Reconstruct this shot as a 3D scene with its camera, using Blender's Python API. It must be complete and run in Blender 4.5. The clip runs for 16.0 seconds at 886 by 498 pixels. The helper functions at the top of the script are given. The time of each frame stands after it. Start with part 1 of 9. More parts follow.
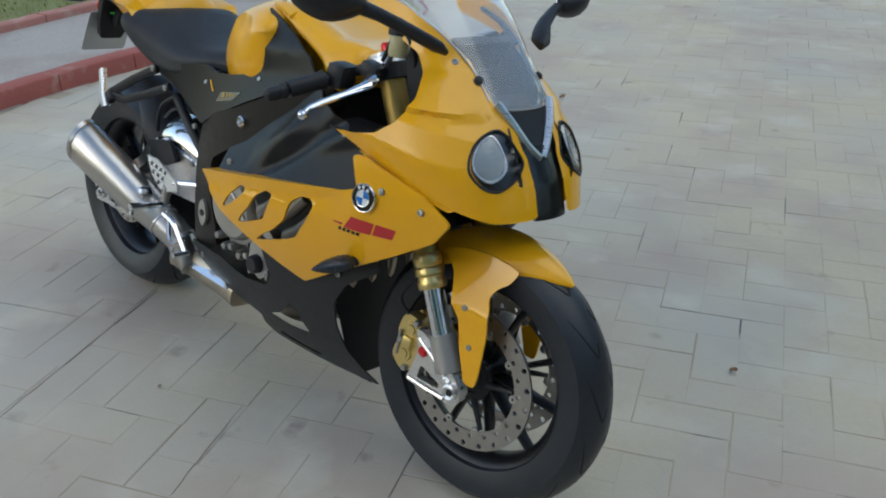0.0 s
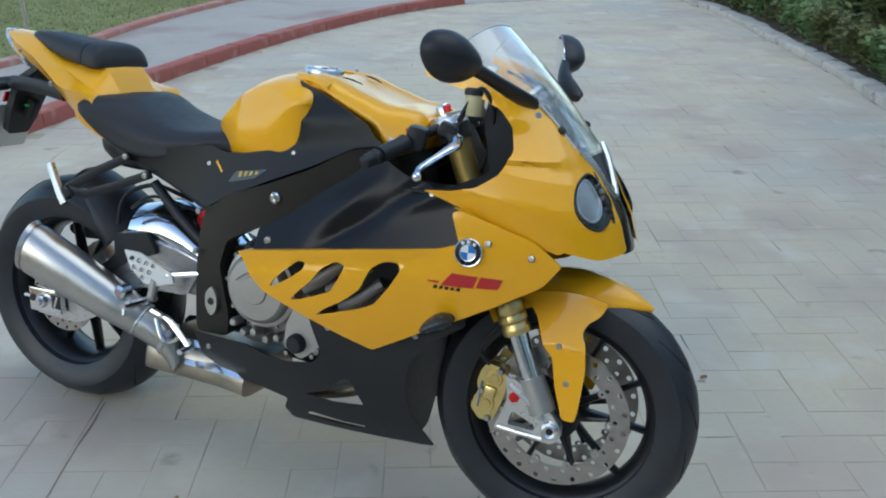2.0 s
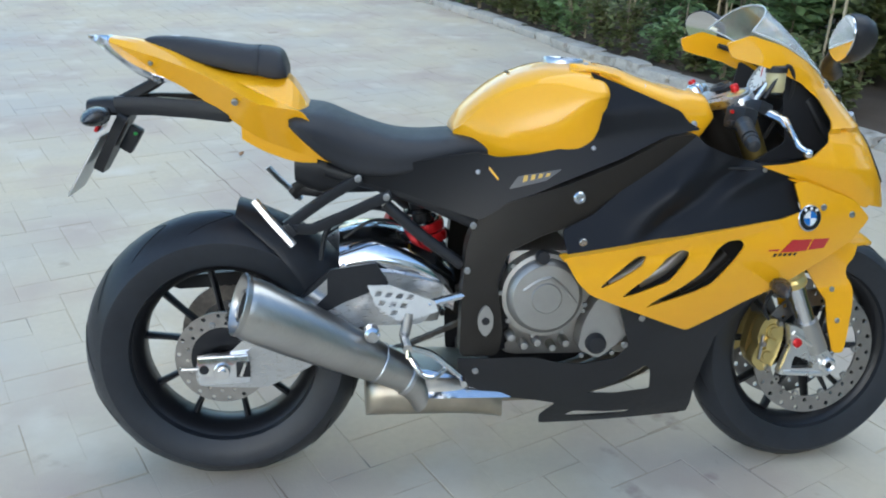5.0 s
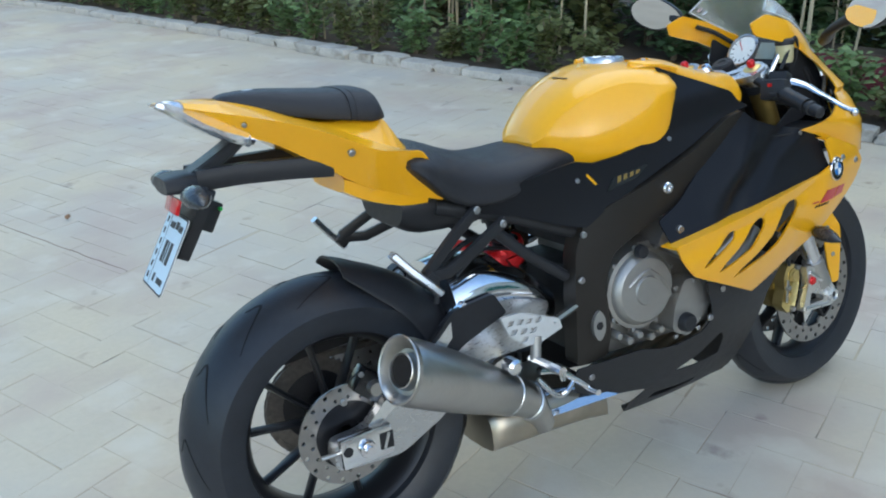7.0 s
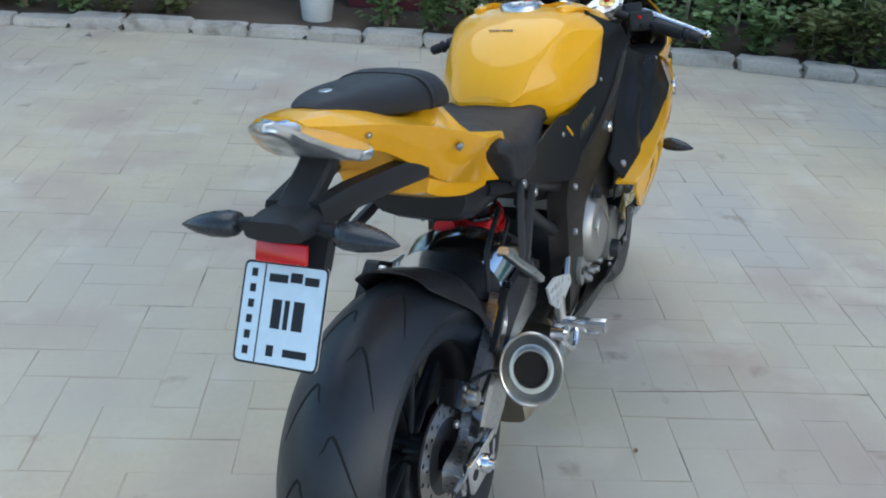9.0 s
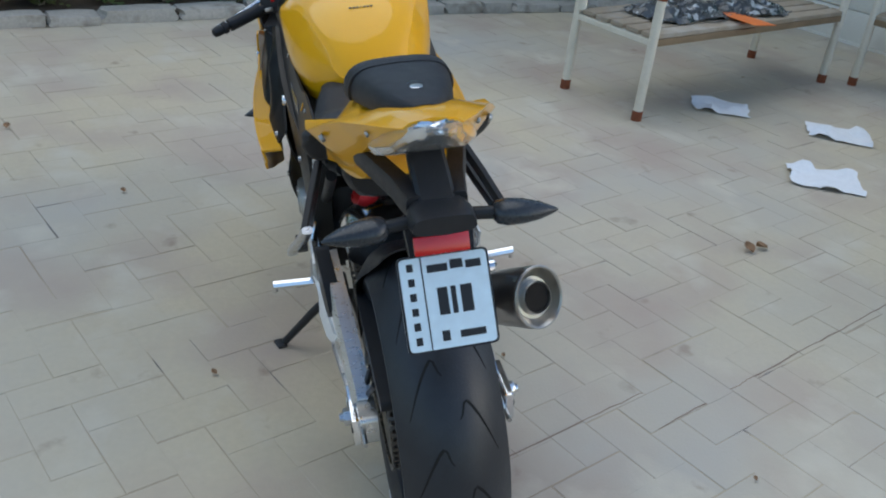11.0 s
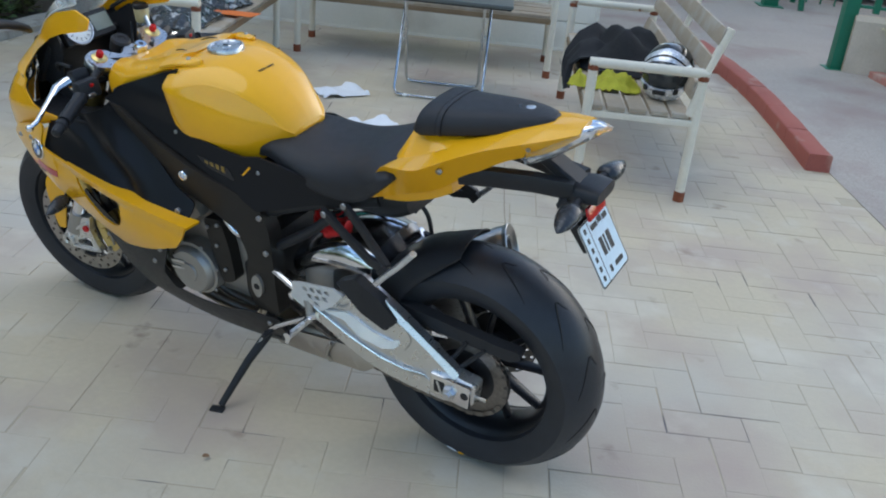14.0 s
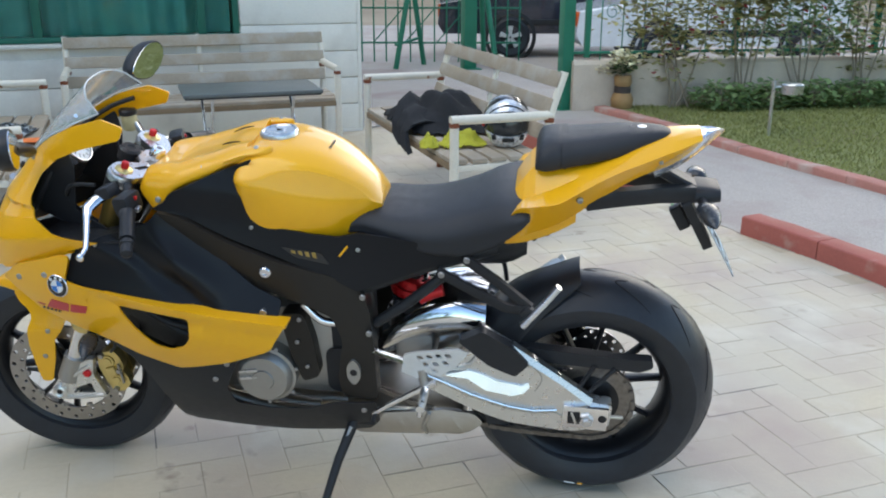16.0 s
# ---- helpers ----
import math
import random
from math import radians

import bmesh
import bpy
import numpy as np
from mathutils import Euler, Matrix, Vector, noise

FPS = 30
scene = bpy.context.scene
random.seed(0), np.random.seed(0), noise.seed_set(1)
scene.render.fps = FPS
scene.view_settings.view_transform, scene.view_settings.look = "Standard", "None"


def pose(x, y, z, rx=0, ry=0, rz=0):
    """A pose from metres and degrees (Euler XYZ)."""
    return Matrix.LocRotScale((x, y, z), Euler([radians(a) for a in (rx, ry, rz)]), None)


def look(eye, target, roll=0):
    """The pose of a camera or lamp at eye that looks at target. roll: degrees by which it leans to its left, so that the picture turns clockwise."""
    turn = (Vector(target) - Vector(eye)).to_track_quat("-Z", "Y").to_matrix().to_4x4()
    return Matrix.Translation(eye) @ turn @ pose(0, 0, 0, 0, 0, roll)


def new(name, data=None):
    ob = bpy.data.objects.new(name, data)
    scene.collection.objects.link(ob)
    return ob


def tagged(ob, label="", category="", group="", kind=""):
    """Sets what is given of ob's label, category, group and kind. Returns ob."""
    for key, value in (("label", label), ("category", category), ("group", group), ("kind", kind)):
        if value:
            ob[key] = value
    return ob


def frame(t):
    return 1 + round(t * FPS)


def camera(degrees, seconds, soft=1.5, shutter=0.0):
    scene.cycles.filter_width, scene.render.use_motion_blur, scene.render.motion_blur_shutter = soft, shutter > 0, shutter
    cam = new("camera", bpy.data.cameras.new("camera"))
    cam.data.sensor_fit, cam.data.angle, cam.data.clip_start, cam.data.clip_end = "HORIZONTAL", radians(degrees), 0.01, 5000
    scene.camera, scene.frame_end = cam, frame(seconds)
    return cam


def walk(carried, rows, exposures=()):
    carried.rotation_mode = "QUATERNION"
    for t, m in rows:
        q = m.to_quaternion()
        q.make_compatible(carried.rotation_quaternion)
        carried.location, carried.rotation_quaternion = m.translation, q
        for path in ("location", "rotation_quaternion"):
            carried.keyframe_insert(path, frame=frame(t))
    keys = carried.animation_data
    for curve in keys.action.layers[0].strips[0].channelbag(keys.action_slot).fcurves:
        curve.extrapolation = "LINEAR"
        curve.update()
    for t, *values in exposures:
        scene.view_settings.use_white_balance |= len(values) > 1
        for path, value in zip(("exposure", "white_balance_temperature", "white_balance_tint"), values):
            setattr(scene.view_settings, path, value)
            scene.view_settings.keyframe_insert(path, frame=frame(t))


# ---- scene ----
cam = camera(52.0, 16.0, soft=2.0)
PATH = [
    (0, (2.512, -1.154, 1.412), (1.247, 0.102, 0.505), -0.8),
    (0.5, (2.424, -1.284, 1.41), (1.275, 0.126, 0.58), -1.5),
    (1, (2.302, -1.475, 1.402), (1.285, 0.02, 0.546), -3.3),
    (1.5, (2.178, -1.561, 1.401), (1.184, -0.009, 0.624), -2.0),
    (2, (1.92, -1.653, 1.395), (1.138, 0.024, 0.636), -0.1),
    (2.5, (1.696, -1.737, 1.391), (1.096, 0.022, 0.651), 2.9),
    (3, (1.438, -1.853, 1.406), (1.036, -0.038, 0.667), -0.3),
    (3.5, (1.186, -1.846, 1.361), (0.862, -0.012, 0.631), 1.0),
    (4, (0.89, -1.783, 1.396), (0.78, 0.068, 0.649), 2.0),
    (4.5, (0.56, -1.823, 1.417), (0.694, -0.002, 0.603), 0.7),
    (5, (0.258, -1.841, 1.406), (0.487, -0.028, 0.594), 2.6),
    (5.2, (0.194, -1.823, 1.396), (0.473, -0.004, 0.614), 1.7),
    (7.3, (-0.742, -1.345, 1.421), (0.280, 0.161, 0.592), 1.3),
    (7.5, (-0.828, -1.25, 1.411), (0.273, 0.189, 0.564), 2.6),
    (8, (-0.968, -0.967, 1.42), (0.35, 0.223, 0.5), 3.7),
    (8.5, (-1.015, -0.712, 1.427), (0.417, 0.315, 0.481), 3.9),
    (9, (-1.207, -0.492, 1.439), (0.428, 0.18, 0.504), 3.5),
    (9.2, (-1.293, -0.414, 1.461), (0.331, 0.235, 0.490), 3.1),
    (11.5, (-1.418, 0.734, 1.461), (0.185, -0.053, 0.56), 6.2),
    (12, (-1.392, 1.012, 1.473), (0.099, 0.008, 0.596), 5.0),
    (12.5, (-1.307, 1.261, 1.476), (0.057, 0.092, 0.596), 5.9),
    (13, (-1.099, 1.406, 1.489), (0.128, 0.084, 0.625), 4.8),
    (13.5, (-0.941, 1.666, 1.51), (0.055, 0.143, 0.68), 4.9),
    (14, (-0.82, 1.884, 1.521), (0.032, 0.281, 0.682), 5.7),
    (14.5, (-0.585, 1.989, 1.478), (0.141, 0.328, 0.631), 4.2),
    (15, (-0.355, 2.085, 1.431), (0.147, 0.314, 0.649), 4.2),
    (15.5, (-0.123, 2.213, 1.42), (0.271, 0.364, 0.768), -0.6),
    (16, (0.114, 2.257, 1.379), (0.345, 0.369, 0.761), 0.2),
]
# stops, kelvin and tint of the camera's own drift
EXPOSE = [(0, 0.48, 5990, 3), (0.5, 0.52, 5800, 3), (1.5, 0.64, 5800, 2), (2.5, 0.74, 5450, 1), (3.5, 0.86, 5500, 1), (5, 1.07, 5600, 2), (7.5, 0.95, 5530, 1), (9, 0.84, 5680, 3),
          (11.5, 0.56, 5950, 5), (13, 0.75, 5930, 5), (14.5, 0.79, 5870, 6), (15, 0.88, 5870, 6), (16, 1.15, 6120, 7)]
walk(cam, [(t, look(eye, target, roll)) for t, eye, target, roll in PATH], EXPOSE)

# world and sun: a yard in open shade late in the day
world = bpy.data.worlds.new("sky")
scene.world = world
world.use_nodes = True
wn = world.node_tree
wn.nodes.clear()
sky_node = wn.nodes.new("ShaderNodeTexSky")
sky_node.sky_type = "NISHITA"
sky_node.sun_disc = False
sky_node.sun_elevation = radians(24)
sky_node.sun_rotation = radians(200)
sky_node.air_density, sky_node.dust_density = 1.0, 1.0
bg_node = wn.nodes.new("ShaderNodeBackground")
bg_node.inputs["Strength"].default_value = 0.15
wout = wn.nodes.new("ShaderNodeOutputWorld")
wn.links.new(sky_node.outputs[0], bg_node.inputs[0])
wn.links.new(bg_node.outputs[0], wout.inputs[0])
sun_data = bpy.data.lights.new("sun", "SUN")
sun_data.energy, sun_data.angle, sun_data.color = 0.9, radians(60), (1.0, 0.95, 0.88)
sun = new("sun", sun_data)
sun.rotation_euler = (radians(-14), radians(18), 0)
scene.view_settings.exposure = 0.85

# materials
def mat(name, col, rough=0.5, metal=0.0, vary=0.08, scale=6.0, bump=0.0, bscale=60.0, coat=0.0, spec=0.5, vary2=0.05, scale2=60.0,
        rand=0.0, island=False, trans=0.0, ior=1.45, alpha=1.0, emit=None, stretch=(1, 1, 1), croughness=0.05, rvary=0.06, place=False):
    m = bpy.data.materials.new(name)
    m.use_nodes = True
    nt = m.node_tree
    b = nt.nodes["Principled BSDF"]
    b.inputs["Roughness"].default_value = rough
    b.inputs["Metallic"].default_value = metal
    b.inputs["Specular IOR Level"].default_value = spec
    b.inputs["Coat Weight"].default_value = coat
    b.inputs["Coat Roughness"].default_value = croughness
    b.inputs["Transmission Weight"].default_value = trans
    b.inputs["IOR"].default_value = ior
    b.inputs["Alpha"].default_value = alpha
    tc = nt.nodes.new("ShaderNodeTexCoord")
    mp = nt.nodes.new("ShaderNodeMapping")
    mp.inputs["Scale"].default_value = stretch
    nt.links.new(nt.nodes.new("ShaderNodeNewGeometry").outputs["Position"] if place else tc.outputs["Object"], mp.inputs[0])

    def tex(sc, detail):
        n = nt.nodes.new("ShaderNodeTexNoise")
        n.inputs["Scale"].default_value, n.inputs["Detail"].default_value = sc, detail
        nt.links.new(mp.outputs[0], n.inputs["Vector"])
        return n.outputs["Fac"]

    def mth(op, a, c):
        n = nt.nodes.new("ShaderNodeMath")
        n.operation = op
        for k, v in enumerate((a, c)):
            if isinstance(v, (int, float)):
                n.inputs[k].default_value = v
            else:
                nt.links.new(v, n.inputs[k])
        return n.outputs[0]

    big = tex(scale, 4)
    fine = tex(scale2, 6)
    val = mth("ADD", mth("MULTIPLY", mth("SUBTRACT", big, 0.5), vary * 4), mth("MULTIPLY", mth("SUBTRACT", fine, 0.5), vary2 * 4))
    val = mth("ADD", val, 1.0)
    if rand:
        if island:
            g = nt.nodes.new("ShaderNodeNewGeometry").outputs["Random Per Island"]
        else:
            g = nt.nodes.new("ShaderNodeObjectInfo").outputs["Random"]
        val = mth("ADD", val, mth("MULTIPLY", mth("SUBTRACT", g, 0.5), rand * 2))
    hsv = nt.nodes.new("ShaderNodeHueSaturation")
    hsv.inputs["Color"].default_value = (*col, 1)
    nt.links.new(val, hsv.inputs["Value"])
    nt.links.new(hsv.outputs[0], b.inputs["Base Color"])
    nt.links.new(mth("ADD", mth("MULTIPLY", mth("SUBTRACT", fine, 0.5), rvary * 4), rough), b.inputs["Roughness"])
    if bump:
        bt = tex(bscale, 5)
        bn = nt.nodes.new("ShaderNodeBump")
        bn.inputs["Strength"].default_value, bn.inputs["Distance"].default_value = bump, 0.004
        nt.links.new(bt, bn.inputs["Height"])
        nt.links.new(bn.outputs[0], b.inputs["Normal"])
    if emit:
        b.inputs["Emission Color"].default_value, b.inputs["Emission Strength"].default_value = (*emit[:3], 1), emit[3]
    return m


def two_tone(m, col, scale, lo, hi, seed=0.0, place=False):
    """Blotches of a second colour over a material (stains, rust, wear)."""
    nt = m.node_tree
    b = nt.nodes["Principled BSDF"]
    src = b.inputs["Base Color"].links[0].from_socket
    tc = nt.nodes.new("ShaderNodeTexCoord")
    mp = nt.nodes.new("ShaderNodeMapping")
    mp.inputs["Location"].default_value = (seed, seed * 1.7, 0)
    nt.links.new(nt.nodes.new("ShaderNodeNewGeometry").outputs["Position"] if place else tc.outputs["Object"], mp.inputs[0])
    n = nt.nodes.new("ShaderNodeTexNoise")
    n.inputs["Scale"].default_value, n.inputs["Detail"].default_value = scale, 7
    nt.links.new(mp.outputs[0], n.inputs["Vector"])
    r = nt.nodes.new("ShaderNodeMapRange")
    r.inputs["From Min"].default_value, r.inputs["From Max"].default_value = lo, hi
    nt.links.new(n.outputs["Fac"], r.inputs["Value"])
    mx = nt.nodes.new("ShaderNodeMix")
    mx.data_type = "RGBA"
    nt.links.new(r.outputs[0], mx.inputs["Factor"])
    nt.links.new(src, mx.inputs[6])
    mx.inputs[7].default_value = (*col, 1)
    nt.links.new(mx.outputs[2], b.inputs["Base Color"])
    return m


M_YELLOW = mat("yellow_paint", (0.85, 0.415, 0.005), 0.33, 0.0, spec=0.2, vary=0.015, vary2=0.01, coat=0.7, croughness=0.03, rvary=0.02)
M_BLACKPL = mat("black_plastic", (0.024, 0.024, 0.026), 0.42, spec=0.30, vary=0.1, vary2=0.08, bump=0.1, bscale=350)
M_BLACKGLOSS = mat("black_gloss", (0.010, 0.010, 0.011), 0.22, vary=0.1, coat=0.4)
M_SEAT = mat("seat_vinyl", (0.025, 0.025, 0.028), 0.50, spec=0.38, vary=0.08, bump=0.35, bscale=420)
M_FRAME = mat("frame_paint", (0.026, 0.0225, 0.019), 0.40, 0.2, spec=0.35, vary=0.1, bump=0.08, bscale=300)
M_RUBBER = mat("tyre_rubber", (0.022, 0.024, 0.029), 0.40, spec=0.45, vary=0.15, scale=14, vary2=0.1, bump=0.15, bscale=260)
M_GROOVESHADE = mat("groove_shade", (0.004, 0.004, 0.004), 0.8)
M_SATIN = mat("satin_black_plastic", (0.012, 0.012, 0.0135), 0.31, spec=0.22, vary=0.06, vary2=0.02, rvary=0.01)
M_ARM = mat("satin_aluminium", (0.71, 0.70, 0.68), 0.30, 0.9, vary=0.03, vary2=0.015, bump=0.015, bscale=200)
M_HIGHLIGHT = mat("facet_highlight", (0.86, 0.86, 0.85), 0.22, 0.5, vary=0.02)
M_HEEL = mat("matt_aluminium", (0.70, 0.70, 0.69), 0.5, 0.55, vary=0.04)
M_RIM = mat("rim_paint", (0.015, 0.015, 0.017), 0.35, 0.2, vary=0.1)
M_ALU = mat("brushed_aluminium", (0.62, 0.62, 0.63), 0.3, 1.0, vary=0.05, vary2=0.05, stretch=(1, 1, 8))
M_ALUMATT = mat("cast_aluminium", (0.40, 0.385, 0.36), 0.48, 0.85, vary=0.06, bump=0.12, bscale=250)
M_CHROME = mat("polished_aluminium", (0.80, 0.80, 0.82), 0.13, 1.0, vary=0.03)
M_BOLT = mat("bolt_steel", (0.42, 0.41, 0.40), 0.38, 1.0)
M_STEEL = mat("muffler_steel", (0.50, 0.485, 0.46), 0.33, 1.0, vary=0.05, stretch=(1, 10, 1))
M_CAT = mat("heat_tinted_steel", (0.46, 0.41, 0.33), 0.40, 1.0, vary=0.15, scale=12)
M_GOLD = mat("gold_anodised", (0.70, 0.55, 0.22), 0.32, 0.9, vary=0.05)
M_GOLDDARK = mat("worn_gold_anodised", (0.36, 0.25, 0.075), 0.4, 0.9, vary=0.08)
M_DISC = mat("disc_steel", (0.38, 0.36, 0.34), 0.35, 1.0, vary=0.06, scale=30)
M_RED = mat("red_anodised", (0.55, 0.012, 0.015), 0.3, 0.3)
M_REDREF = mat("red_reflector", (0.55, 0.008, 0.012), 0.2, coat=0.6)
M_CLEAR = mat("clear_lens", (0.92, 0.94, 0.95), 0.05, trans=0.9, ior=1.3, vary=0.0, vary2=0.0, rvary=0.0)
M_SCREEN = mat("windscreen_plastic", (0.93, 0.95, 0.96), 0.06, trans=0.9, ior=1.45, vary=0, vary2=0, rvary=0.0)
M_SMOKE = mat("smoked_lens", (0.030, 0.033, 0.038), 0.26, vary=0.05)
M_HEADGLASS = mat("headlight_lens", (0.95, 0.96, 0.97), 0.02, trans=1.0, ior=1.25, vary=0, vary2=0, rvary=0.0)
M_PROJECTOR = mat("projector_sky_grey", (0.20, 0.225, 0.235), 0.22, spec=0.8, vary=0.12, scale=20, coat=0.8)
M_MIRROR = mat("mirror_glass", (0.85, 0.86, 0.87), 0.03, 1.0, vary=0, vary2=0, rvary=0.0)
M_WHITE = mat("white_enamel", (0.78, 0.79, 0.78), 0.35, vary=0.03)
M_INK = mat("black_ink", (0.01, 0.01, 0.012), 0.5)
M_REDINK = mat("red_decal", (0.50, 0.015, 0.02), 0.35, coat=0.5)
M_BLUE = mat("blue_enamel", (0.02, 0.16, 0.50), 0.3, coat=0.6)
M_CHAIN = mat("chain_steel", (0.22, 0.20, 0.18), 0.45, 0.9, vary=0.2, scale=90)
M_GREENPL = mat("green_plastic", (0.05, 0.45, 0.06), 0.4)
M_RESERV = mat("fluid_plastic", (0.62, 0.55, 0.30), 0.35, trans=0.2)
M_PLATE = mat("plate_paint", (0.60, 0.72, 0.80), 0.35, vary=0.04, scale=9)



def spill(m, col, at, reach):
    """Broken dark drips of an old spill round one spot of the ground."""
    nt = m.node_tree
    b = nt.nodes["Principled BSDF"]
    src = b.inputs["Base Color"].links[0].from_socket
    pos = nt.nodes.new("ShaderNodeNewGeometry").outputs["Position"]
    dist = nt.nodes.new("ShaderNodeVectorMath")
    dist.operation = "DISTANCE"
    nt.links.new(pos, dist.inputs[0])
    dist.inputs[1].default_value = at
    near = nt.nodes.new("ShaderNodeMapRange")
    near.inputs["From Min"].default_value, near.inputs["From Max"].default_value = reach, reach * 0.3
    near.inputs["To Max"].default_value = 0.17
    nt.links.new(dist.outputs["Value"], near.inputs["Value"])
    n = nt.nodes.new("ShaderNodeTexNoise")
    n.inputs["Scale"].default_value, n.inputs["Detail"].default_value = 9.0, 8
    nt.links.new(pos, n.inputs["Vector"])
    add = nt.nodes.new("ShaderNodeMath")
    nt.links.new(near.outputs[0], add.inputs[0])
    nt.links.new(n.outputs["Fac"], add.inputs[1])
    r = nt.nodes.new("ShaderNodeMapRange")
    r.inputs["From Min"].default_value, r.inputs["From Max"].default_value = 0.74, 0.86
    r.inputs["To Max"].default_value = 0.6
    nt.links.new(add.outputs[0], r.inputs["Value"])
    mx = nt.nodes.new("ShaderNodeMix")
    mx.data_type = "RGBA"
    nt.links.new(r.outputs[0], mx.inputs["Factor"])
    nt.links.new(src, mx.inputs[6])
    mx.inputs[7].default_value = (*col, 1)
    nt.links.new(mx.outputs[2], b.inputs["Base Color"])
    return m


def paver_concrete(name, island):
    m = mat(name, (0.53, 0.458, 0.328), 0.8, vary=0.05, scale=1.1, vary2=0.05, scale2=50, bump=0.2, bscale=120, rand=0.022, island=island, place=True)
    m = two_tone(m, (0.455, 0.425, 0.37), 0.75, 0.42, 0.68, place=True)
    m = two_tone(m, (0.43, 0.35, 0.285), 1.9, 0.47, 0.70, 4.0, place=True)
    m = two_tone(m, (0.57, 0.52, 0.42), 3.4, 0.55, 0.72, 9.0, place=True)
    m = two_tone(m, (0.25, 0.18, 0.13), 6.0, 0.655, 0.80, 2.0, place=True)
    for at, reach in (((1.10, 0.03, 0), 0.30), ((0.90, -0.20, 0), 0.25)):
        m = spill(m, (0.20, 0.125, 0.115), at, reach)
    return m


M_PAVER = paver_concrete("paver_concrete", False)
M_PAVERI = paver_concrete("paver_concrete_far", True)
M_JOINT = two_tone(two_tone(mat("joint_sand", (0.45, 0.385, 0.28), 0.95, vary=0.1, bump=0.2), (0.37, 0.305, 0.225), 1.6, 0.46, 0.60), (0.10, 0.095, 0.11), 2.7, 0.585, 0.65, 3.0)
M_CRACK = mat("dark_joint", (0.25, 0.19, 0.15), 0.95, vary=0.2, scale=9)
M_GROUND = two_tone(mat("sandy_ground", (0.36, 0.29, 0.20), 0.95, vary=0.12, scale=0.6, bump=0.6, bscale=30), (0.28, 0.22, 0.15), 0.5, 0.4, 0.7)
M_GRAVEL = two_tone(mat("pink_gravel_concrete", (0.40, 0.355, 0.31), 0.9, vary=0.05, scale=1.5, vary2=0.22, scale2=110, bump=0.6, bscale=130), (0.30, 0.22, 0.19), 1.2, 0.5, 0.75)
M_REDKERB = two_tone(mat("red_kerb_paint", (0.33, 0.095, 0.07), 0.75, vary=0.08, scale=5, vary2=0.08, bump=0.4, bscale=80), (0.40, 0.25, 0.20), 7.0, 0.58, 0.78)
M_LAWNKERB = two_tone(mat("faded_kerb_paint", (0.40, 0.175, 0.135), 0.8, vary=0.1, scale=4, vary2=0.1, bump=0.4, bscale=80), (0.45, 0.34, 0.28), 5.0, 0.52, 0.72)
M_STONEKERB = two_tone(mat("grey_stone", (0.45, 0.42, 0.37), 0.85, vary=0.12, scale=6, vary2=0.12, bump=0.8, bscale=45, rand=0.08), (0.24, 0.21, 0.17), 9.0, 0.55, 0.75)
M_SOIL = mat("soil", (0.10, 0.075, 0.055), 0.95, vary=0.2, scale=4, bump=1.0, bscale=30)
M_LAWN = two_tone(mat("lawn_soil", (0.20, 0.21, 0.075), 0.95, vary=0.2, scale=2, vary2=0.2, bump=1.0, bscale=90), (0.12, 0.10, 0.04), 1.5, 0.5, 0.75)
M_GRASS = mat("grass_blades", (0.25, 0.265, 0.085), 0.6, rand=0.35, island=True, vary=0.15, scale=1.5)
M_LEAF = mat("leaf_green", (0.115, 0.175, 0.075), 0.45, rand=0.45, island=True, vary=0.2, scale=3)
M_LEAF2 = mat("leaf_yellow_green", (0.20, 0.22, 0.085), 0.5, rand=0.4, island=True, vary=0.2, scale=3)
M_LEAF3 = mat("leaf_fresh_green", (0.225, 0.32, 0.13), 0.5, rand=0.4, island=True, vary=0.2, scale=3)
M_LEAF4 = mat("leaf_olive", (0.34, 0.32, 0.125), 0.5, rand=0.5, island=True, vary=0.25, scale=3)
M_STEM = mat("plant_stem", (0.26, 0.21, 0.15), 0.8, vary=0.15)
M_CANE = mat("garden_cane", (0.44, 0.37, 0.24), 0.7, vary=0.15)
M_TRUNK = mat("bark", (0.085, 0.065, 0.05), 0.9, vary=0.25, scale=8, bump=1.0, bscale=25)
M_SIDING = two_tone(mat("white_cladding", (0.78, 0.74, 0.65), 0.6, vary=0.04, scale=2, vary2=0.03, bump=0.1), (0.58, 0.53, 0.45), 2.5, 0.55, 0.8)
M_GREENFR = mat("green_frame_paint", (0.02, 0.13, 0.085), 0.45, vary=0.08)
M_GREENPOST = mat("green_post_paint", (0.022, 0.17, 0.095), 0.45, vary=0.1)
M_CURTAIN = mat("teal_curtain", (0.05, 0.21, 0.175), 0.75, vary=0.15, scale=8)
M_GLASS = mat("window_glass", (0.9, 0.95, 0.94), 0.03, trans=1.0, ior=1.2, vary=0, vary2=0, rvary=0.0)
M_TUBE = two_tone(mat("cream_tube_paint", (0.72, 0.66, 0.54), 0.5, vary=0.05, scale=8), (0.26, 0.09, 0.03), 14.0, 0.66, 0.72)
M_RUST = mat("rust", (0.20, 0.06, 0.025), 0.8, vary=0.2, scale=30)
M_SLAT = two_tone(mat("weathered_slat", (0.36, 0.295, 0.215), 0.75, vary=0.1, scale=4, vary2=0.1, stretch=(1, 1, 1), bump=0.3, bscale=60), (0.44, 0.41, 0.36), 6.0, 0.5, 0.75)
M_SLATDARK = mat("worn_slat_edge", (0.24, 0.17, 0.10), 0.8, vary=0.2, bump=0.4)
M_TABLETOP = mat("grey_tabletop", (0.115, 0.125, 0.12), 0.4, vary=0.08)
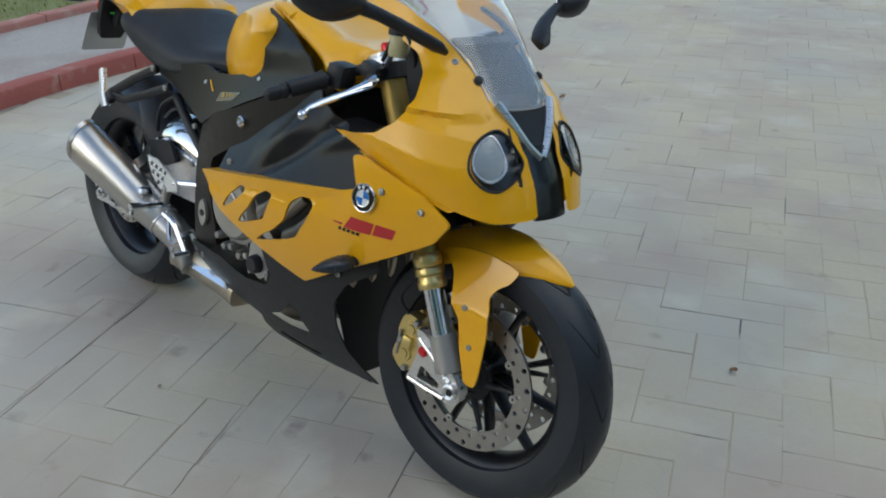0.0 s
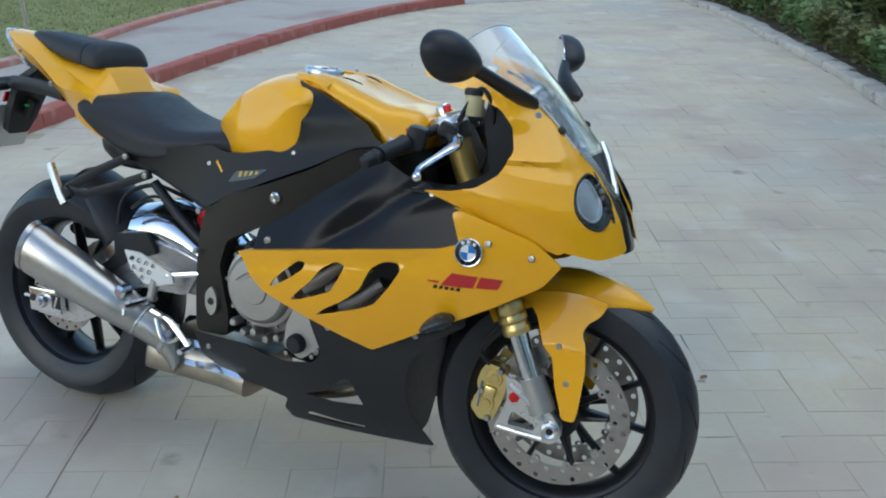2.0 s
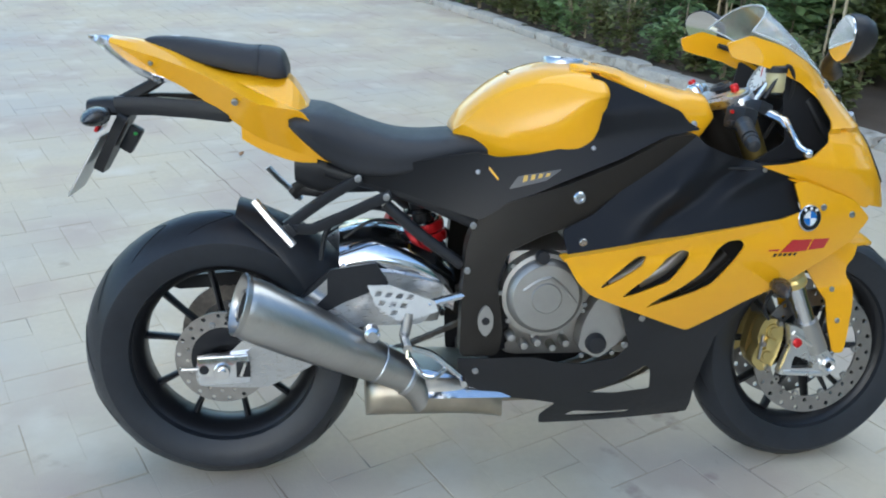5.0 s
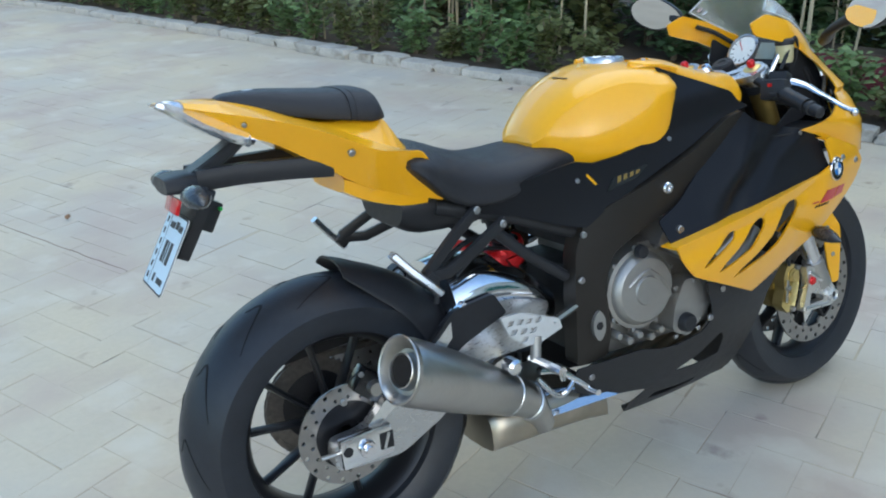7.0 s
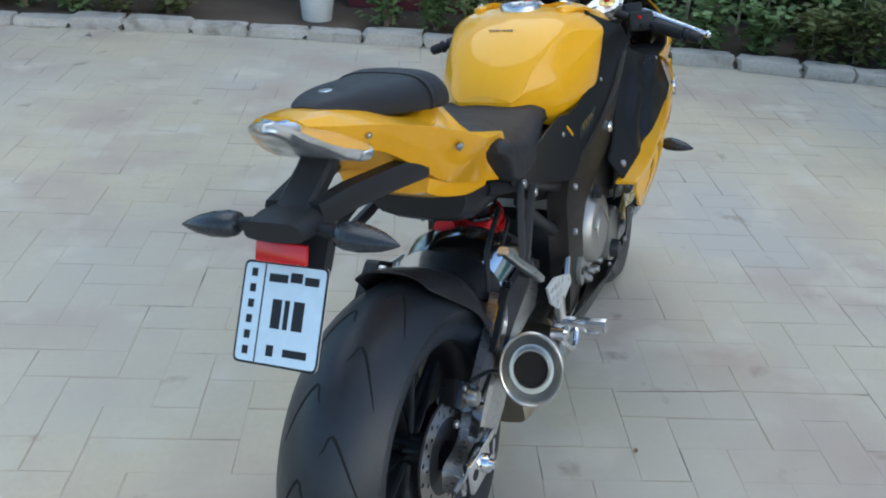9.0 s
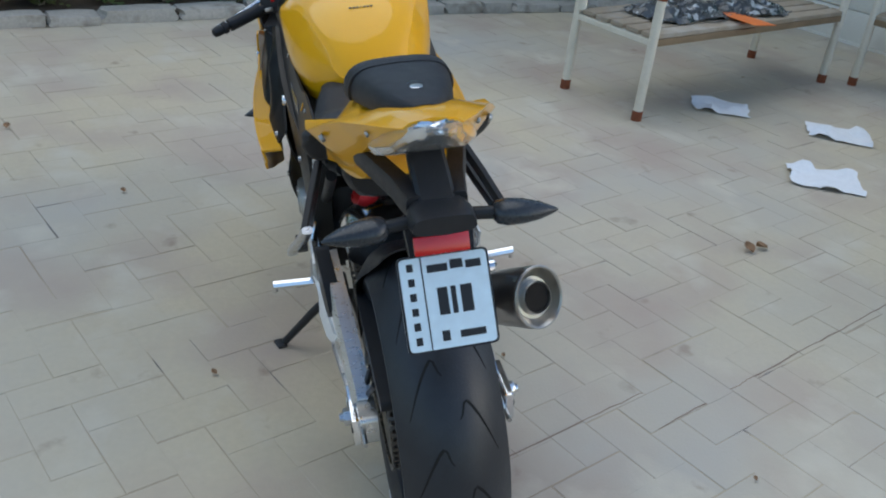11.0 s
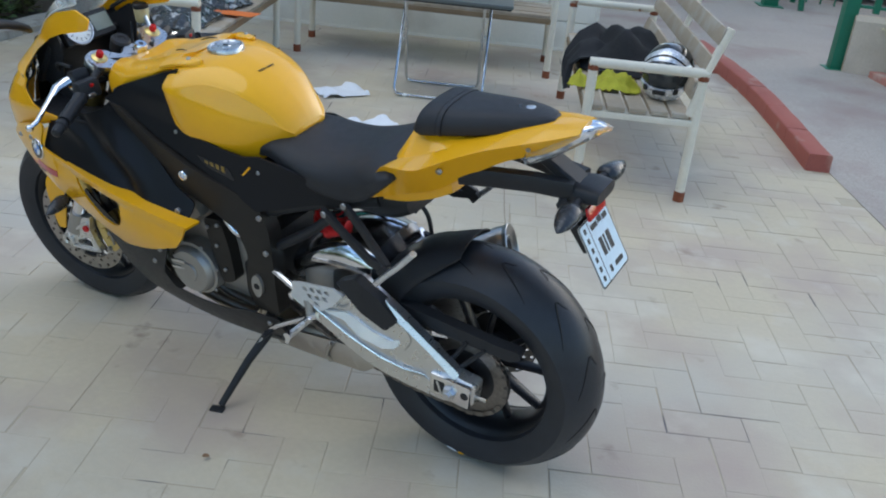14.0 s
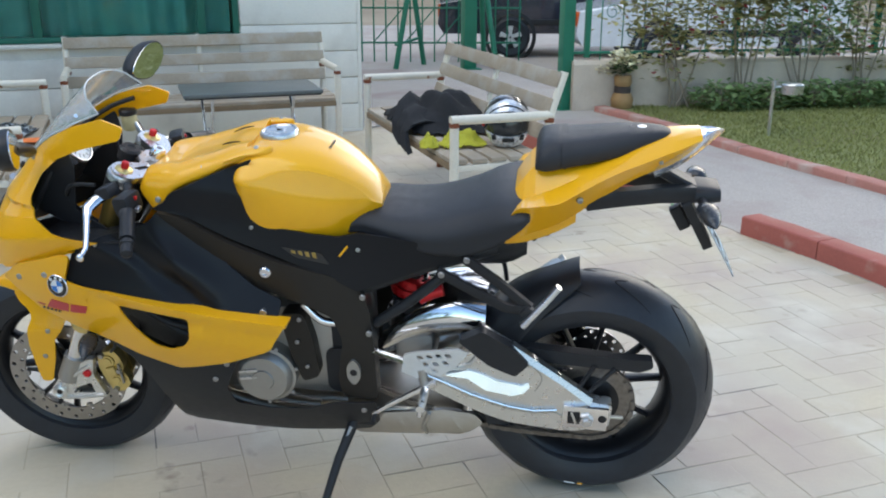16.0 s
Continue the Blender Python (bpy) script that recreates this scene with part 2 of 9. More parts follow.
M_CHROMETUBE = mat("chromed_tube", (0.62, 0.64, 0.66), 0.2, 1.0, vary=0.06)
M_SILVERPAINT = mat("silver_paint", (0.74, 0.75, 0.77), 0.28, 0.45, coat=0.6)
M_CLOTH = mat("black_cloth", (0.012, 0.012, 0.013), 0.85, vary=0.2, bump=0.3, bscale=120)
M_GLOVE = mat("yellow_green_fabric", (0.42, 0.40, 0.03), 0.8, vary=0.15, scale=20, bump=0.4)
M_PAPER = mat("white_paper", (0.80, 0.81, 0.83), 0.7, vary=0.02)
M_ORANGE = mat("orange_card", (0.75, 0.19, 0.04), 0.6)
M_BAG = two_tone(mat("dark_plastic_bag", (0.05, 0.055, 0.06), 0.25, vary=0.3, scale=20, coat=0.3), (0.40, 0.42, 0.43), 22.0, 0.55, 0.62)
M_DRYLEAF = mat("dry_leaf", (0.27, 0.16, 0.085), 0.8, vary=0.2, scale=40)
M_WALLPLASTER = two_tone(mat("rough_plaster", (0.60, 0.50, 0.385), 0.9, vary=0.1, scale=2, bump=0.7, bscale=25), (0.38, 0.305, 0.23), 1.6, 0.45, 0.7)
M_TERRACOTTA = mat("ochre_clay", (0.32, 0.19, 0.075), 0.7, vary=0.12, scale=12)
M_BAND = mat("dark_clay_band", (0.06, 0.045, 0.035), 0.7)
M_PETAL = mat("cream_petals", (0.72, 0.66, 0.42), 0.6, rand=0.3, island=True)
M_REDPETAL = mat("red_petals", (0.42, 0.02, 0.035), 0.6, rand=0.3, island=True)
M_CARPAINT = mat("dark_blue_car_paint", (0.015, 0.018, 0.035), 0.25, coat=1.0)
M_WHITECAR = mat("white_car_paint", (0.74, 0.76, 0.78), 0.3, coat=1.0)
M_AMBERLENS = mat("amber_lens", (0.55, 0.10, 0.02), 0.25)
M_CARTRIM = mat("car_trim", (0.02, 0.02, 0.02), 0.6)
M_CARGLASS = mat("car_glass", (0.02, 0.025, 0.03), 0.08, coat=0.5)
M_ALLOY = mat("alloy_wheel", (0.6, 0.6, 0.6), 0.35, 0.7)
M_FARWHITE = two_tone(mat("far_render", (0.62, 0.60, 0.56), 0.85, vary=0.06, scale=0.4), (0.50, 0.46, 0.40), 0.3, 0.5, 0.75)
M_BUCKET = mat("white_bucket", (0.66, 0.67, 0.66), 0.5, vary=0.06)
M_LAMPMETAL = mat("lamp_steel", (0.55, 0.55, 0.53), 0.3, 0.9)
M_MAROON = mat("maroon_paint", (0.16, 0.035, 0.045), 0.6, vary=0.15)

def leafy(m, share=0.4):
    """Lets light through a leaf: part of the surface scatters to its far side."""
    nt = m.node_tree
    b = nt.nodes["Principled BSDF"]
    tr = nt.nodes.new("ShaderNodeBsdfTranslucent")
    mx = nt.nodes.new("ShaderNodeMixShader")
    mx.inputs[0].default_value = share
    nt.links.new(b.inputs["Base Color"].links[0].from_socket, tr.inputs["Color"])
    nt.links.new(b.outputs[0], mx.inputs[1])
    nt.links.new(tr.outputs[0], mx.inputs[2])
    nt.links.new(mx.outputs[0], nt.nodes["Material Output"].inputs["Surface"])
    return m


for m_ in (M_LEAF, M_LEAF2, M_LEAF3, M_LEAF4, M_GRASS):
    leafy(m_)

# mesh helpers
def finish(bm, angle=38):
    bmesh.ops.recalc_face_normals(bm, faces=bm.faces[:])
    for f in bm.faces:
        f.smooth = True
    for e in bm.edges:
        if len(e.link_faces) == 2 and e.calc_face_angle(0) > radians(angle):
            e.smooth = False


def part(name, bm, material, parent=None, label="", angle=38, move=None):
    if move is not None:
        bm.transform(move)
    finish(bm, angle)
    me = bpy.data.meshes.new(name)
    bm.to_mesh(me)
    bm.free()
    me.materials.append(material)
    ob = new(name, me)
    if parent is not None:
        ob.parent = parent
    return tagged(ob, label)


def thing(name, m, label, category, group=""):
    ob = new(name)
    ob.matrix_basis = m
    ob.empty_display_size = 0.1
    return tagged(ob, label, category, group)


def cat_rom(pts, n, closed=False):
    """Points on a Catmull-Rom curve through pts, n to a span."""
    pts = [Vector(p) for p in pts]
    k, out = len(pts), []
    for i in range(k if closed else k - 1):
        p0 = pts[(i - 1) % k] if closed or i else pts[0]
        p1, p2 = pts[i], pts[(i + 1) % k]
        p3 = pts[(i + 2) % k] if closed or i + 2 < k else pts[-1]
        for j in range(n):
            t = j / n
            out.append(0.5 * ((2 * p1) + (p2 - p0) * t + (2 * p0 - 5 * p1 + 4 * p2 - p3) * t * t + (3 * p1 - p0 - 3 * p2 + p3) * t ** 3))
    if not closed:
        out.append(pts[-1])
    return out


def rounded(pts, r, n=3):
    """A closed 2D outline with its corners rounded by about r."""
    out, k = [], len(pts)
    for i in range(k):
        a, b, c = (Vector(pts[(i + d) % k]) for d in (-1, 0, 1))
        ra, rc = min(r, (a - b).length * 0.45), min(r, (c - b).length * 0.45)
        p, q = b + (a - b).normalized() * ra, b + (c - b).normalized() * rc
        for j in range(n + 1):
            t = j / n
            out.append(tuple((1 - t) ** 2 * p + 2 * t * (1 - t) * b + t * t * q))
    return out


def add_loft(bm, rings, closed=True, caps=True):
    vs = [[bm.verts.new(p) for p in ring] for ring in rings]
    m = len(vs[0])
    for a, b in zip(vs, vs[1:]):
        for i in range(m if closed else m - 1):
            bm.faces.new((a[i], a[(i + 1) % m], b[(i + 1) % m], b[i]))
    if caps and closed:
        bm.faces.new(vs[0][::-1])
        bm.faces.new(vs[-1])
    return bm


def loft(rings, closed=True, caps=True):
    return add_loft(bmesh.new(), rings, closed, caps)


def stations(rows, sub=4, per=4):
    """Rings across x from rows of (x, half profile of (y, z) from the top's middle to the bottom), smoothed both ways and mirrored."""
    flat = [[Vector((x, y, z)) for y, z in hp] for x, hp in rows]
    cols = [cat_rom(col, sub) for col in zip(*flat)]
    rings = []
    for half in zip(*cols):
        h = cat_rom(half, per)
        left = h
        right = [Vector((p.x, -p.y, p.z)) for p in h]
        ring = left + right[::-1]
        if left[0].y < 1e-5:
            ring = ring[:-1]
        if left[-1].y < 1e-5:
            ring = left + right[::-1][1:] if left[0].y > 1e-5 else left + right[::-1][1:-1]
        rings.append(ring)
    return rings


def add_tube(bm, pts, r, segs=10, smooth=0, caps=True):
    pts = cat_rom(pts, smooth) if smooth else [Vector(p) for p in pts]
    n = len(pts)
    rad = r if callable(r) else (lambda s: r)
    t0 = (pts[1] - pts[0]).normalized()
    up = Vector((0, 0, 1)) if abs(t0.z) < 0.9 else Vector((1, 0, 0))
    u = t0.cross(up).normalized()
    rings = []
    for i, p in enumerate(pts):
        t = (pts[min(i + 1, n - 1)] - pts[max(i - 1, 0)]).normalized()
        u = (u - t * u.dot(t)).normalized()
        v = t.cross(u)
        rr = rad(i / (n - 1))
        rings.append([p + (u * math.cos(a) + v * math.sin(a)) * rr for a in (2 * math.pi * k / segs for k in range(segs))])
    return add_loft(bm, rings, True, caps)


def tube(pts, r, segs=10, smooth=0):
    return add_tube(bmesh.new(), pts, r, segs, smooth)


def add_box(bm, c, size, rot=None, bevel=0.0):
    made = bmesh.ops.create_cube(bm, size=1.0)["verts"]
    m = Matrix.Translation(c) @ (rot.to_4x4() if rot is not None else Matrix.Identity(4)) @ Matrix.Diagonal((*size, 1))
    bmesh.ops.transform(bm, matrix=m, verts=made)
    if bevel:
        es = list({e for v in made for e in v.link_edges})
        bmesh.ops.bevel(bm, geom=es, offset=bevel, segments=2, profile=0.6, affect="EDGES")
    return bm


def box(c, size, rot=None, bevel=0.0):
    return add_box(bmesh.new(), c, size, rot, bevel)


def rotm(rx=0, ry=0, rz=0):
    return Euler((radians(rx), radians(ry), radians(rz))).to_matrix()


def add_lathe(bm, prof, origin, axis, segs=48, closed=False):
    """Turns prof, rows of (radius, along), about an axis through origin."""
    ax = Vector(axis).normalized()
    u = ax.orthogonal().normalized()
    v = ax.cross(u)
    o = Vector(origin)
    rings = []
    for k in range(segs):
        a = 2 * math.pi * k / segs
        d = u * math.cos(a) + v * math.sin(a)
        rings.append([bm.verts.new(o + d * r + ax * s) for r, s in prof])
    n = len(prof)
    for k in range(segs):
        a, b = rings[k], rings[(k + 1) % segs]
        for i in range(n if closed else n - 1):
            j = (i + 1) % n
            bm.faces.new((a[i], a[j], b[j], b[i]))
    bmesh.ops.remove_doubles(bm, verts=bm.verts[:], dist=1e-6)
    return bm


def lathe(prof, origin, axis, segs=48, closed=False):
    return add_lathe(bmesh.new(), prof, origin, axis, segs, closed)


def fill2d(outline, holes=(), step=0.03):
    """A flat sheet in x and z, with holes, cut into cells of the given step."""
    bm = bmesh.new()
    edges = []
    for loop in (outline, *holes):
        vs = [bm.verts.new((p[0], 0, p[1])) for p in loop]
        edges += [bm.edges.new((vs[i], vs[(i + 1) % len(vs)])) for i in range(len(vs))]
    bmesh.ops.triangle_fill(bm, use_beauty=True, edges=edges, normal=(0, -1, 0))
    xs, zs = [p[0] for p in outline], [p[1] for p in outline]
    for n, (lo, hi) in enumerate(((min(xs), max(xs)), (min(zs), max(zs)))):
        c = lo + step
        while c < hi - step * 0.3:
            bmesh.ops.bisect_plane(bm, geom=bm.verts[:] + bm.edges[:] + bm.faces[:], dist=1e-5,
                                   plane_co=(c, 0, 0) if n == 0 else (0, 0, c), plane_no=(1, 0, 0) if n == 0 else (0, 0, 1))
            c += step
    return bm


def sheet(bm, yfun, thick):
    """Bends a flat sheet out to y = yfun(x, z) and makes it thick, inwards."""
    faces = bm.faces[:]
    top = bm.verts[:]
    side = 1 if yfun(top[0].co.x, top[0].co.z) >= 0 else -1
    made = bmesh.ops.duplicate(bm, geom=top + bm.edges[:] + faces)
    vmap = made["vert_map"]
    edge_list = [e for e in {e for f in faces for e in f.edges} if len([f for f in e.link_faces]) == 1]
    pairs = [(e.verts[0], e.verts[1]) for e in edge_list]
    inner = {v: vmap[v] for v in top}
    for v in top:
        y = yfun(v.co.x, v.co.z)
        inner[v].co.y = y - side * thick
        v.co.y = y
    for a, b in pairs:
        bm.faces.new((a, b, inner[b], inner[a]))
    return bm


def panel(outline, yfun, thick=0.004, holes=(), step=0.03, r=0.008):
    return sheet(fill2d(rounded(outline, r), [rounded(h, r) for h in holes], step), yfun, thick)


def bend(ctrl, side):
    """A smooth width y over x and z through rows of (x, z, y), by least squares."""
    c = np.array(ctrl, float)
    x, z = c[:, 0] - c[:, 0].mean(), c[:, 1] - c[:, 1].mean()
    cols = [np.ones_like(x), x, z, x * x, x * z, z * z]
    n = 6 if len(c) >= 7 else 3
    k = np.linalg.lstsq(np.stack(cols[:n], 1), c[:, 2], rcond=None)[0]
    mx, mz = c[:, 0].mean(), c[:, 1].mean()

    def f(px, pz):
        a, b = px - mx, pz - mz
        t = (1, a, b, a * a, a * b, b * b)
        return side * float(sum(k[i] * t[i] for i in range(n)))
    return f


def bolt(at, way, r, material, parent, name="bolt"):
    w, q = Vector(way).normalized(), r * 0.82
    return part(name, lathe([(0, 0.1 * q), (0.40 * q, 0.1 * q), (0.46 * q, 0.38 * q), (0.82 * q, 0.36 * q), (q, 0.15 * q), (q, -0.6 * q)], at, w, 14), material, parent)


def blade(pts, w, h):
    """A flat-sided bar through pts, w across and h deep."""
    rings = []
    for i, p in enumerate(pts):
        p = Vector(p)
        d_ = (Vector(pts[min(i + 1, len(pts) - 1)]) - Vector(pts[max(i - 1, 0)])).normalized()
        side = d_.cross(Vector((0, 0, 1))).normalized()
        nn = side.cross(d_)
        rings.append([p + side * (w * a) + nn * (h * b) for a, b in ((-1, -0.6), (-0.8, -1), (0.8, -1), (1, -0.6), (1, 0.6), (0.8, 1), (-0.8, 1), (-1, 0.6))])
    return loft(rings)


# setting
U26 = Vector((math.cos(radians(26)), math.sin(radians(26)), 0))
V26 = Vector((-math.sin(radians(26)), math.cos(radians(26)), 0))
KERB_A = [(1.05, -5.95), (0.28, -4.72), (-0.40, -3.30)]
KERB_B = [(-0.87, -2.42), (-1.36, -1.65), (-1.86, -0.5), (-2.16, 0.5), (-2.33, 1.3), (-2.50, 2.2), (-2.75, 3.6), (-2.90, 5.0), (-2.92, 6.2), (-2.82, 7.4), (-2.50, 8.45)]
KERB_C = [(-1.52, 9.40), (-0.67, 10.1)]
KERB_L = [(-0.35, -6.25), (-0.92, -5.35), (-1.24, -4.68), (-1.57, -4.1), (-1.97, -3.45), (-2.65, -2.25), (-3.3, -0.8), (-3.85, 0.9), (-4.2, 2.35), (-4.32, 3.1), (-4.5, 4.3), (-4.85, 5.5), (-5.1, 6.9), (-5.3, 8.8), (-5.25, 11.0), (-4.6, 13.0)]
BED = [(-0.9, 11.4), (-0.22, 9.9), (0.62, 8.4), (1.18, 7.1), (1.64, 6.1), (2.08, 4.92), (2.33, 4.38), (2.60, 3.85), (2.80, 3.45), (3.14, 2.72), (3.40, 2.10), (3.56, 1.68), (3.82, 0.95), (4.02, 0.48), (4.17, 0.02), (4.36, -0.8), (4.72, -2.2), (4.95, -3.0)]


def flat(name, outline, z, material, label, thick=0.02, cat="ground", step=None):
    bm = bmesh.new()
    top = [bm.verts.new((p[0], p[1], z)) for p in outline]
    bot = [bm.verts.new((p[0], p[1], z - thick)) for p in outline]
    es = [bm.edges.new((top[i], top[(i + 1) % len(top)])) for i in range(len(top))]
    bmesh.ops.triangle_fill(bm, use_beauty=True, edges=es)
    for i in range(len(top)):
        j = (i + 1) % len(top)
        bm.faces.new((top[i], top[j], bot[j], bot[i]))
    return tagged(part(name, bm, material), label, cat, kind="structure")


def smooth2(pts, n=4):
    return [(p.x, p.y) for p in cat_rom([(a, b, 0) for a, b in pts], n)]


bm = bmesh.new()
vs = [bm.verts.new((x, y, -0.045)) for x, y in ((-1500, -1500), (1500, -1500), (1500, 1500), (-1500, 1500))]
bm.faces.new(vs)
tagged(part("ground", bm, M_GROUND), "sandy ground reaching the horizon", "ground", kind="structure")
kl = smooth2(KERB_L)
kb = smooth2(KERB_B)
path_out = kl + [(-3.0, 13.0), (-1.5, 11.5), (-0.75, 10.2), (-1.52, 9.4)] + kb[::-1] + [(-0.40, -3.30), (0.28, -4.72), (1.05, -5.95), (1.2, -6.6), (0.0, -6.35)]
flat("path_gravel", path_out, 0.004, M_GRAVEL, "pinkish washed gravel path", 0.03, "path")
lawn_out = kl + [(-8, 13), (-14, 8), (-14, -6), (-9, -8.5), (-0.4, -6.5)]
flat("lawn_soil", lawn_out, 0.03, M_LAWN, "lawn soil under short grass", 0.05, "lawn")
bed_out = smooth2(BED) + [(9, -4), (12, 4), (6, 14), (0, 14)]
flat("bed_soil", bed_out, 0.035, M_SOIL, "dark planted bed", 0.05, "flower bed")
flat("porch_floor", [(1.3, -6.0), (1.7, -5.0), (4, -4), (10, -6), (6, -16), (-6, -18), (-8, -9), (0.1, -6.4)], -0.004, M_GRAVEL, "grey concrete yard behind the house", 0.03, "yard")


def kerb(name, pts, w, h, material, label, off):
    """A kerb along pts, cut into stones about 0.5 m long, each with worn edges."""
    line = [Vector((a, b, 0)) for a, b in smooth2(pts, 8)]
    bm = bmesh.new()
    cum = [0]
    for a, b in zip(line, line[1:]):
        cum.append(cum[-1] + (b - a).length)

    def at(s):
        for i in range(len(line) - 1):
            if s <= cum[i + 1] or i == len(line) - 2:
                t = (s - cum[i]) / max(1e-6, cum[i + 1] - cum[i])
                return line[i].lerp(line[i + 1], t), (line[i + 1] - line[i]).normalized()
    n = max(1, round(cum[-1] / 0.5))
    rnd = random.Random(len(pts))
    for k in range(n):
        rings = []
        for j in range(5):
            s = cum[-1] * (k + (0.006 + 0.988 * j / 4)) / n
            p, t = at(s)
            side = Vector((-t.y, t.x, 0)) * off
            e = 0.010
            prof = [(0, -0.04), (0, h - e), (e * 0.4, h - e * 0.3), (e, h), (w - e, h), (w - e * 0.4, h - e * 0.3), (w, h - e), (w, -0.04)]
            dz = rnd.uniform(-0.003, 0.003)
            rings.append([p + side * a + Vector((0, 0, b + (dz if b > 0 else 0))) for a, b in prof])
        add_loft(bm, rings)
    return tagged(part(name, bm, material), label, "kerb", kind="structure")


kerb("kerb_near_house", KERB_A, 0.13, 0.095, M_REDKERB, "red painted concrete kerb", -1)
kerb("kerb_yard", KERB_B, 0.13, 0.095, M_REDKERB, "red painted concrete kerb curving round the yard", 1)
kerb("kerb_far", KERB_C, 0.13, 0.095, M_REDKERB, "short red painted kerb", 1)
kerb("kerb_lawn", KERB_L, 0.12, 0.055, M_LAWNKERB, "faded red kerb along the lawn", -1)

# house wall with a window, clad in white boards
WD = V26 * 0 + U26
WN = V26
W0 = Vector((1.70, -5.0, 0))
HM = Matrix(((WD.x, -WN.x, 0, W0.x), (WD.y, -WN.y, 0, W0.y), (0, 0, 1, 0), (0, 0, 0, 1)))


def wall_box(bm, s0, s1, d0, d1, z0, z1, bevel=0.0):
    return add_box(bm, ((s0 + s1) / 2, (d0 + d1) / 2, (z0 + z1) / 2), (s1 - s0, d1 - d0, z1 - z0), None, bevel)


bm = bmesh.new()
wall_box(bm, 0.005, 0.90, 0.015, 0.25, -0.05, 3.2)
wall_box(bm, 0.90, 3.3, 0.015, 0.25, -0.05, 0.755)
wall_box(bm, 0.90, 3.3, 0.015, 0.25, 2.1, 3.2)
wall_box(bm, 3.3, 7.5, 0.015, 0.25, -0.05, 3.2)
wall_box(bm, 0.005, 0.25, 0.25, 6.0, -0.05, 3.2)
house_wall = tagged(part("wall_house", bm, M_SIDING, move=HM), "white clad house wall", "wall", kind="structure")
nb = 15
for k in range(nb):
    z0 = 0.02 + k * 0.21
    z1 = min(z0 + 0.203, 3.2)
    spans = [(0.0, 0.92), (3.28, 7.5)] if z0 > 0.74 and z1 < 2.2 else ([(0.0, 7.5)] if z1 <= 0.74 or z0 >= 2.1 else [(0.0, 0.92), (3.28, 7.5)])
    for a, b in spans:
        part("cladding_board", wall_box(bmesh.new(), a, b, -0.012, 0.018, z0, z1, 0.004), M_SIDING, house_wall, move=HM)
part("corner_strip", wall_box(bmesh.new(), -0.03, 0.0, -0.016, 0.26, 0.0, 3.2, 0.004), M_SIDING, house_wall, move=HM)
part("base_board", wall_box(bmesh.new(), -0.02, 7.5, -0.03, -0.012, -0.01, 0.02, 0.003), M_SIDING, house_wall, move=HM)
win = tagged(new("window_house"), "wide green framed window with teal curtains", "window", kind="structure")
for s0, s1, z0, z1 in ((0.90, 0.96, 0.76, 2.1), (3.24, 3.3, 0.76, 2.1), (0.96, 3.24, 0.76, 0.80), (0.96, 3.24, 2.05, 2.1), (1.16, 1.22, 0.80, 2.05), (2.3, 2.36, 0.80, 2.05)):
    part("window_frame", wall_box(bmesh.new(), s0, s1, -0.012, 0.06, z0, z1, 0.004), M_GREENFR, win, move=HM)
part("window_sill", wall_box(bmesh.new(), 0.86, 3.34, -0.05, 0.06, 0.725, 0.755, 0.006), M_SIDING, win, move=HM)
for s0, s1 in ((0.96, 1.16), (1.22, 2.3), (2.36, 3.24)):
    g = part("pane", wall_box(bmesh.new(), s0, s1, 0.02, 0.026, 0.80, 2.05), M_GLASS, win, move=HM)
    g.visible_shadow = False
rows = []
for j in range(161):
    s = 0.97 + 2.26 * j / 160
    rows.append([Vector((s, 0.10 + 0.022 * math.sin(s * 38 + 1.3 * math.sin(s * 9)), z)) for z in (0.80, 1.4, 2.06)])
part("curtain", loft([r + [p + Vector((0, 0.004, 0)) for p in r[::-1]] for r in rows]), M_CURTAIN, win, "teal curtain drawn in folds", move=HM)
bm = bmesh.new()
wall_box(bm, -0.3, 7.8, -0.35, 6.3, 3.2, 3.35)
tagged(part("roof_house", bm, M_FARWHITE, move=HM), "flat roof slab of the house", "roof", kind="structure")
bm = bmesh.new()
wall_box(bm, 0.25, 7.5, 5.8, 6.0, -0.05, 3.2)
wall_box(bm, 7.3, 7.5, 0.25, 5.8, -0.05, 3.2)
wall_box(bm, 0.3, 7.3, 0.9, 0.95, 0, 3.2)
tagged(part("wall_house_back", bm, M_FARWHITE, move=HM), "far walls of the house", "wall", kind="structure")

# low plastered garden wall with an iron fence on top
G0, G1 = Vector((0.02, -6.42, 0)), Vector((-9.0, -9.1, 0))
gd = (G1 - G0).normalized()
gn = Vector((gd.y, -gd.x, 0))
gl = (G1 - G0).length
GMX = Matrix(((gd.x, gn.x, 0, G0.x), (gd.y, gn.y, 0, G0.y), (0, 0, 1, 0), (0, 0, 0, 1)))
bm = bmesh.new()
n = 40
rings = []
rnd = random.Random(3)
for k in range(n + 1):
    s = gl * k / n
    dz = rnd.uniform(-0.012, 0.012)
    dy = rnd.uniform(-0.012, 0.012)
    rings.append([Vector((s, -0.0 + dy, -0.05)), Vector((s, 0.0 - dy, 0.25)), Vector((s, 0.01 + dy, 0.42 + dz)), Vector((s, 0.03, 0.45 + dz)), Vector((s, 0.2, 0.45 - dz)), Vector((s, 0.23, 0.42)), Vector((s, 0.23, -0.05))])
tagged(part("wall_garden", loft(rings), M_WALLPLASTER, move=GMX), "low rough plastered garden wall", "wall", kind="structure")
fence = tagged(new("fence"), "green wrought iron fence with curls on the low wall", "fence", kind="structure")
for k in range(7):
    s = 0.15 + k * 1.45
    part("post", box((s, 0.12, 1.0), (0.05, 0.05, 1.05), None, 0.004), M_GREENPOST, fence, move=GMX)
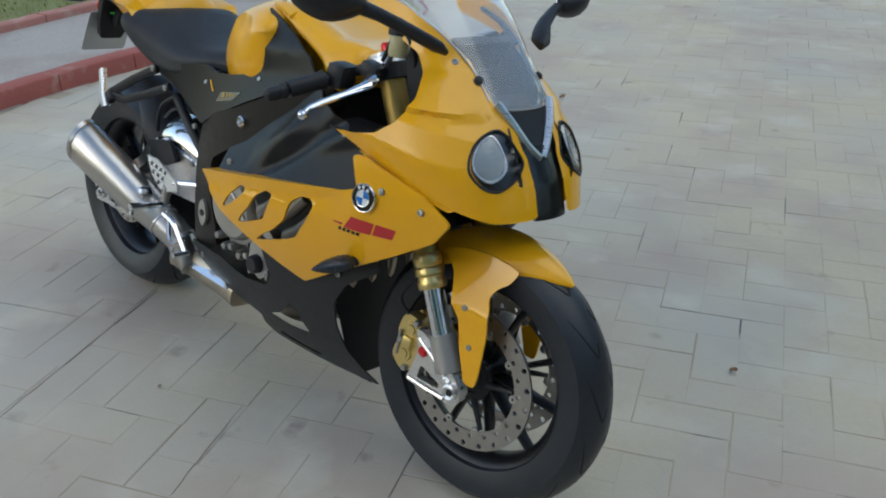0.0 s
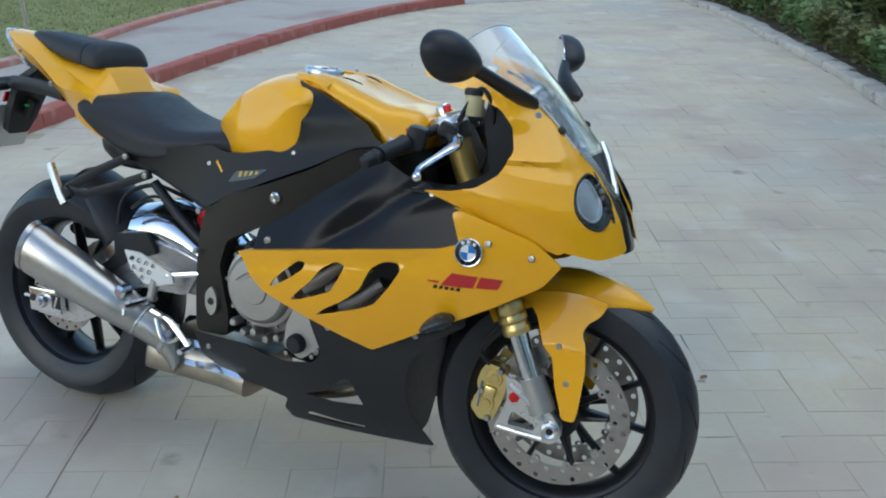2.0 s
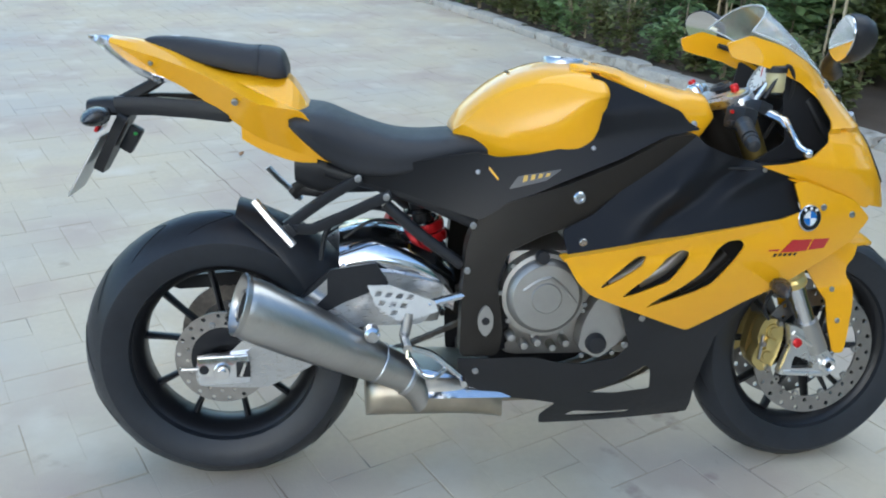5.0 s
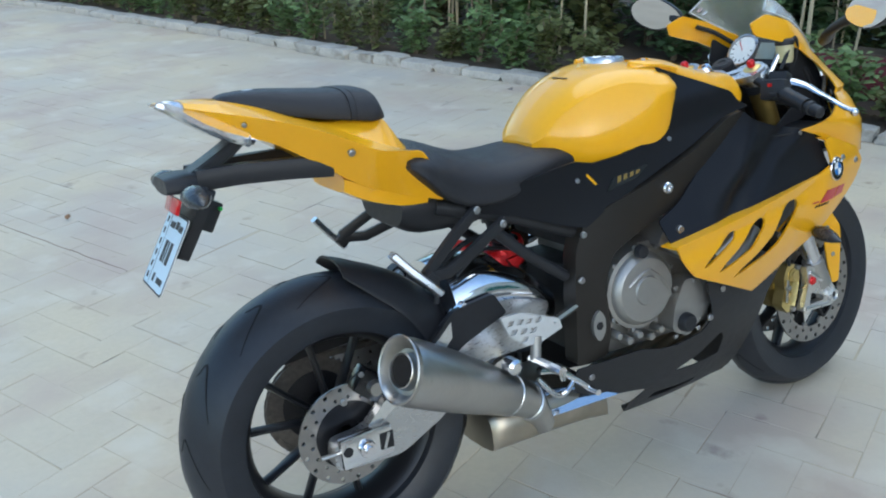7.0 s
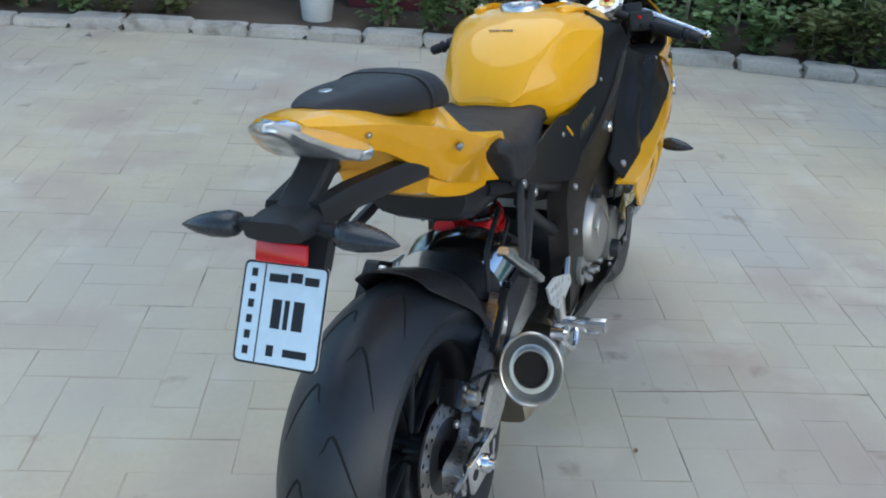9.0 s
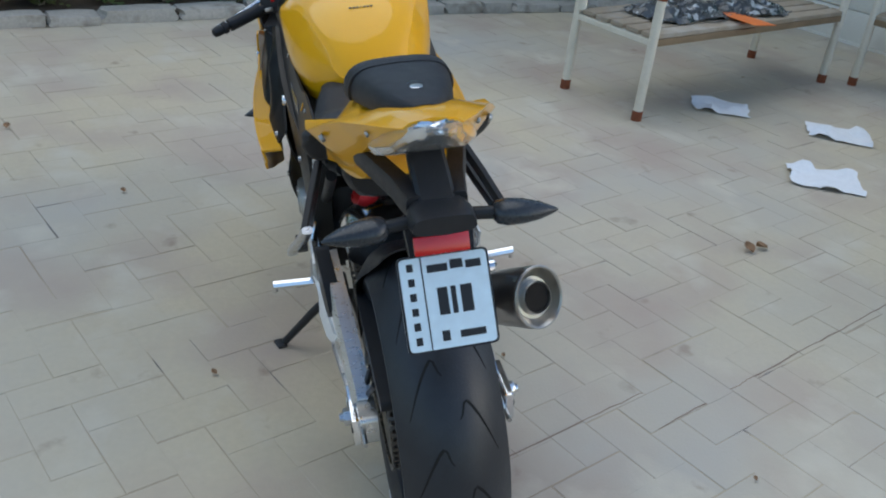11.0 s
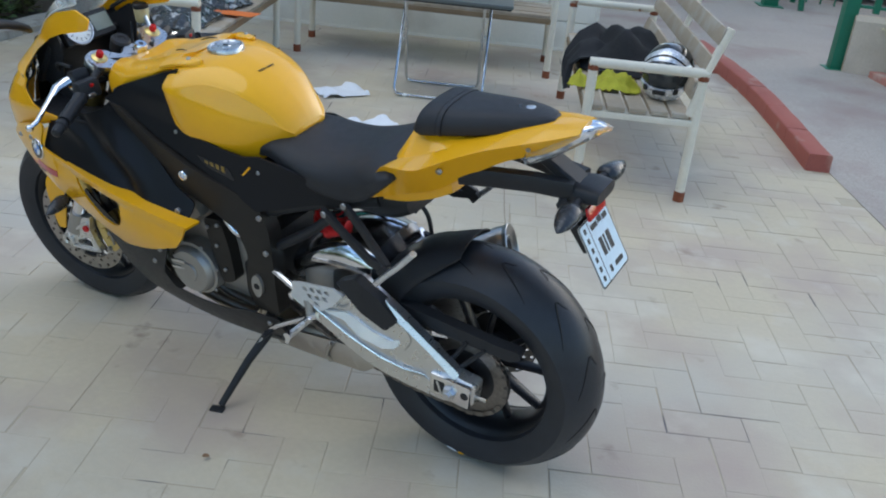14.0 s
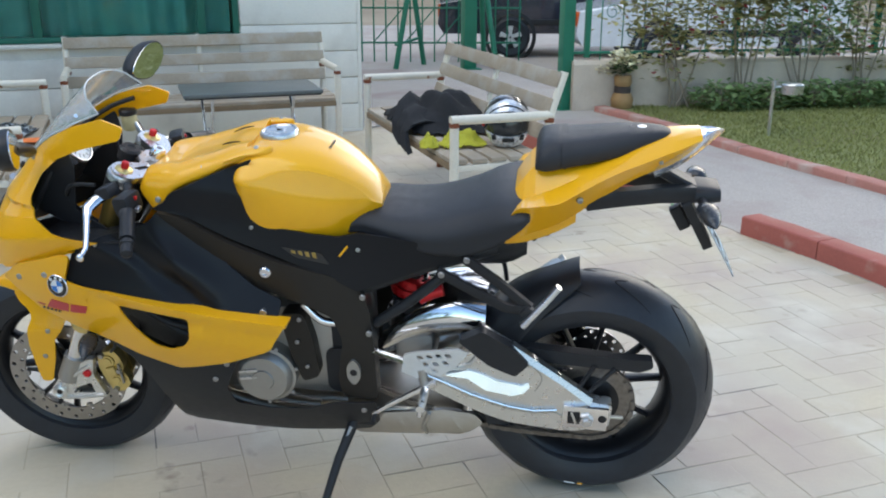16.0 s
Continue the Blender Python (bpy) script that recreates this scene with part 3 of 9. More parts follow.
for z in (0.52, 1.05, 1.40):
    part("rail", box((gl / 2, 0.12, z), (gl, 0.018, 0.025), None, 0.003), M_GREENPOST, fence, move=GMX)
for k in range(44):
    s = 0.28 + k * 0.205
    part("bar", tube([(s, 0.12, 0.44), (s, 0.12, 1.45)], 0.006, 6), M_GREENPOST, fence, move=GMX)
    c = []
    for j in range(18):
        a = j * 0.5
        r = 0.075 * (1 - j / 24)
        c.append((s + 0.1 + math.cos(a) * r, 0.12, (0.70 if k % 2 else 0.88) + math.sin(a) * r))
    part("scroll", tube(c, 0.0045, 5), M_GREENPOST, fence, move=GMX)

# the motorcycle, in its own axes: x ahead from the rear axle, y to its left, z up along its leaning middle plane
bike = thing("motorcycle", pose(0, 0.0125, 0, -9.0, 0, 0), "yellow and black sport motorcycle leaning on its side stand", "motorcycle")
S_AX = Vector((-math.sin(radians(24.5)), 0, math.cos(radians(24.5))))
S_PT = Vector((1.105, 0, 0.935))
STEER = Matrix.Translation(S_PT + Vector((-0.008, 0, 0.002))) @ Matrix.Rotation(radians(5.0), 4, S_AX) @ Matrix.Translation(-S_PT)
FX, FZ, FR = 1.427, 0.290, 0.298
RX, RZ, RR_ = 0.0, 0.318, 0.320


def tyre_profile(radius, half, rim_r, crown):
    """Half width and crown of a tyre as rows of (radius, across)."""
    rows = []
    n = 18
    for i in range(n + 1):
        a = -1 + 2 * i / n
        rows.append((radius - crown * abs(a) ** 2.1, a * half))
    wall = [(rim_r + 0.045, half * 1.0), (rim_r + 0.018, half * 0.93), (rim_r - 0.004, half * 0.80), (rim_r - 0.008, half * 0.62)]
    return [(r, -y) for r, y in wall[::-1]] + rows + wall


def wheel(name, cx, cz, radius, half, rim_r, crown, move, spokes, hub_half, label, groove_ang):
    tyre_thing = part(name, lathe([(rim_r + 0.006, -half * 0.78), (rim_r + 0.004, -half * 0.70), (rim_r - 0.012, -half * 0.62), (rim_r - 0.028, -half * 0.3), (rim_r - 0.03, 0),
                                   (rim_r - 0.028, half * 0.3), (rim_r - 0.012, half * 0.62), (rim_r + 0.004, half * 0.70), (rim_r + 0.006, half * 0.78), (rim_r - 0.002, half * 0.6), (rim_r - 0.016, 0), (rim_r - 0.002, -half * 0.6)],
                                  (cx, 0, cz), (0, 1, 0), 72, True), M_RIM, bike, label, move=move)
    part("tyre", lathe(tyre_profile(radius, half, rim_r, crown), (cx, 0, cz), (0, 1, 0), 96), M_RUBBER, tyre_thing, "worn black rubber sport tyre with curved grooves", move=move)
    bm = bmesh.new()
    add_lathe(bm, [(0.013, -hub_half), (0.034, -hub_half), (0.036, -hub_half * 0.7), (0.03, -hub_half * 0.3), (0.03, hub_half * 0.3), (0.036, hub_half * 0.7), (0.034, hub_half), (0.013, hub_half)], (cx, 0, cz), (0, 1, 0), 28, True)
    part("hub", bm, M_RIM, tyre_thing, move=move)
    for k in range(spokes):
        a0 = 2 * math.pi * k / spokes + 0.2
        pair = ((a0 - 0.25, a0 - 0.30), (a0 + 0.25, a0 + 0.30)) if spokes == 5 else ((a0, a0),)
        for ia, oa in pair:
            bm = bmesh.new()
            rings = []
            for s in range(6):
                t = s / 5
                rr = 0.026 + (rim_r - 0.028 - 0.026) * t
                ang = ia + (oa - ia) * t
                ctr = Vector((cx + math.cos(ang) * rr, 0, cz + math.sin(ang) * rr))
                side = Vector((-math.sin(ang), 0, math.cos(ang)))
                w = 0.0085 - 0.0022 * math.sin(math.pi * t)
                d = 0.015 + 0.008 * (1 - t)
                rings.append([ctr + side * (w * math.cos(q)) + Vector((0, d * math.sin(q), 0)) for q in (2 * math.pi * j / 10 for j in range(10))])
            part("spoke", loft(rings), M_RIM, tyre_thing, move=move)
    # grooves laid on the tread as near-black strips, their inner shade painted in
    for k in range(groove_ang):
        a0 = 2 * math.pi * k / groove_ang
        for sgn in (-1, 1):
            off = a0 + (math.pi / groove_ang if sgn > 0 else 0)
            pts = []
            for j in range(13):
                t = j / 12
                y = sgn * half * (0.10 + 0.66 * t)
                ang = off + 0.36 * (t ** 1.6) - (0.14 * math.exp(-((t - 0.02) / 0.12) ** 2)) * -1
                rr = radius - crown * abs(y / half) ** 2.1 + 0.0004
                pts.append((cx + math.cos(ang) * rr, y, cz + math.sin(ang) * rr))
            bm = bmesh.new()
            vs = []
            for j, p in enumerate(pts):
                p = Vector(p)
                d = (Vector(pts[min(j + 1, 12)]) - Vector(pts[max(j - 1, 0)])).normalized()
                nrm = (p - Vector((cx, p.y, cz))).normalized()
                w = d.cross(nrm).normalized() * (half * 0.034 * math.sin(math.pi * (0.12 + 0.83 * j / 12)))
                vs.append([bm.verts.new(p - w - nrm * 0.0012), bm.verts.new(p - w * 0.9 + nrm * 0.0001), bm.verts.new(p + w * 0.9 + nrm * 0.0001), bm.verts.new(p + w - nrm * 0.0012)])
            for a, b in zip(vs, vs[1:]):
                for i in range(4):
                    bm.faces.new((a[i], a[(i + 1) % 4], b[(i + 1) % 4], b[i]))
            bm.faces.new(vs[0]), bm.faces.new(vs[-1][::-1])
            part("tread_groove", bm, M_GROOVESHADE, tyre_thing, move=move)
    return tyre_thing


def disc(name, cx, cy, cz, r0, r1, thick, holes, parent, move=None):
    bm = bmesh.new()
    seg = holes
    # a ring with round bores, built cell by cell
    for k in range(seg):
        a0, a1 = 2 * math.pi * k / seg, 2 * math.pi * (k + 1) / seg
        for band in range(2):
            ra, rb = r0 + (r1 - r0) * band / 2, r0 + (r1 - r0) * (band + 1) / 2
            am, rm = (a0 + a1) / 2, (ra + rb) / 2
            has = (k + band) % 2 == 0
            if not has:
                vs = [(ra, a0), (rb, a0), (rb, am), (rb, a1), (ra, a1), (ra, am)]
                for s in (-1, 1):
                    bm.faces.new([bm.verts.new((cx + math.cos(a) * r, cy + s * thick, cz + math.sin(a) * r)) for r, a in vs])
                continue
            hr = min((rb - ra) * 0.30, rm * (a1 - a0) * 0.30)
            outer = [(ra, a0), (rm, a0), (rb, a0), (rb, am), (rb, a1), (rm, a1), (ra, a1), (ra, am)]
            po = [Vector((math.cos(a) * r, 0, math.sin(a) * r)) for r, a in outer]
            ctr = Vector((math.cos(am) * rm, 0, math.sin(am) * rm))
            pi = [ctr + (p - ctr).normalized() * hr for p in po]
            base = Vector((cx, cy, cz))
            rows = []
            for s in (-1, 1):
                o = [bm.verts.new(base + p + Vector((0, s * thick, 0))) for p in po]
                q = [bm.verts.new(base + p + Vector((0, s * thick, 0))) for p in pi]
                for i in range(8):
                    j = (i + 1) % 8
                    bm.faces.new((o[i], o[j], q[j], q[i]))
                rows.append(q)
            for i in range(8):
                j = (i + 1) % 8
                bm.faces.new((rows[0][i], rows[0][j], rows[1][j], rows[1][i]))
    for r in (r0, r1):
        ring = [[bm.verts.new((cx + math.cos(a) * r, cy + s * thick, cz + math.sin(a) * r)) for s in (-1, 1)] for a in (2 * math.pi * k / (seg * 2) for k in range(seg * 2))]
        for k in range(seg * 2):
            a, b = ring[k], ring[(k + 1) % (seg * 2)]
            bm.faces.new((a[0], a[1], b[1], b[0]))
    bmesh.ops.remove_doubles(bm, verts=bm.verts[:], dist=1e-5)
    return part(name, bm, M_DISC, parent, "drilled steel brake disc", move=move)


# wheels
wheel_f = wheel("front_wheel", FX, FZ, FR, 0.060, 0.216, 0.032, STEER, 5, 0.055, "black ten-spoke front wheel with a worn tyre", 14)
wheel_r = wheel("rear_wheel", RX, RZ, RR_, 0.096, 0.216, 0.052, None, 5, 0.075, "black ten-spoke rear wheel with a wide worn tyre", 13)
for s in (-1, 1):
    disc("brake_disc", FX, s * 0.064, FZ, 0.118, 0.160, 0.0025, 44, wheel_f, STEER)
    part("disc_carrier", lathe([(0.032, s * 0.050), (0.050, s * 0.054), (0.052, s * 0.060), (0.034, s * 0.058)], (FX, 0, FZ), (0, 1, 0), 36, True), M_RIM, wheel_f, move=STEER)
    for k in range(10):
        a = 2 * math.pi * k / 10
        ca, sa_ = math.cos(a), math.sin(a)
        part("disc_button", lathe([(0.003, s * 0.003), (0.009, s * 0.003), (0.010, 0), (0.009, s * -0.004)], (FX + ca * 0.116, s * 0.064, FZ + sa_ * 0.116), (0, 1, 0), 12), M_ALUMATT, wheel_f, move=STEER)
        if k % 2 == 0:
            part("carrier_arm", tube([(FX + ca * 0.045, s * 0.056, FZ + sa_ * 0.045), (FX + math.cos(a + 0.12) * 0.114, s * 0.063, FZ + math.sin(a + 0.12) * 0.114)], lambda t: 0.008 - 0.003 * t, 8), M_RIM, wheel_f, move=STEER)
disc("brake_disc", RX, -0.088, RZ, 0.072, 0.108, 0.0025, 36, wheel_r)
part("disc_carrier", lathe([(0.03, -0.088), (0.078, -0.090), (0.078, -0.084), (0.03, -0.07)], (RX, 0, RZ), (0, 1, 0), 30, True), M_RIM, wheel_r)
# tyre marks: a yellow dot and a pale line
for a, w, m_, n_ in ((-1.02, 0.05, M_YELLOW, "paint_mark"), (-0.94, 0.10, M_WHITE, "chalk_mark")):
    bm = bmesh.new()
    pts = [(RX + math.cos(a + w * t - 0.55) * 0.267, 0.0955, RZ + math.sin(a + w * t - 0.55) * 0.267) for t in (0, 0.33, 0.66, 1)]
    add_tube(bm, pts, 0.0035 if m_ is M_YELLOW else 0.002, 6)
    part(n_, bm, m_, wheel_r)

# rear sprocket, chain
bm = bmesh.new()
teeth = 44
prof = []
for k in range(teeth * 2):
    a = math.pi * k / teeth
    r = 0.112 if k % 2 else 0.105
    prof.append((RX + math.cos(a) * r, RZ + math.sin(a) * r))
inner = [(RX + math.cos(2 * math.pi * k / 30) * 0.078, RZ + math.sin(2 * math.pi * k / 30) * 0.078) for k in range(30)]
part("sprocket", sheet(fill2d(prof, [inner], 1.0), lambda x, z: 0.092, 0.005), M_CHAIN, wheel_r, "dark steel chain sprocket")
part("sprocket_carrier", lathe([(0.03, 0.075), (0.078, 0.086), (0.080, 0.092), (0.03, 0.09)], (RX, 0, RZ), (0, 1, 0), 36, True), M_RIM, wheel_r)
SPX, SPZ, SPR = 0.60, 0.385, 0.036
path = []
for k in range(25):
    a = radians(75) + radians(205) * k / 24
    path.append(Vector((RX + math.cos(a) * 0.112, 0.0895, RZ + math.sin(a) * 0.112)))
low = path[-1]
path += [low.lerp(Vector((SPX, 0.0895, SPZ - SPR)), t / 16) - Vector((0, 0, 0.042 * math.sin(math.pi * t / 16))) for t in range(1, 17)]
path += [Vector((SPX + math.sin(radians(a)) * SPR, 0.0895, SPZ - math.cos(radians(a)) * SPR)) for a in (45, 90, 135, 180)]
path += [Vector((SPX, 0.0895, SPZ + SPR)).lerp(path[0], t / 16) for t in range(1, 16)]
bm = bmesh.new()
length, acc, links, prev = 0, 0, 0, path[0]
loop = path + [path[0]]
pitch = 0.0159
total = sum((b - a).length for a, b in zip(loop, loop[1:]))
count = int(total / pitch)
seg, base_d = 0, 0.0
for k in range(count):
    d = k * total / count
    while d > base_d + (loop[seg + 1] - loop[seg]).length:
        base_d += (loop[seg + 1] - loop[seg]).length
        seg += 1
    t = (loop[seg + 1] - loop[seg]).normalized()
    p = loop[seg] + t * (d - base_d)
    ang = math.atan2(t.z, t.x)
    for yy in (-0.007, 0.007):
        yo = yy if k % 2 else yy * 0.7
        add_box(bm, p + Vector((0, yo, 0)), (pitch * 1.35, 0.0022, 0.012), Euler((0, -ang, 0)).to_matrix())
    add_box(bm, p, (0.007, 0.012, 0.007), Euler((0, -ang, 0)).to_matrix())
part("drive_chain", bm, M_CHAIN, bike, "dark steel drive chain")

# swing arm: left leg as a deep polished plate, right leg curved over the exhaust
sa = part("swing_arm", box((0.44, 0, 0.445), (0.10, 0.20, 0.10), None, 0.02), M_ALUMATT, bike, "polished aluminium swing arm")
left_out = [(0.40, 0.445), (0.347, 0.470), (0.300, 0.497), (0.275, 0.520), (0.262, 0.561), (0.195, 0.514), (0.143, 0.474), (0.069, 0.415), (0.012, 0.360), (-0.03, 0.352), (-0.058, 0.350), (-0.052, 0.284), (0.033, 0.268), (0.14, 0.284), (0.202, 0.298), (0.297, 0.338), (0.36, 0.370), (0.42, 0.40)]
RIDGE = [(0.032, 0.300), (0.078, 0.336), (0.135, 0.334), (0.197, 0.347), (0.29, 0.381), (0.36, 0.414), (0.41, 0.436)]


def arm_y(x, s):
    return s * (0.148 + 0.10 * min(0.25, max(0, x)))


def ridge_z(x):
    return float(np.interp(x, [p[0] for p in RIDGE], [p[1] for p in RIDGE]))


part("left_arm", panel(left_out, lambda x, z: arm_y(x, 1), 0.036, step=0.05, r=0.012), M_ARM, sa)
part("lower_bevel", panel([(0.042, 0.264), (0.14, 0.279), (0.202, 0.292), (0.297, 0.332), (0.36, 0.364), (0.42, 0.394), (0.41, 0.436), (0.36, 0.414), (0.29, 0.381), (0.197, 0.347), (0.135, 0.334), (0.085, 0.334), (0.055, 0.31)],
                          lambda x, z: arm_y(x, 1) + 0.007 - 0.55 * max(0, ridge_z(x) - z), 0.014, step=0.02, r=0.004), M_ARM, sa, "dull cast lower bevel")
# thin bead added along the ridge to draw its highlight line
part("bevel_ridge", tube([(x, arm_y(x, 1) + 0.006, z + 0.001) for x, z in RIDGE[1:]], 0.0022, 6), M_CHROME, sa, "added chrome bead for the highlight along the ridge")
# near-white colour stands in for the highlight on this facet
part("arm_facet", panel([(0.352, 0.444), (0.298, 0.452), (0.259, 0.440), (0.221, 0.421), (0.165, 0.408), (0.150, 0.416), (0.146, 0.404), (0.161, 0.391), (0.191, 0.387), (0.252, 0.405), (0.298, 0.433)],
                        lambda x, z: arm_y(x, 1) + 0.008 + 0.45 * (ridge_z(x) + 0.062 - z), 0.016, step=0.02, r=0.004), M_HIGHLIGHT, sa, "polished facet with its white highlight put into the colour")
part("panel_line", tube([(x, arm_y(x, 1) + 0.0005, z) for x, z in ((0.170, 0.470), (0.141, 0.462), (0.122, 0.440), (0.118, 0.419), (0.134, 0.390))], 0.0016, 6, 3), M_ALUMATT, sa)
part("arm_rim", tube([(x, arm_y(x, 1) + 0.001, z) for x, z in ((0.270, 0.545), (0.266, 0.515), (0.278, 0.482), (0.300, 0.462), (0.345, 0.452))], 0.008, 8, 4), M_ARM, sa)
part("arm_edge", panel([(0.190, 0.520), (0.15, 0.489), (0.069, 0.425), (-0.01, 0.363), (-0.002, 0.350), (0.069, 0.410), (0.150, 0.473)], lambda x, z: arm_y(x, 1) + 0.004 - 0.6 * (z - 0.359 - x * 0.77), 0.022, step=0.03, r=0.004), M_ALU, sa, "polished upper edge")
part("arm_edge", panel([(0.27, 0.548), (0.20, 0.484), (0.06, 0.390), (0.02, 0.352), (0.03, 0.336), (0.075, 0.366), (0.21, 0.456), (0.285, 0.53)], lambda x, z: -0.119 - 0.03 * (1 - min(1, max(0, x) / 0.5)), 0.02, step=0.05, r=0.004), M_CHROME, sa, "polished upper edge")
right_out = [(0.50, 0.49), (0.40, 0.52), (0.27, 0.535), (0.20, 0.47), (0.06, 0.375), (0.022, 0.338), (-0.055, 0.332), (-0.055, 0.272), (0.095, 0.262), (0.20, 0.31), (0.30, 0.40), (0.45, 0.40)]
part("right_arm", panel(right_out, lambda x, z: -0.112 - 0.03 * (1 - min(1, max(0, x) / 0.5)), 0.036, step=0.05, r=0.02), M_ALU, sa)
part("arm_brace", loft(stations([(0.26, [(0, 0.60), (0.05, 0.60), (0.095, 0.575), (0.115, 0.53), (0.08, 0.50)]), (0.34, [(0, 0.615), (0.05, 0.61), (0.10, 0.59), (0.12, 0.54), (0.08, 0.49)]),
                                (0.44, [(0, 0.585), (0.05, 0.58), (0.095, 0.56), (0.115, 0.52), (0.08, 0.46)]), (0.52, [(0, 0.52), (0.05, 0.515), (0.09, 0.50), (0.10, 0.46), (0.08, 0.42)])])), M_CHROME, sa)
for s in (-1, 1):
    part("axle_block", box((0.008, s * 0.153, 0.316), (0.112, 0.020, 0.066), rotm(0, -3, 0), 0.005), M_CHROME, sa)
    part("adjuster_window", box((0.036 if s > 0 else 0.050, s * 0.1625, 0.318), (0.030, 0.003, 0.036), None, 0.001), M_INK, sa)
    part("window_rib", box((0.036 if s > 0 else 0.050, s * 0.1635, 0.318), (0.006, 0.004, 0.034), rotm(0, 20, 0), 0.001), M_ARM, sa)
    part("block_bore", lathe([(0, 0.002), (0.010, 0.002), (0.011, 0.0), (0.011, -0.01)], (-0.034, s * 0.1625, 0.318), (0, s, 0), 16), M_INK, sa)
    part("axle_nut", lathe([(0, 0.012), (0.009, 0.012), (0.010, 0.004), (0.016, 0.004), (0.018, 0), (0.018, -0.02)], (0.005, s * 0.172, 0.316), (0, s, 0), 6 if s > 0 else 18), M_CHROME if s < 0 else M_ALU, sa)
    part("adjuster_bolt", tube([(-0.085, s * 0.143, 0.312), (-0.04, s * 0.143, 0.312)], 0.005, 8), M_STEEL, sa)
# arm guards
part("arm_guard", panel([(0.32, 0.535), (0.262, 0.566), (0.192, 0.521), (0.148, 0.474), (0.182, 0.438), (0.246, 0.470)], lambda x, z: arm_y(x, 1) + 0.010, 0.030, step=0.05), M_BLACKPL, sa, "black plastic arm guard")
part("arm_guard", panel([(0.37, 0.50), (0.34, 0.55), (0.24, 0.535), (0.13, 0.43), (0.16, 0.40), (0.27, 0.46)], lambda x, z: -0.135, 0.012, step=0.05), M_BLACKPL, sa, "black plastic arm guard")
part("chain_guard", panel([(0.20, 0.485), (0.10, 0.478), (-0.08, 0.462), (-0.149, 0.462), (-0.151, 0.441), (-0.121, 0.427), (0.0, 0.434), (0.16, 0.445)], lambda x, z: 0.112, 0.03, step=0.05), M_BLACKPL, sa, "black chain guard")
part("guard_strut", tube([(0.02, 0.125, 0.345), (-0.06, 0.112, 0.435)], 0.006, 8), M_BLACKPL, sa)
part("guard_strut", tube([(0.045, 0.125, 0.345), (-0.01, 0.112, 0.44)], 0.006, 8), M_BLACKPL, sa)
# rear calliper
cal = part("rear_calliper", box((0.055, -0.10, 0.415), (0.085, 0.05, 0.055), rotm(0, 40, 0), 0.01), M_BLACKGLOSS, bike, "black rear brake calliper")
part("calliper_piston", lathe([(0, 0.02), (0.014, 0.02), (0.016, 0.012), (0.016, -0.01)], (0.05, -0.122, 0.42), (0, -1, 0), 18), M_STEEL, cal)
part("brake_hose", tube([(0.07, -0.12, 0.44), (0.13, -0.14, 0.43), (0.20, -0.15, 0.37), (0.28, -0.145, 0.40)], 0.0045, 8, 5), M_BLACKPL, cal)
bolt((-0.018, -0.128, 0.407), (0, -1, 0), 0.009, M_BOLT, cal)
bolt((0.025, -0.13, 0.455), (0, -1, 0), 0.007, M_BOLT, cal)

# rear hugger over the tyre
rings = []
for k in range(23):
    t = k / 22
    a = radians(84) - radians(74) * t
    r = RR_ + 0.018
    w = 0.072 + 0.040 * min(1, t * 2.6)
    n_ = Vector((math.cos(a), 0, math.sin(a)))
    o_ = Vector((RX, 0, RZ)) + n_ * (r + 0.012 * max(0, 1 - t * 6))
    sag = 0.022 + 0.105 * t ** 0.8
    outer = [o_ + Vector((0, w * u, 0)) - n_ * (sag * abs(u) ** 3.2) for u in (-1, -0.94, -0.85, -0.7, -0.45, 0, 0.45, 0.7, 0.85, 0.94, 1)]
    inner = [p - n_ * 0.004 for p in outer][::-1]
    rings.append(outer + inner)
part("rear_hugger", loft(rings), M_BLACKPL, bike, "black plastic rear mudguard over the tyre")

# shock absorber with its red collars
shock = part("shock_absorber", tube([(0.50, 0, 0.44), (0.43, 0, 0.70)], 0.022, 16), M_BLACKPL, bike, "rear shock absorber with red collars")
bm = bmesh.new()
pts = []
for k in range(73):
    t = k / 72
    c = Vector((0.495, 0, 0.46)).lerp(Vector((0.44, 0, 0.66)), t)
    pts.append(c + Vector((math.cos(k * 0.55) * 0.036, math.sin(k * 0.55) * 0.036, 0)))
part("spring", tube(pts, 0.006, 8), M_BLACKGLOSS, shock)
for t in (0.52, 0.62):
    c = Vector((0.50, 0, 0.44)).lerp(Vector((0.43, 0, 0.70)), t)
    part("collar", lathe([(0.02, -0.011), (0.046, -0.011), (0.048, 0), (0.046, 0.011), (0.02, 0.011)], c, (-0.26, 0, 0.97), 24, True), M_RED, shock, "red collar")
part("reservoir", tube([(0.43, 0.06, 0.585), (0.37, 0.05, 0.60)], 0.024, 16), M_RED, shock)
part("shock_hose", tube([(0.42, -0.05, 0.63), (0.33, -0.09, 0.665), (0.24, -0.10, 0.625), (0.22, -0.105, 0.55)], 0.006, 8, 5), M_BLACKPL, shock)
part("shock_hose", tube([(0.44, -0.06, 0.61), (0.34, -0.105, 0.64), (0.27, -0.11, 0.60)], 0.004, 8, 5), M_BLACKPL, shock)

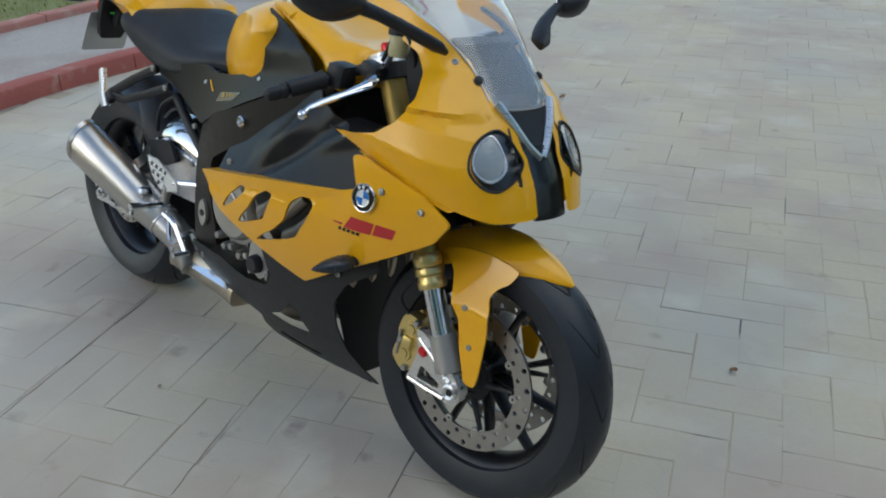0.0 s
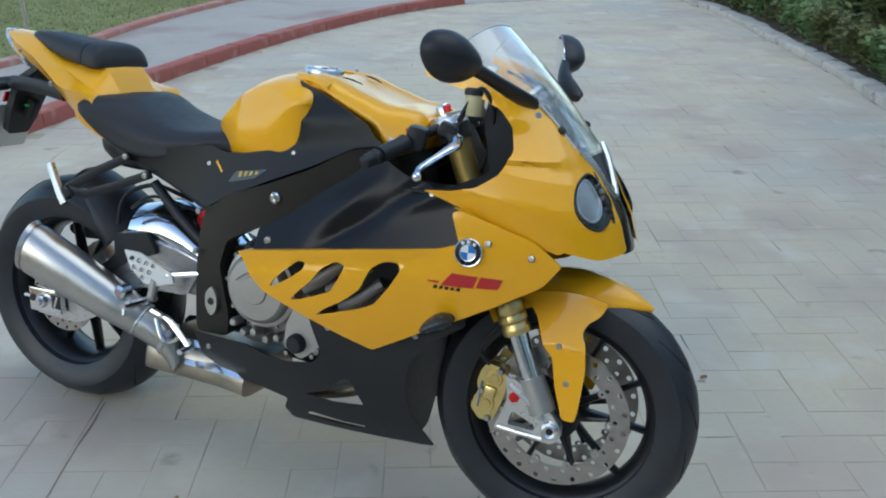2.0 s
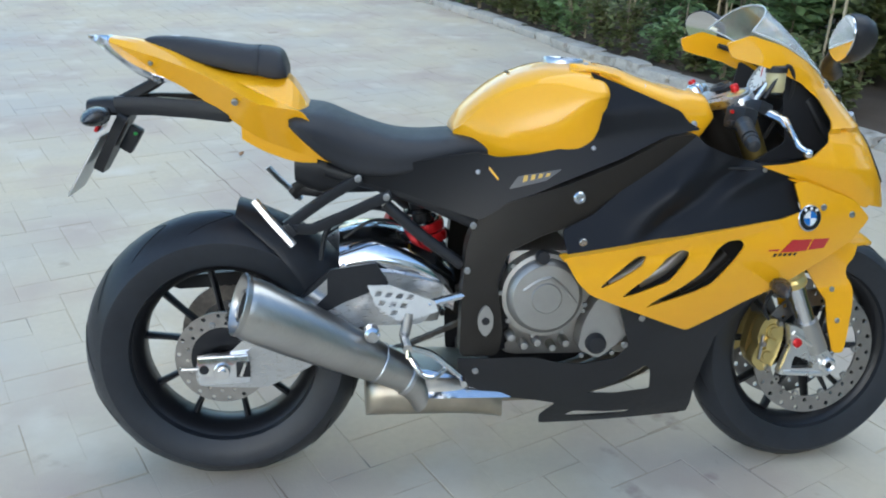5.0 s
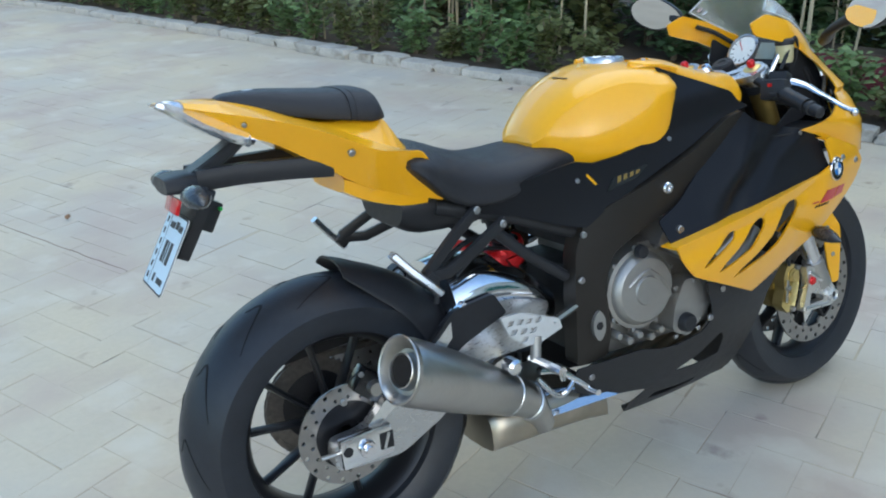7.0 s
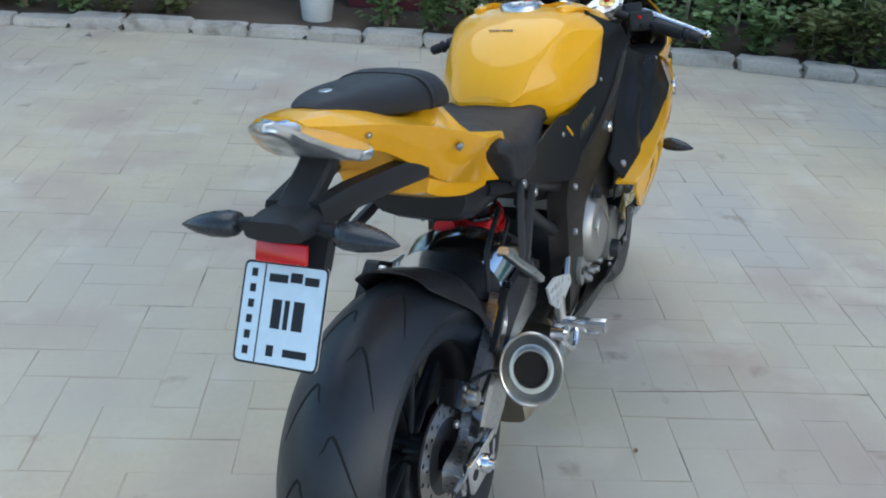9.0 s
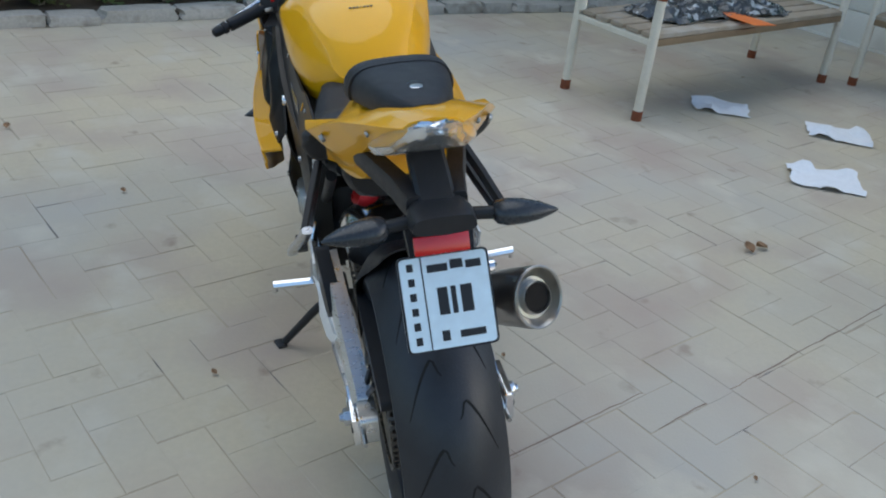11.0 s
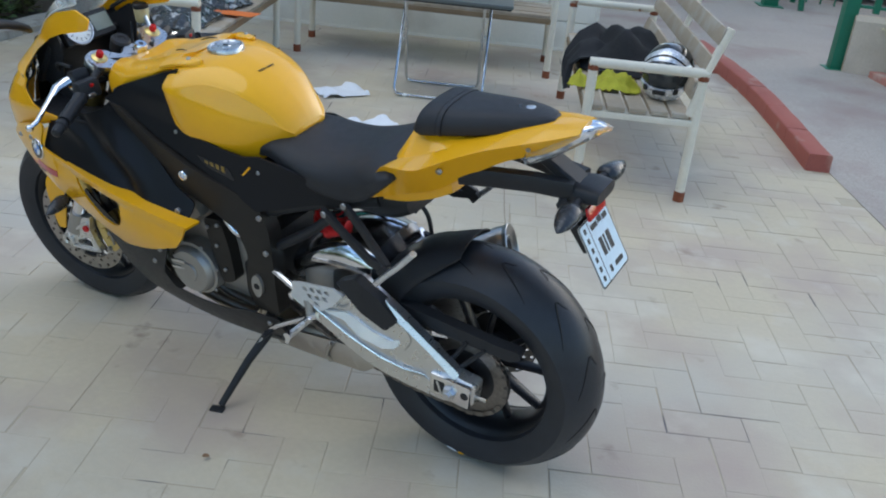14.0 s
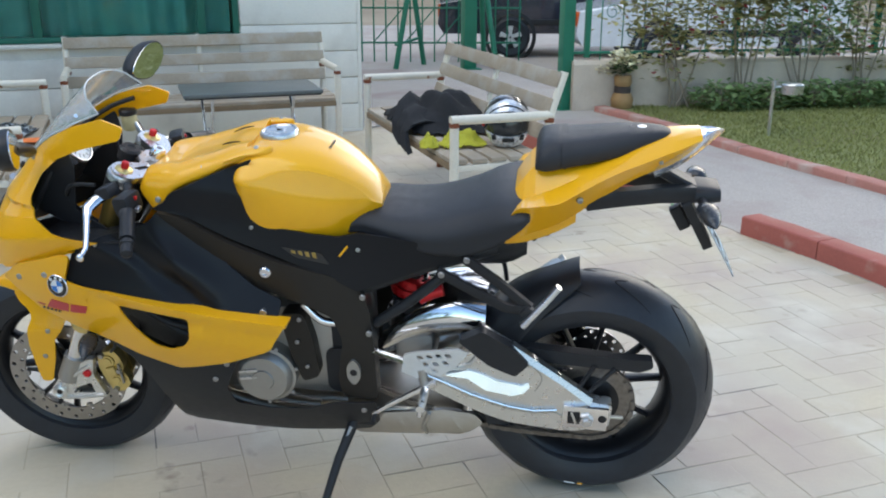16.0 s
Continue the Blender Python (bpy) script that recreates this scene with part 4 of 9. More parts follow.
# main frame: a spar on each side, and the pivot plate
for s in (-1, 1):
    spar = [(1.03, 0.845), (0.96, 0.84), (0.86, 0.785), (0.74, 0.735), (0.62, 0.695), (0.555, 0.655), (0.535, 0.60), (0.527, 0.50), (0.525, 0.34), (0.615, 0.34), (0.622, 0.40), (0.602, 0.52), (0.625, 0.585), (0.70, 0.625), (0.80, 0.66), (0.92, 0.72), (1.04, 0.79)]
    fr = part("main_frame", panel(spar, bend([(1.03, .82, .17), (0.86, .75, .195), (0.74, .68, .192), (0.6, .64, .178), (0.54, .5, .172), (0.57, .36, .168), (0.62, .4, .17)], s), 0.045, step=0.04, r=0.015), M_FRAME, bike, "dark painted aluminium frame beam")
    piv = part("pivot_plate", panel([(0.580, 0.468), (0.597, 0.445), (0.597, 0.411), (0.580, 0.388), (0.563, 0.411), (0.563, 0.445)], lambda x, z: s * 0.183, 0.010, r=0.012), M_ALUMATT, fr, "silver diamond-shaped pivot plate")
    part("pivot_bore", lathe([(0, 0.002), (0.009, 0.002), (0.010, 0.0), (0.010, -0.01)], (0.580, s * 0.183, 0.428), (0, s, 0), 6), M_INK, piv)
    bolt((0.77, s * 0.199, 0.709), (0, s, 0), 0.017, M_CHROME, fr, "frame_bolt")
    for bx, bz in ((0.535, 0.545), (0.545, 0.645)):
        bolt((bx, s * 0.185, bz), (0, s, 0), 0.009, M_BOLT, fr)

part("air_box", box((0.78, 0, 0.725), (0.50, 0.24, 0.15), rotm(0, -14, 0), 0.03), M_BLACKPL, bike)

# engine
eng = part("engine", box((0.80, 0, 0.45), (0.34, 0.26, 0.26), None, 0.03), M_ALUMATT, bike, "cast aluminium engine with round covers")
part("cylinder_block", box((0.93, 0, 0.60), (0.24, 0.32, 0.22), rotm(0, 30, 0), 0.02), M_ALUMATT, eng)
part("gearbox", box((0.64, 0, 0.44), (0.14, 0.25, 0.22), None, 0.03), M_BLACKPL, eng)


def round_cover(x, z, y0, y1, r, s):
    return lathe([(0, y1), (r * 0.35, y1), (r * 0.38, y1 - 0.004), (r * 0.80, y1 - 0.006), (r * 0.90, y1 - 0.014), (r * 0.94, y1 - 0.026), (r * 1.04, y1 - 0.028), (r * 1.04, y0)], (x, 0, z), (0, s, 0), 48)


clutch = part("clutch_cover", round_cover(0.712, 0.482, 0.10, 0.195, 0.092, -1), M_ALUMATT, eng, "round cast clutch cover")
for k in range(9):
    a = 2 * math.pi * k / 9 + 0.3
    bolt((0.712 + math.cos(a) * 0.099, -0.165, 0.482 + math.sin(a) * 0.099), (0, -1, 0), 0.007, M_BOLT, clutch)
for w in ((0.66, 0.50, 0.72, 0.53), (0.72, 0.53, 0.78, 0.47)):
    part("cover_rib", tube([(w[0], -0.190, w[1]), ((w[0] + w[2]) / 2, -0.192, (w[1] + w[3]) / 2 + 0.006), (w[2], -0.190, w[3])], 0.004, 6, 3), M_ALUMATT, clutch)
part("clutch_boss", lathe([(0, 0.196), (0.014, 0.196), (0.016, 0.18)], (0.70, 0, 0.575), (0, -1, 0), 20), M_BLACKPL, clutch)
pump = part("pump_cover", panel([(0.79, 0.36), (0.84, 0.335), (0.88, 0.37), (0.93, 0.42), (0.87, 0.475), (0.83, 0.48), (0.80, 0.42)], lambda x, z: -0.185, 0.05, r=0.015), M_ALUMATT, eng)
part("oil_cap", lathe([(0, 0.205), (0.018, 0.205), (0.022, 0.20), (0.024, 0.18)], (0.83, 0, 0.375), (0, -1, 0), 24), M_BLACKPL, pump, "black oil filler cap")
for bx, bz in ((0.80, 0.465), (0.86, 0.47), (0.92, 0.425), (0.87, 0.35), (0.80, 0.345)):
    bolt((bx, -0.187, bz), (0, -1, 0), 0.007, M_BOLT, pump)
stator = part("alternator_cover", round_cover(0.81, 0.40, 0.10, 0.20, 0.076, 1), M_ALUMATT, eng, "round cast alternator cover")
for zz in (0.425, 0.405):
    part("cover_rib", box((0.845, 0.197, zz), (0.05, 0.006, 0.008), rotm(0, 8, 0), 0.002), M_ALU, stator)
for k in range(7):
    a = 2 * math.pi * k / 7 + 0.2
    bolt((0.81 + math.cos(a) * 0.083, 0.172, 0.40 + math.sin(a) * 0.083), (0, 1, 0), 0.0065, M_BOLT, stator)
part("starter_cover", panel([(0.70, 0.58), (0.76, 0.575), (0.74, 0.46), (0.715, 0.38), (0.67, 0.40), (0.68, 0.50)], lambda x, z: 0.165, 0.05, r=0.015), M_FRAME, eng)
for bx, by, bz in ((0.71, 0.17, 0.565), (0.72, 0.17, 0.50), (0.70, 0.17, 0.43), (0.745, 0.17, 0.55)):
    bolt((bx, by, bz), (0, 1, 0), 0.007, M_BOLT, eng)
part("gear_cover", panel([(0.66, 0.46), (0.66, 0.34), (0.57, 0.32), (0.55, 0.40), (0.58, 0.47)], lambda x, z: 0.135, 0.03, r=0.02), M_BLACKPL, eng)
for s in (-1, 1):
    bolt((0.575, s * 0.150, 0.345), (0, s, 0), 0.009, M_BOLT, eng)
part("coolant_pipe", tube([(0.62, 0.15, 0.55), (0.66, 0.155, 0.56), (0.70, 0.15, 0.60)], 0.011, 10, 4), M_CHROME, eng)
# small hardware behind the clutch
for bx, bz in ((0.64, 0.385), (0.67, 0.365), (0.70, 0.372), (0.735, 0.36), (0.765, 0.37)):
    part("engine_fitting", lathe([(0, 0.014), (0.008, 0.013), (0.011, 0.005), (0.011, -0.02)], (bx, -0.165, bz), (0, -1, 0), 12), M_STEEL if int(bx * 1000) % 2 else M_ALUMATT, eng)
# exhaust headers seen through the lower fairing
for k in range(4):
    yy = -0.09 + 0.06 * k
    part("header_pipe", tube([(1.02, yy, 0.52), (1.06, yy, 0.42), (1.0, yy * 0.9, 0.29), (0.86, yy * 0.7, 0.22), (0.72, yy * 0.5, 0.195)], 0.019, 12, 5), M_CAT, bike, "heat-tinted exhaust header pipe")
part("radiator", box((1.12, 0, 0.60), (0.03, 0.34, 0.26), rotm(0, -14, 0), 0.006), M_BLACKPL, bike, "black radiator")

# exhaust box and muffler
cat_ = part("exhaust_box", loft(stations([(0.32, [(0, 0.25), (0.075, 0.248), (0.096, 0.238), (0.104, 0.20), (0.096, 0.172), (0, 0.162)]), (0.36, [(0, 0.268), (0.085, 0.264), (0.112, 0.25), (0.122, 0.215), (0.104, 0.176), (0, 0.152)]),
                                          (0.55, [(0, 0.268), (0.085, 0.262), (0.112, 0.248), (0.122, 0.215), (0.104, 0.174), (0, 0.15)]), (0.635, [(0, 0.24), (0.08, 0.236), (0.102, 0.222), (0.112, 0.19), (0.10, 0.162), (0, 0.158)])], 4, 3)), M_CAT, bike, "heat-tinted steel exhaust box under the engine", move=Matrix.Translation((0, -0.018, 0.006)))
part("exhaust_link", tube([(0.63, -0.02, 0.195), (0.78, -0.02, 0.195)], 0.03, 16), M_CAT, cat_)
part("side_plate", panel([(0.600, 0.243), (0.49, 0.256), (0.36, 0.270), (0.288, 0.262), (0.264, 0.238), (0.302, 0.206), (0.44, 0.190), (0.600, 0.180)], lambda x, z: 0.112 - 0.25 * abs(z - 0.225) - 0.05 * max(0, 0.34 - x), 0.012, step=0.03, r=0.010), M_STEEL, cat_, "dull steel side plate")
part("plate_rib", tube([(0.405, 0.110, 0.262), (0.420, 0.116, 0.225), (0.412, 0.106, 0.197)], 0.006, 8, 3), M_STEEL, cat_)
part("heat_shield", panel([(0.404, 0.232), (0.417, 0.282), (0.465, 0.282), (0.552, 0.266), (0.655, 0.230)], lambda x, z: -0.150 + (z - 0.23) * 0.9, 0.003, step=0.02), M_CHROME, cat_, "bright steel heat shield")
m0, m1 = Vector((0.069, -0.240, 0.487)), Vector((0.345, -0.157, 0.325))
mdir = (m1 - m0).normalized()
mu = Vector((0, 0, 1)) - mdir * mdir.z
mu.normalize()
mv = mdir.cross(mu)


def muff_ring(t, a, b, shift=0.0, slant=0.0, n=40):
    c = m0.lerp(m1, t) + mu * shift
    out = []
    for k in range(n):
        q = 2 * math.pi * k / n
        p = c + mu * (a * math.cos(q)) + mv * (b * math.sin(q))
        out.append(p + mdir * (slant * math.cos(q)))
    return out


muf = part("muffler", loft([muff_ring(-0.02, 0.062, 0.052, 0, -0.012), muff_ring(0.02, 0.066, 0.056, 0, -0.008), muff_ring(0.35, 0.063, 0.054), muff_ring(0.70, 0.055, 0.050), muff_ring(0.98, 0.046, 0.045), muff_ring(1.0, 0.043, 0.042)], True, False), M_STEEL, bike, "brushed steel muffler with an open tip")
part("tip_rim", loft([muff_ring(-0.02, 0.064, 0.054, 0, -0.012), muff_ring(-0.055, 0.066, 0.056, 0, -0.014), muff_ring(-0.06, 0.0635, 0.0535, 0, -0.014), muff_ring(-0.055, 0.0605, 0.0505, 0, -0.014), muff_ring(-0.01, 0.054, 0.046, 0, -0.011), muff_ring(0.02, 0.044, 0.039, 0, -0.008), muff_ring(0.02, 0.036, 0.034, 0, -0.006), muff_ring(-0.035, 0.0345, 0.0325, 0, -0.006), muff_ring(-0.04, 0.0325, 0.0305, 0, -0.006), muff_ring(-0.03, 0.0305, 0.029, 0, -0.006), muff_ring(0.05, 0.0295, 0.0285, 0, -0.004)], True, False), M_STEEL, muf, "outlet ring with a stub pipe")
part("outlet_bore", loft([muff_ring(-0.02, 0.0304, 0.0289, 0, -0.006), muff_ring(0.35, 0.025, 0.025), muff_ring(0.36, 0.002, 0.002)], True, True), mat("soot", (0.012, 0.009, 0.007), 0.9), muf, "sooty bore")
part("seam_band", loft([muff_ring(0.985, 0.046, 0.045), muff_ring(0.99, 0.0475, 0.0465), muff_ring(1.0, 0.0475, 0.0465), muff_ring(1.005, 0.046, 0.045)], True, False), M_ALU, muf)
part("link_pipe", loft([muff_ring(1.0, 0.044, 0.043), muff_ring(1.10, 0.043, 0.043), muff_ring(1.22, 0.040, 0.040, -0.002), muff_ring(1.34, 0.036, 0.038, -0.018), muff_ring(1.42, 0.03, 0.04, -0.04)]), M_STEEL, muf)
part("clamp_band", loft([muff_ring(1.22, 0.0405, 0.0405, -0.002), muff_ring(1.225, 0.0435, 0.0435, -0.002), muff_ring(1.255, 0.043, 0.0432, -0.005), muff_ring(1.26, 0.04, 0.04, -0.006)], True, False), M_ALU, muf, "steel clamp band")

# belly fairing, both sides
belly_y = [(0.53, 0.33, .165), (0.75, 0.33, .195), (0.93, 0.40, .205), (1.10, 0.45, .185), (1.22, 0.50, .17), (1.08, 0.23, .105), (0.75, 0.12, .052), (0.90, 0.12, .050), (1.11, 0.13, .045), (0.80, 0.20, .115), (1.0, 0.30, .172), (0.62, 0.23, .145), (0.85, 0.25, .16)]
belly_r = [(0.52, 0.337), (0.69, 0.345), (0.745, 0.33), (0.80, 0.325), (0.875, 0.338), (0.905, 0.37), (0.87, 0.47), (1.03, 0.43), (1.225, 0.525), (1.235, 0.49), (1.15, 0.435), (1.112, 0.38), (1.100, 0.31), (1.100, 0.24), (1.118, 0.165), (1.124, 0.128), (0.742, 0.118), (0.735, 0.155), (0.765, 0.200), (0.70, 0.215), (0.62, 0.225), (0.53, 0.268)]
hole_r = [(0.83, 0.235), (0.89, 0.262), (0.955, 0.315), (0.97, 0.30), (0.985, 0.238), (0.90, 0.228)]
slot_r = [(0.795, 0.150), (0.815, 0.168), (0.90, 0.158), (0.965, 0.160), (0.95, 0.147), (0.87, 0.142)]
bel = part("belly_fairing", panel(belly_r, bend(belly_y, -1), 0.004, [hole_r, slot_r], 0.035, 0.008), M_BLACKPL, bike, "black lower fairing")
for bx, bz in ((0.563, 0.305), (0.893, 0.374), (0.925, 0.44), (1.13, 0.455)):
    bolt((bx, bend(belly_y, -1)(bx, bz) - 0.002, bz), (0, -1, 0), 0.009, M_BOLT, bel)
belly_l = [(0.53, 0.335), (0.64, 0.335), (0.70, 0.31), (0.80, 0.305), (0.89, 0.315), (0.905, 0.37), (0.86, 0.47), (1.01, 0.45), (1.225, 0.525), (1.235, 0.49), (1.15, 0.435), (1.112, 0.38), (1.09, 0.30), (1.075, 0.20), (1.04, 0.190), (0.78, 0.186), (0.56, 0.205), (0.53, 0.25)]
bel = part("belly_fairing", panel(belly_l, bend(belly_y, 1), 0.004, (), 0.035, 0.008), M_BLACKPL, bike, "black lower fairing")
for bx, bz in ((0.563, 0.305), (0.928, 0.402), (0.89, 0.455)):
    bolt((bx, bend(belly_y, 1)(bx, bz) + 0.002, bz), (0, 1, 0), 0.009, M_BOLT, bel)
part("belly_rail", tube([(0.752, -0.044, 0.124), (0.90, -0.041, 0.125), (1.10, -0.036, 0.134)], 0.007, 8, 4), M_BLACKPL, bike, "black rail along the foot of the lower fairing")
part("belly_front", panel([(-0.16, 0.44), (0.16, 0.44), (0.095, 0.22), (0.042, 0.14), (-0.042, 0.14), (-0.095, 0.22)], lambda x, z: 0.004, 0.004, r=0.02), M_BLACKPL, bike, move=Matrix.Translation((1.07, 0, 0)) @ Matrix.Rotation(radians(90), 4, "Z"))

# yellow side fairings: three gills on the right, one opening on the left
side_y = [(0.73, 0.592, .272), (0.835, 0.555, .282), (0.908, 0.612, .282), (0.995, 0.62, .275), (1.11, 0.632, .258), (1.25, 0.68, .246), (1.33, 0.626, .226), (1.385, 0.672, .197), (1.43, 0.66, .172), (1.25, 0.745, .232), (1.03, 0.42, .212),
          (0.88, 0.48, .250), (1.22, 0.52, .212), (1.10, 0.53, .24)]


def proud(f, s):
    """The front of the side fairing stands out over the nose."""
    return lambda x, z: f(x, z) + s * 0.012 * min(1, max(0, (x - 1.16) / 0.08))


yr, yl = proud(bend(side_y, -1), -1), proud(bend(side_y, 1), 1)


def gill_relief(f, s):
    """Pushes the edge under the top line in a little, for the crease along the gills."""
    def g(x, z):
        line = 0.596 + (x - 0.726) * 0.17
        d = line - z
        k = 0.007 * math.exp(-((d - 0.028) / 0.014) ** 2) if x < 1.2 else 0
        return f(x, z) - s * k
    return g


out_r = [(0.726, 0.596), (0.848, 0.618), (1.02, 0.647), (1.20, 0.674), (1.245, 0.69), (1.222, 0.752), (1.245, 0.756), (1.385, 0.708), (1.44, 0.662), (1.405, 0.615), (1.311, 0.56), (1.144, 0.469), (1.033, 0.406), (0.908, 0.461), (0.788, 0.512), (0.757, 0.543)]
gills = [[(0.806, 0.529), (0.819, 0.531), (0.855, 0.553), (0.896, 0.582), (0.902, 0.600), (0.884, 0.601), (0.849, 0.573), (0.822, 0.548)],
         [(0.857, 0.505), (0.885, 0.511), (0.961, 0.543), (0.991, 0.590), (0.997, 0.609), (0.974, 0.613), (0.942, 0.593), (0.914, 0.558), (0.879, 0.528)],
         [(0.913, 0.477), (0.944, 0.486), (1.025, 0.513), (1.06, 0.530), (1.098, 0.578), (1.123, 0.618), (1.112, 0.631), (1.083, 0.629), (1.056, 0.611), (1.03, 0.560), (0.99, 0.527), (0.944, 0.500)]]
fair = part("side_fairing", panel(out_r, gill_relief(yr, -1), 0.006, gills, 0.022, 0.010), M_YELLOW, bike, "glossy yellow side fairing with three gill openings")
for bx, bz in ((1.383, 0.675), (1.30, 0.697)):
    bolt((bx, yr(bx, bz) - 0.001, bz), (0, -1, 0.1), 0.009, M_BOLT, fair)
out_l = [(0.712, 0.609), (0.85, 0.628), (1.0, 0.648), (1.20, 0.676), (1.245, 0.69), (1.222, 0.752), (1.245, 0.756), (1.385, 0.708), (1.44, 0.662), (1.342, 0.584), (1.218, 0.54), (1.104, 0.477), (1.005, 0.444), (0.868, 0.488), (0.757, 0.535)]
open_l = [(1.122, 0.635), (0.944, 0.618), (0.946, 0.563), (0.969, 0.532), (1.006, 0.516), (1.046, 0.525), (1.085, 0.572)]
fair_l = part("side_fairing", panel(out_l, gill_relief(yl, 1), 0.006, [open_l], 0.022, 0.012), M_YELLOW, bike, "glossy yellow side fairing with one opening")
for bx, bz in ((1.383, 0.675), (1.30, 0.697)):
    bolt((bx, yl(bx, bz) + 0.001, bz), (0, 1, 0.1), 0.009, M_BOLT, fair_l)
# inward return along the top edge of each side fairing
for s, fn, top_ in ((-1, yr, out_r), (1, yl, out_l)):
    run = [Vector(p) for p in top_[:4]]
    rings = []
    for a, b in zip(run, run[1:]):
        for k in range(4):
            q = a.lerp(b, k / 4)
            y = abs(fn(q.x, q.y))
            rings.append([Vector((q.x, s * (y - 0.001), q.y - 0.001)), Vector((q.x, s * (y - 0.05), q.y - 0.004)), Vector((q.x, s * (y - 0.05), q.y - 0.009)), Vector((q.x, s * (y - 0.002), q.y - 0.008))])
    part("fairing_return", loft(rings), M_YELLOW, fair if s < 0 else fair_l)
# dark lining behind the gills
for s in (-1, 1):
    part("duct_lining", panel([(0.80, 0.59), (1.20, 0.65), (1.24, 0.56), (1.05, 0.45), (0.86, 0.49)], bend([(x, z, y - 0.075) for x, z, y in side_y], s), 0.004), M_BLACKPL, bike)
for k, (bx, bz) in enumerate(((0.90, 0.545), (0.965, 0.55), (1.0, 0.515), (1.06, 0.535))):
    part("duct_hose", tube([(bx - 0.05, -0.19, bz - 0.03), (bx, -0.195, bz), (bx + 0.05, -0.19, bz + 0.045)], 0.016, 10, 4), M_ALUMATT if k < 3 else M_FRAME, bike)
for k, (bx, bz) in enumerate(((1.0, 0.53), (1.04, 0.56))):
    part("duct_hose", tube([(bx - 0.06, 0.19, bz - 0.02), (bx, 0.195, bz), (bx + 0.05, 0.19, bz + 0.03)], 0.011, 10, 4), M_BLACKPL, bike)
# badges: a round emblem of quarters, and a red slanted mark with a thin gold bar
for s in (-1, 1):
    f_ = yr if s < 0 else yl
    ex, ez = 1.264, 0.676
    nrm = Vector((0.18, s, 0.10)).normalized()
    base = Vector((ex, f_(ex, ez) + s * 0.003, ez))
    em = part("emblem", lathe([(0, 0.003), (0.016, 0.003), (0.0265, 0.002), (0.028, -0.006)], base, nrm, 40), M_BLACKGLOSS, bike, "round black emblem with blue and white quarters")
    u_ = Vector((1, 0, 0)) - nrm * nrm.x
    u_.normalize()
    v_ = nrm.cross(u_)
    for q in range(4):
        bm = bmesh.new()
        pts = [base + nrm * 0.0036] + [base + nrm * 0.0036 + (u_ * math.cos(a) + v_ * math.sin(a)) * 0.0158 for a in (math.pi / 2 * (q + j / 8) for j in range(9))]
        top = [bm.verts.new(p) for p in pts]
        bot = [bm.verts.new(p - nrm * 0.003) for p in pts]
        bm.faces.new(top)
        for i in range(len(top)):
            j = (i + 1) % len(top)
            bm.faces.new((top[i], top[j], bot[j], bot[i]))
        part("emblem_quarter", bm, M_WHITE if q % 2 else M_BLUE, em)
    part("emblem_ring", lathe([(0.0158, 0.004), (0.0172, 0.0042), (0.0172, 0.001)], base, nrm, 40), M_CHROME, em)
    part("emblem_rim", lathe([(0.0262, 0.0028), (0.0275, 0.003), (0.0288, 0.0015), (0.0288, -0.004)], base, nrm, 40), M_CHROME, em)
    for k in range(3):
        a = math.pi / 2 + (k - 1) * 0.6
        c_ = base + nrm * 0.003 + (Vector((0, 0, 1)) * math.sin(a) + Vector((1, 0, 0)) * math.cos(a)) * 0.0218
        part("emblem_mark", box(c_, (0.006, 0.0015, 0.006), None, 0.0005), M_WHITE, em)

    def decal(outline, material, name, lift=0.0012):
        return part(name, sheet(fill2d(outline, (), 0.02), lambda x, z: f_(x, z) + s * lift, 0.001), material, fair if s < 0 else fair_l)
    d = 1 if s < 0 else -1
    x0 = 1.266
    for shape in (((-0.058, 0.599), (-0.034, 0.628), (0.018, 0.626), (0.008, 0.600)),
                  ((0.013, 0.601), (0.023, 0.626), (0.066, 0.624), (0.056, 0.602))):
        decal([(x0 + d * a, b) for a, b in shape], M_REDINK, "red_mark")
    decal([(x0 - d * 0.086, 0.606), (x0 - d * 0.060, 0.607), (x0 - d * 0.064, 0.602), (x0 - d * 0.086, 0.603)], M_REDINK, "red_dash")
    for k in range(5):
        bx = x0 - d * (0.074 - k * 0.012)
        decal([(bx, 0.590 + k * 0.0004), (bx + d * 0.003, 0.597), (bx + d * 0.010, 0.597), (bx + d * 0.007, 0.590)], M_INK, "thin_mark", 0.0014)

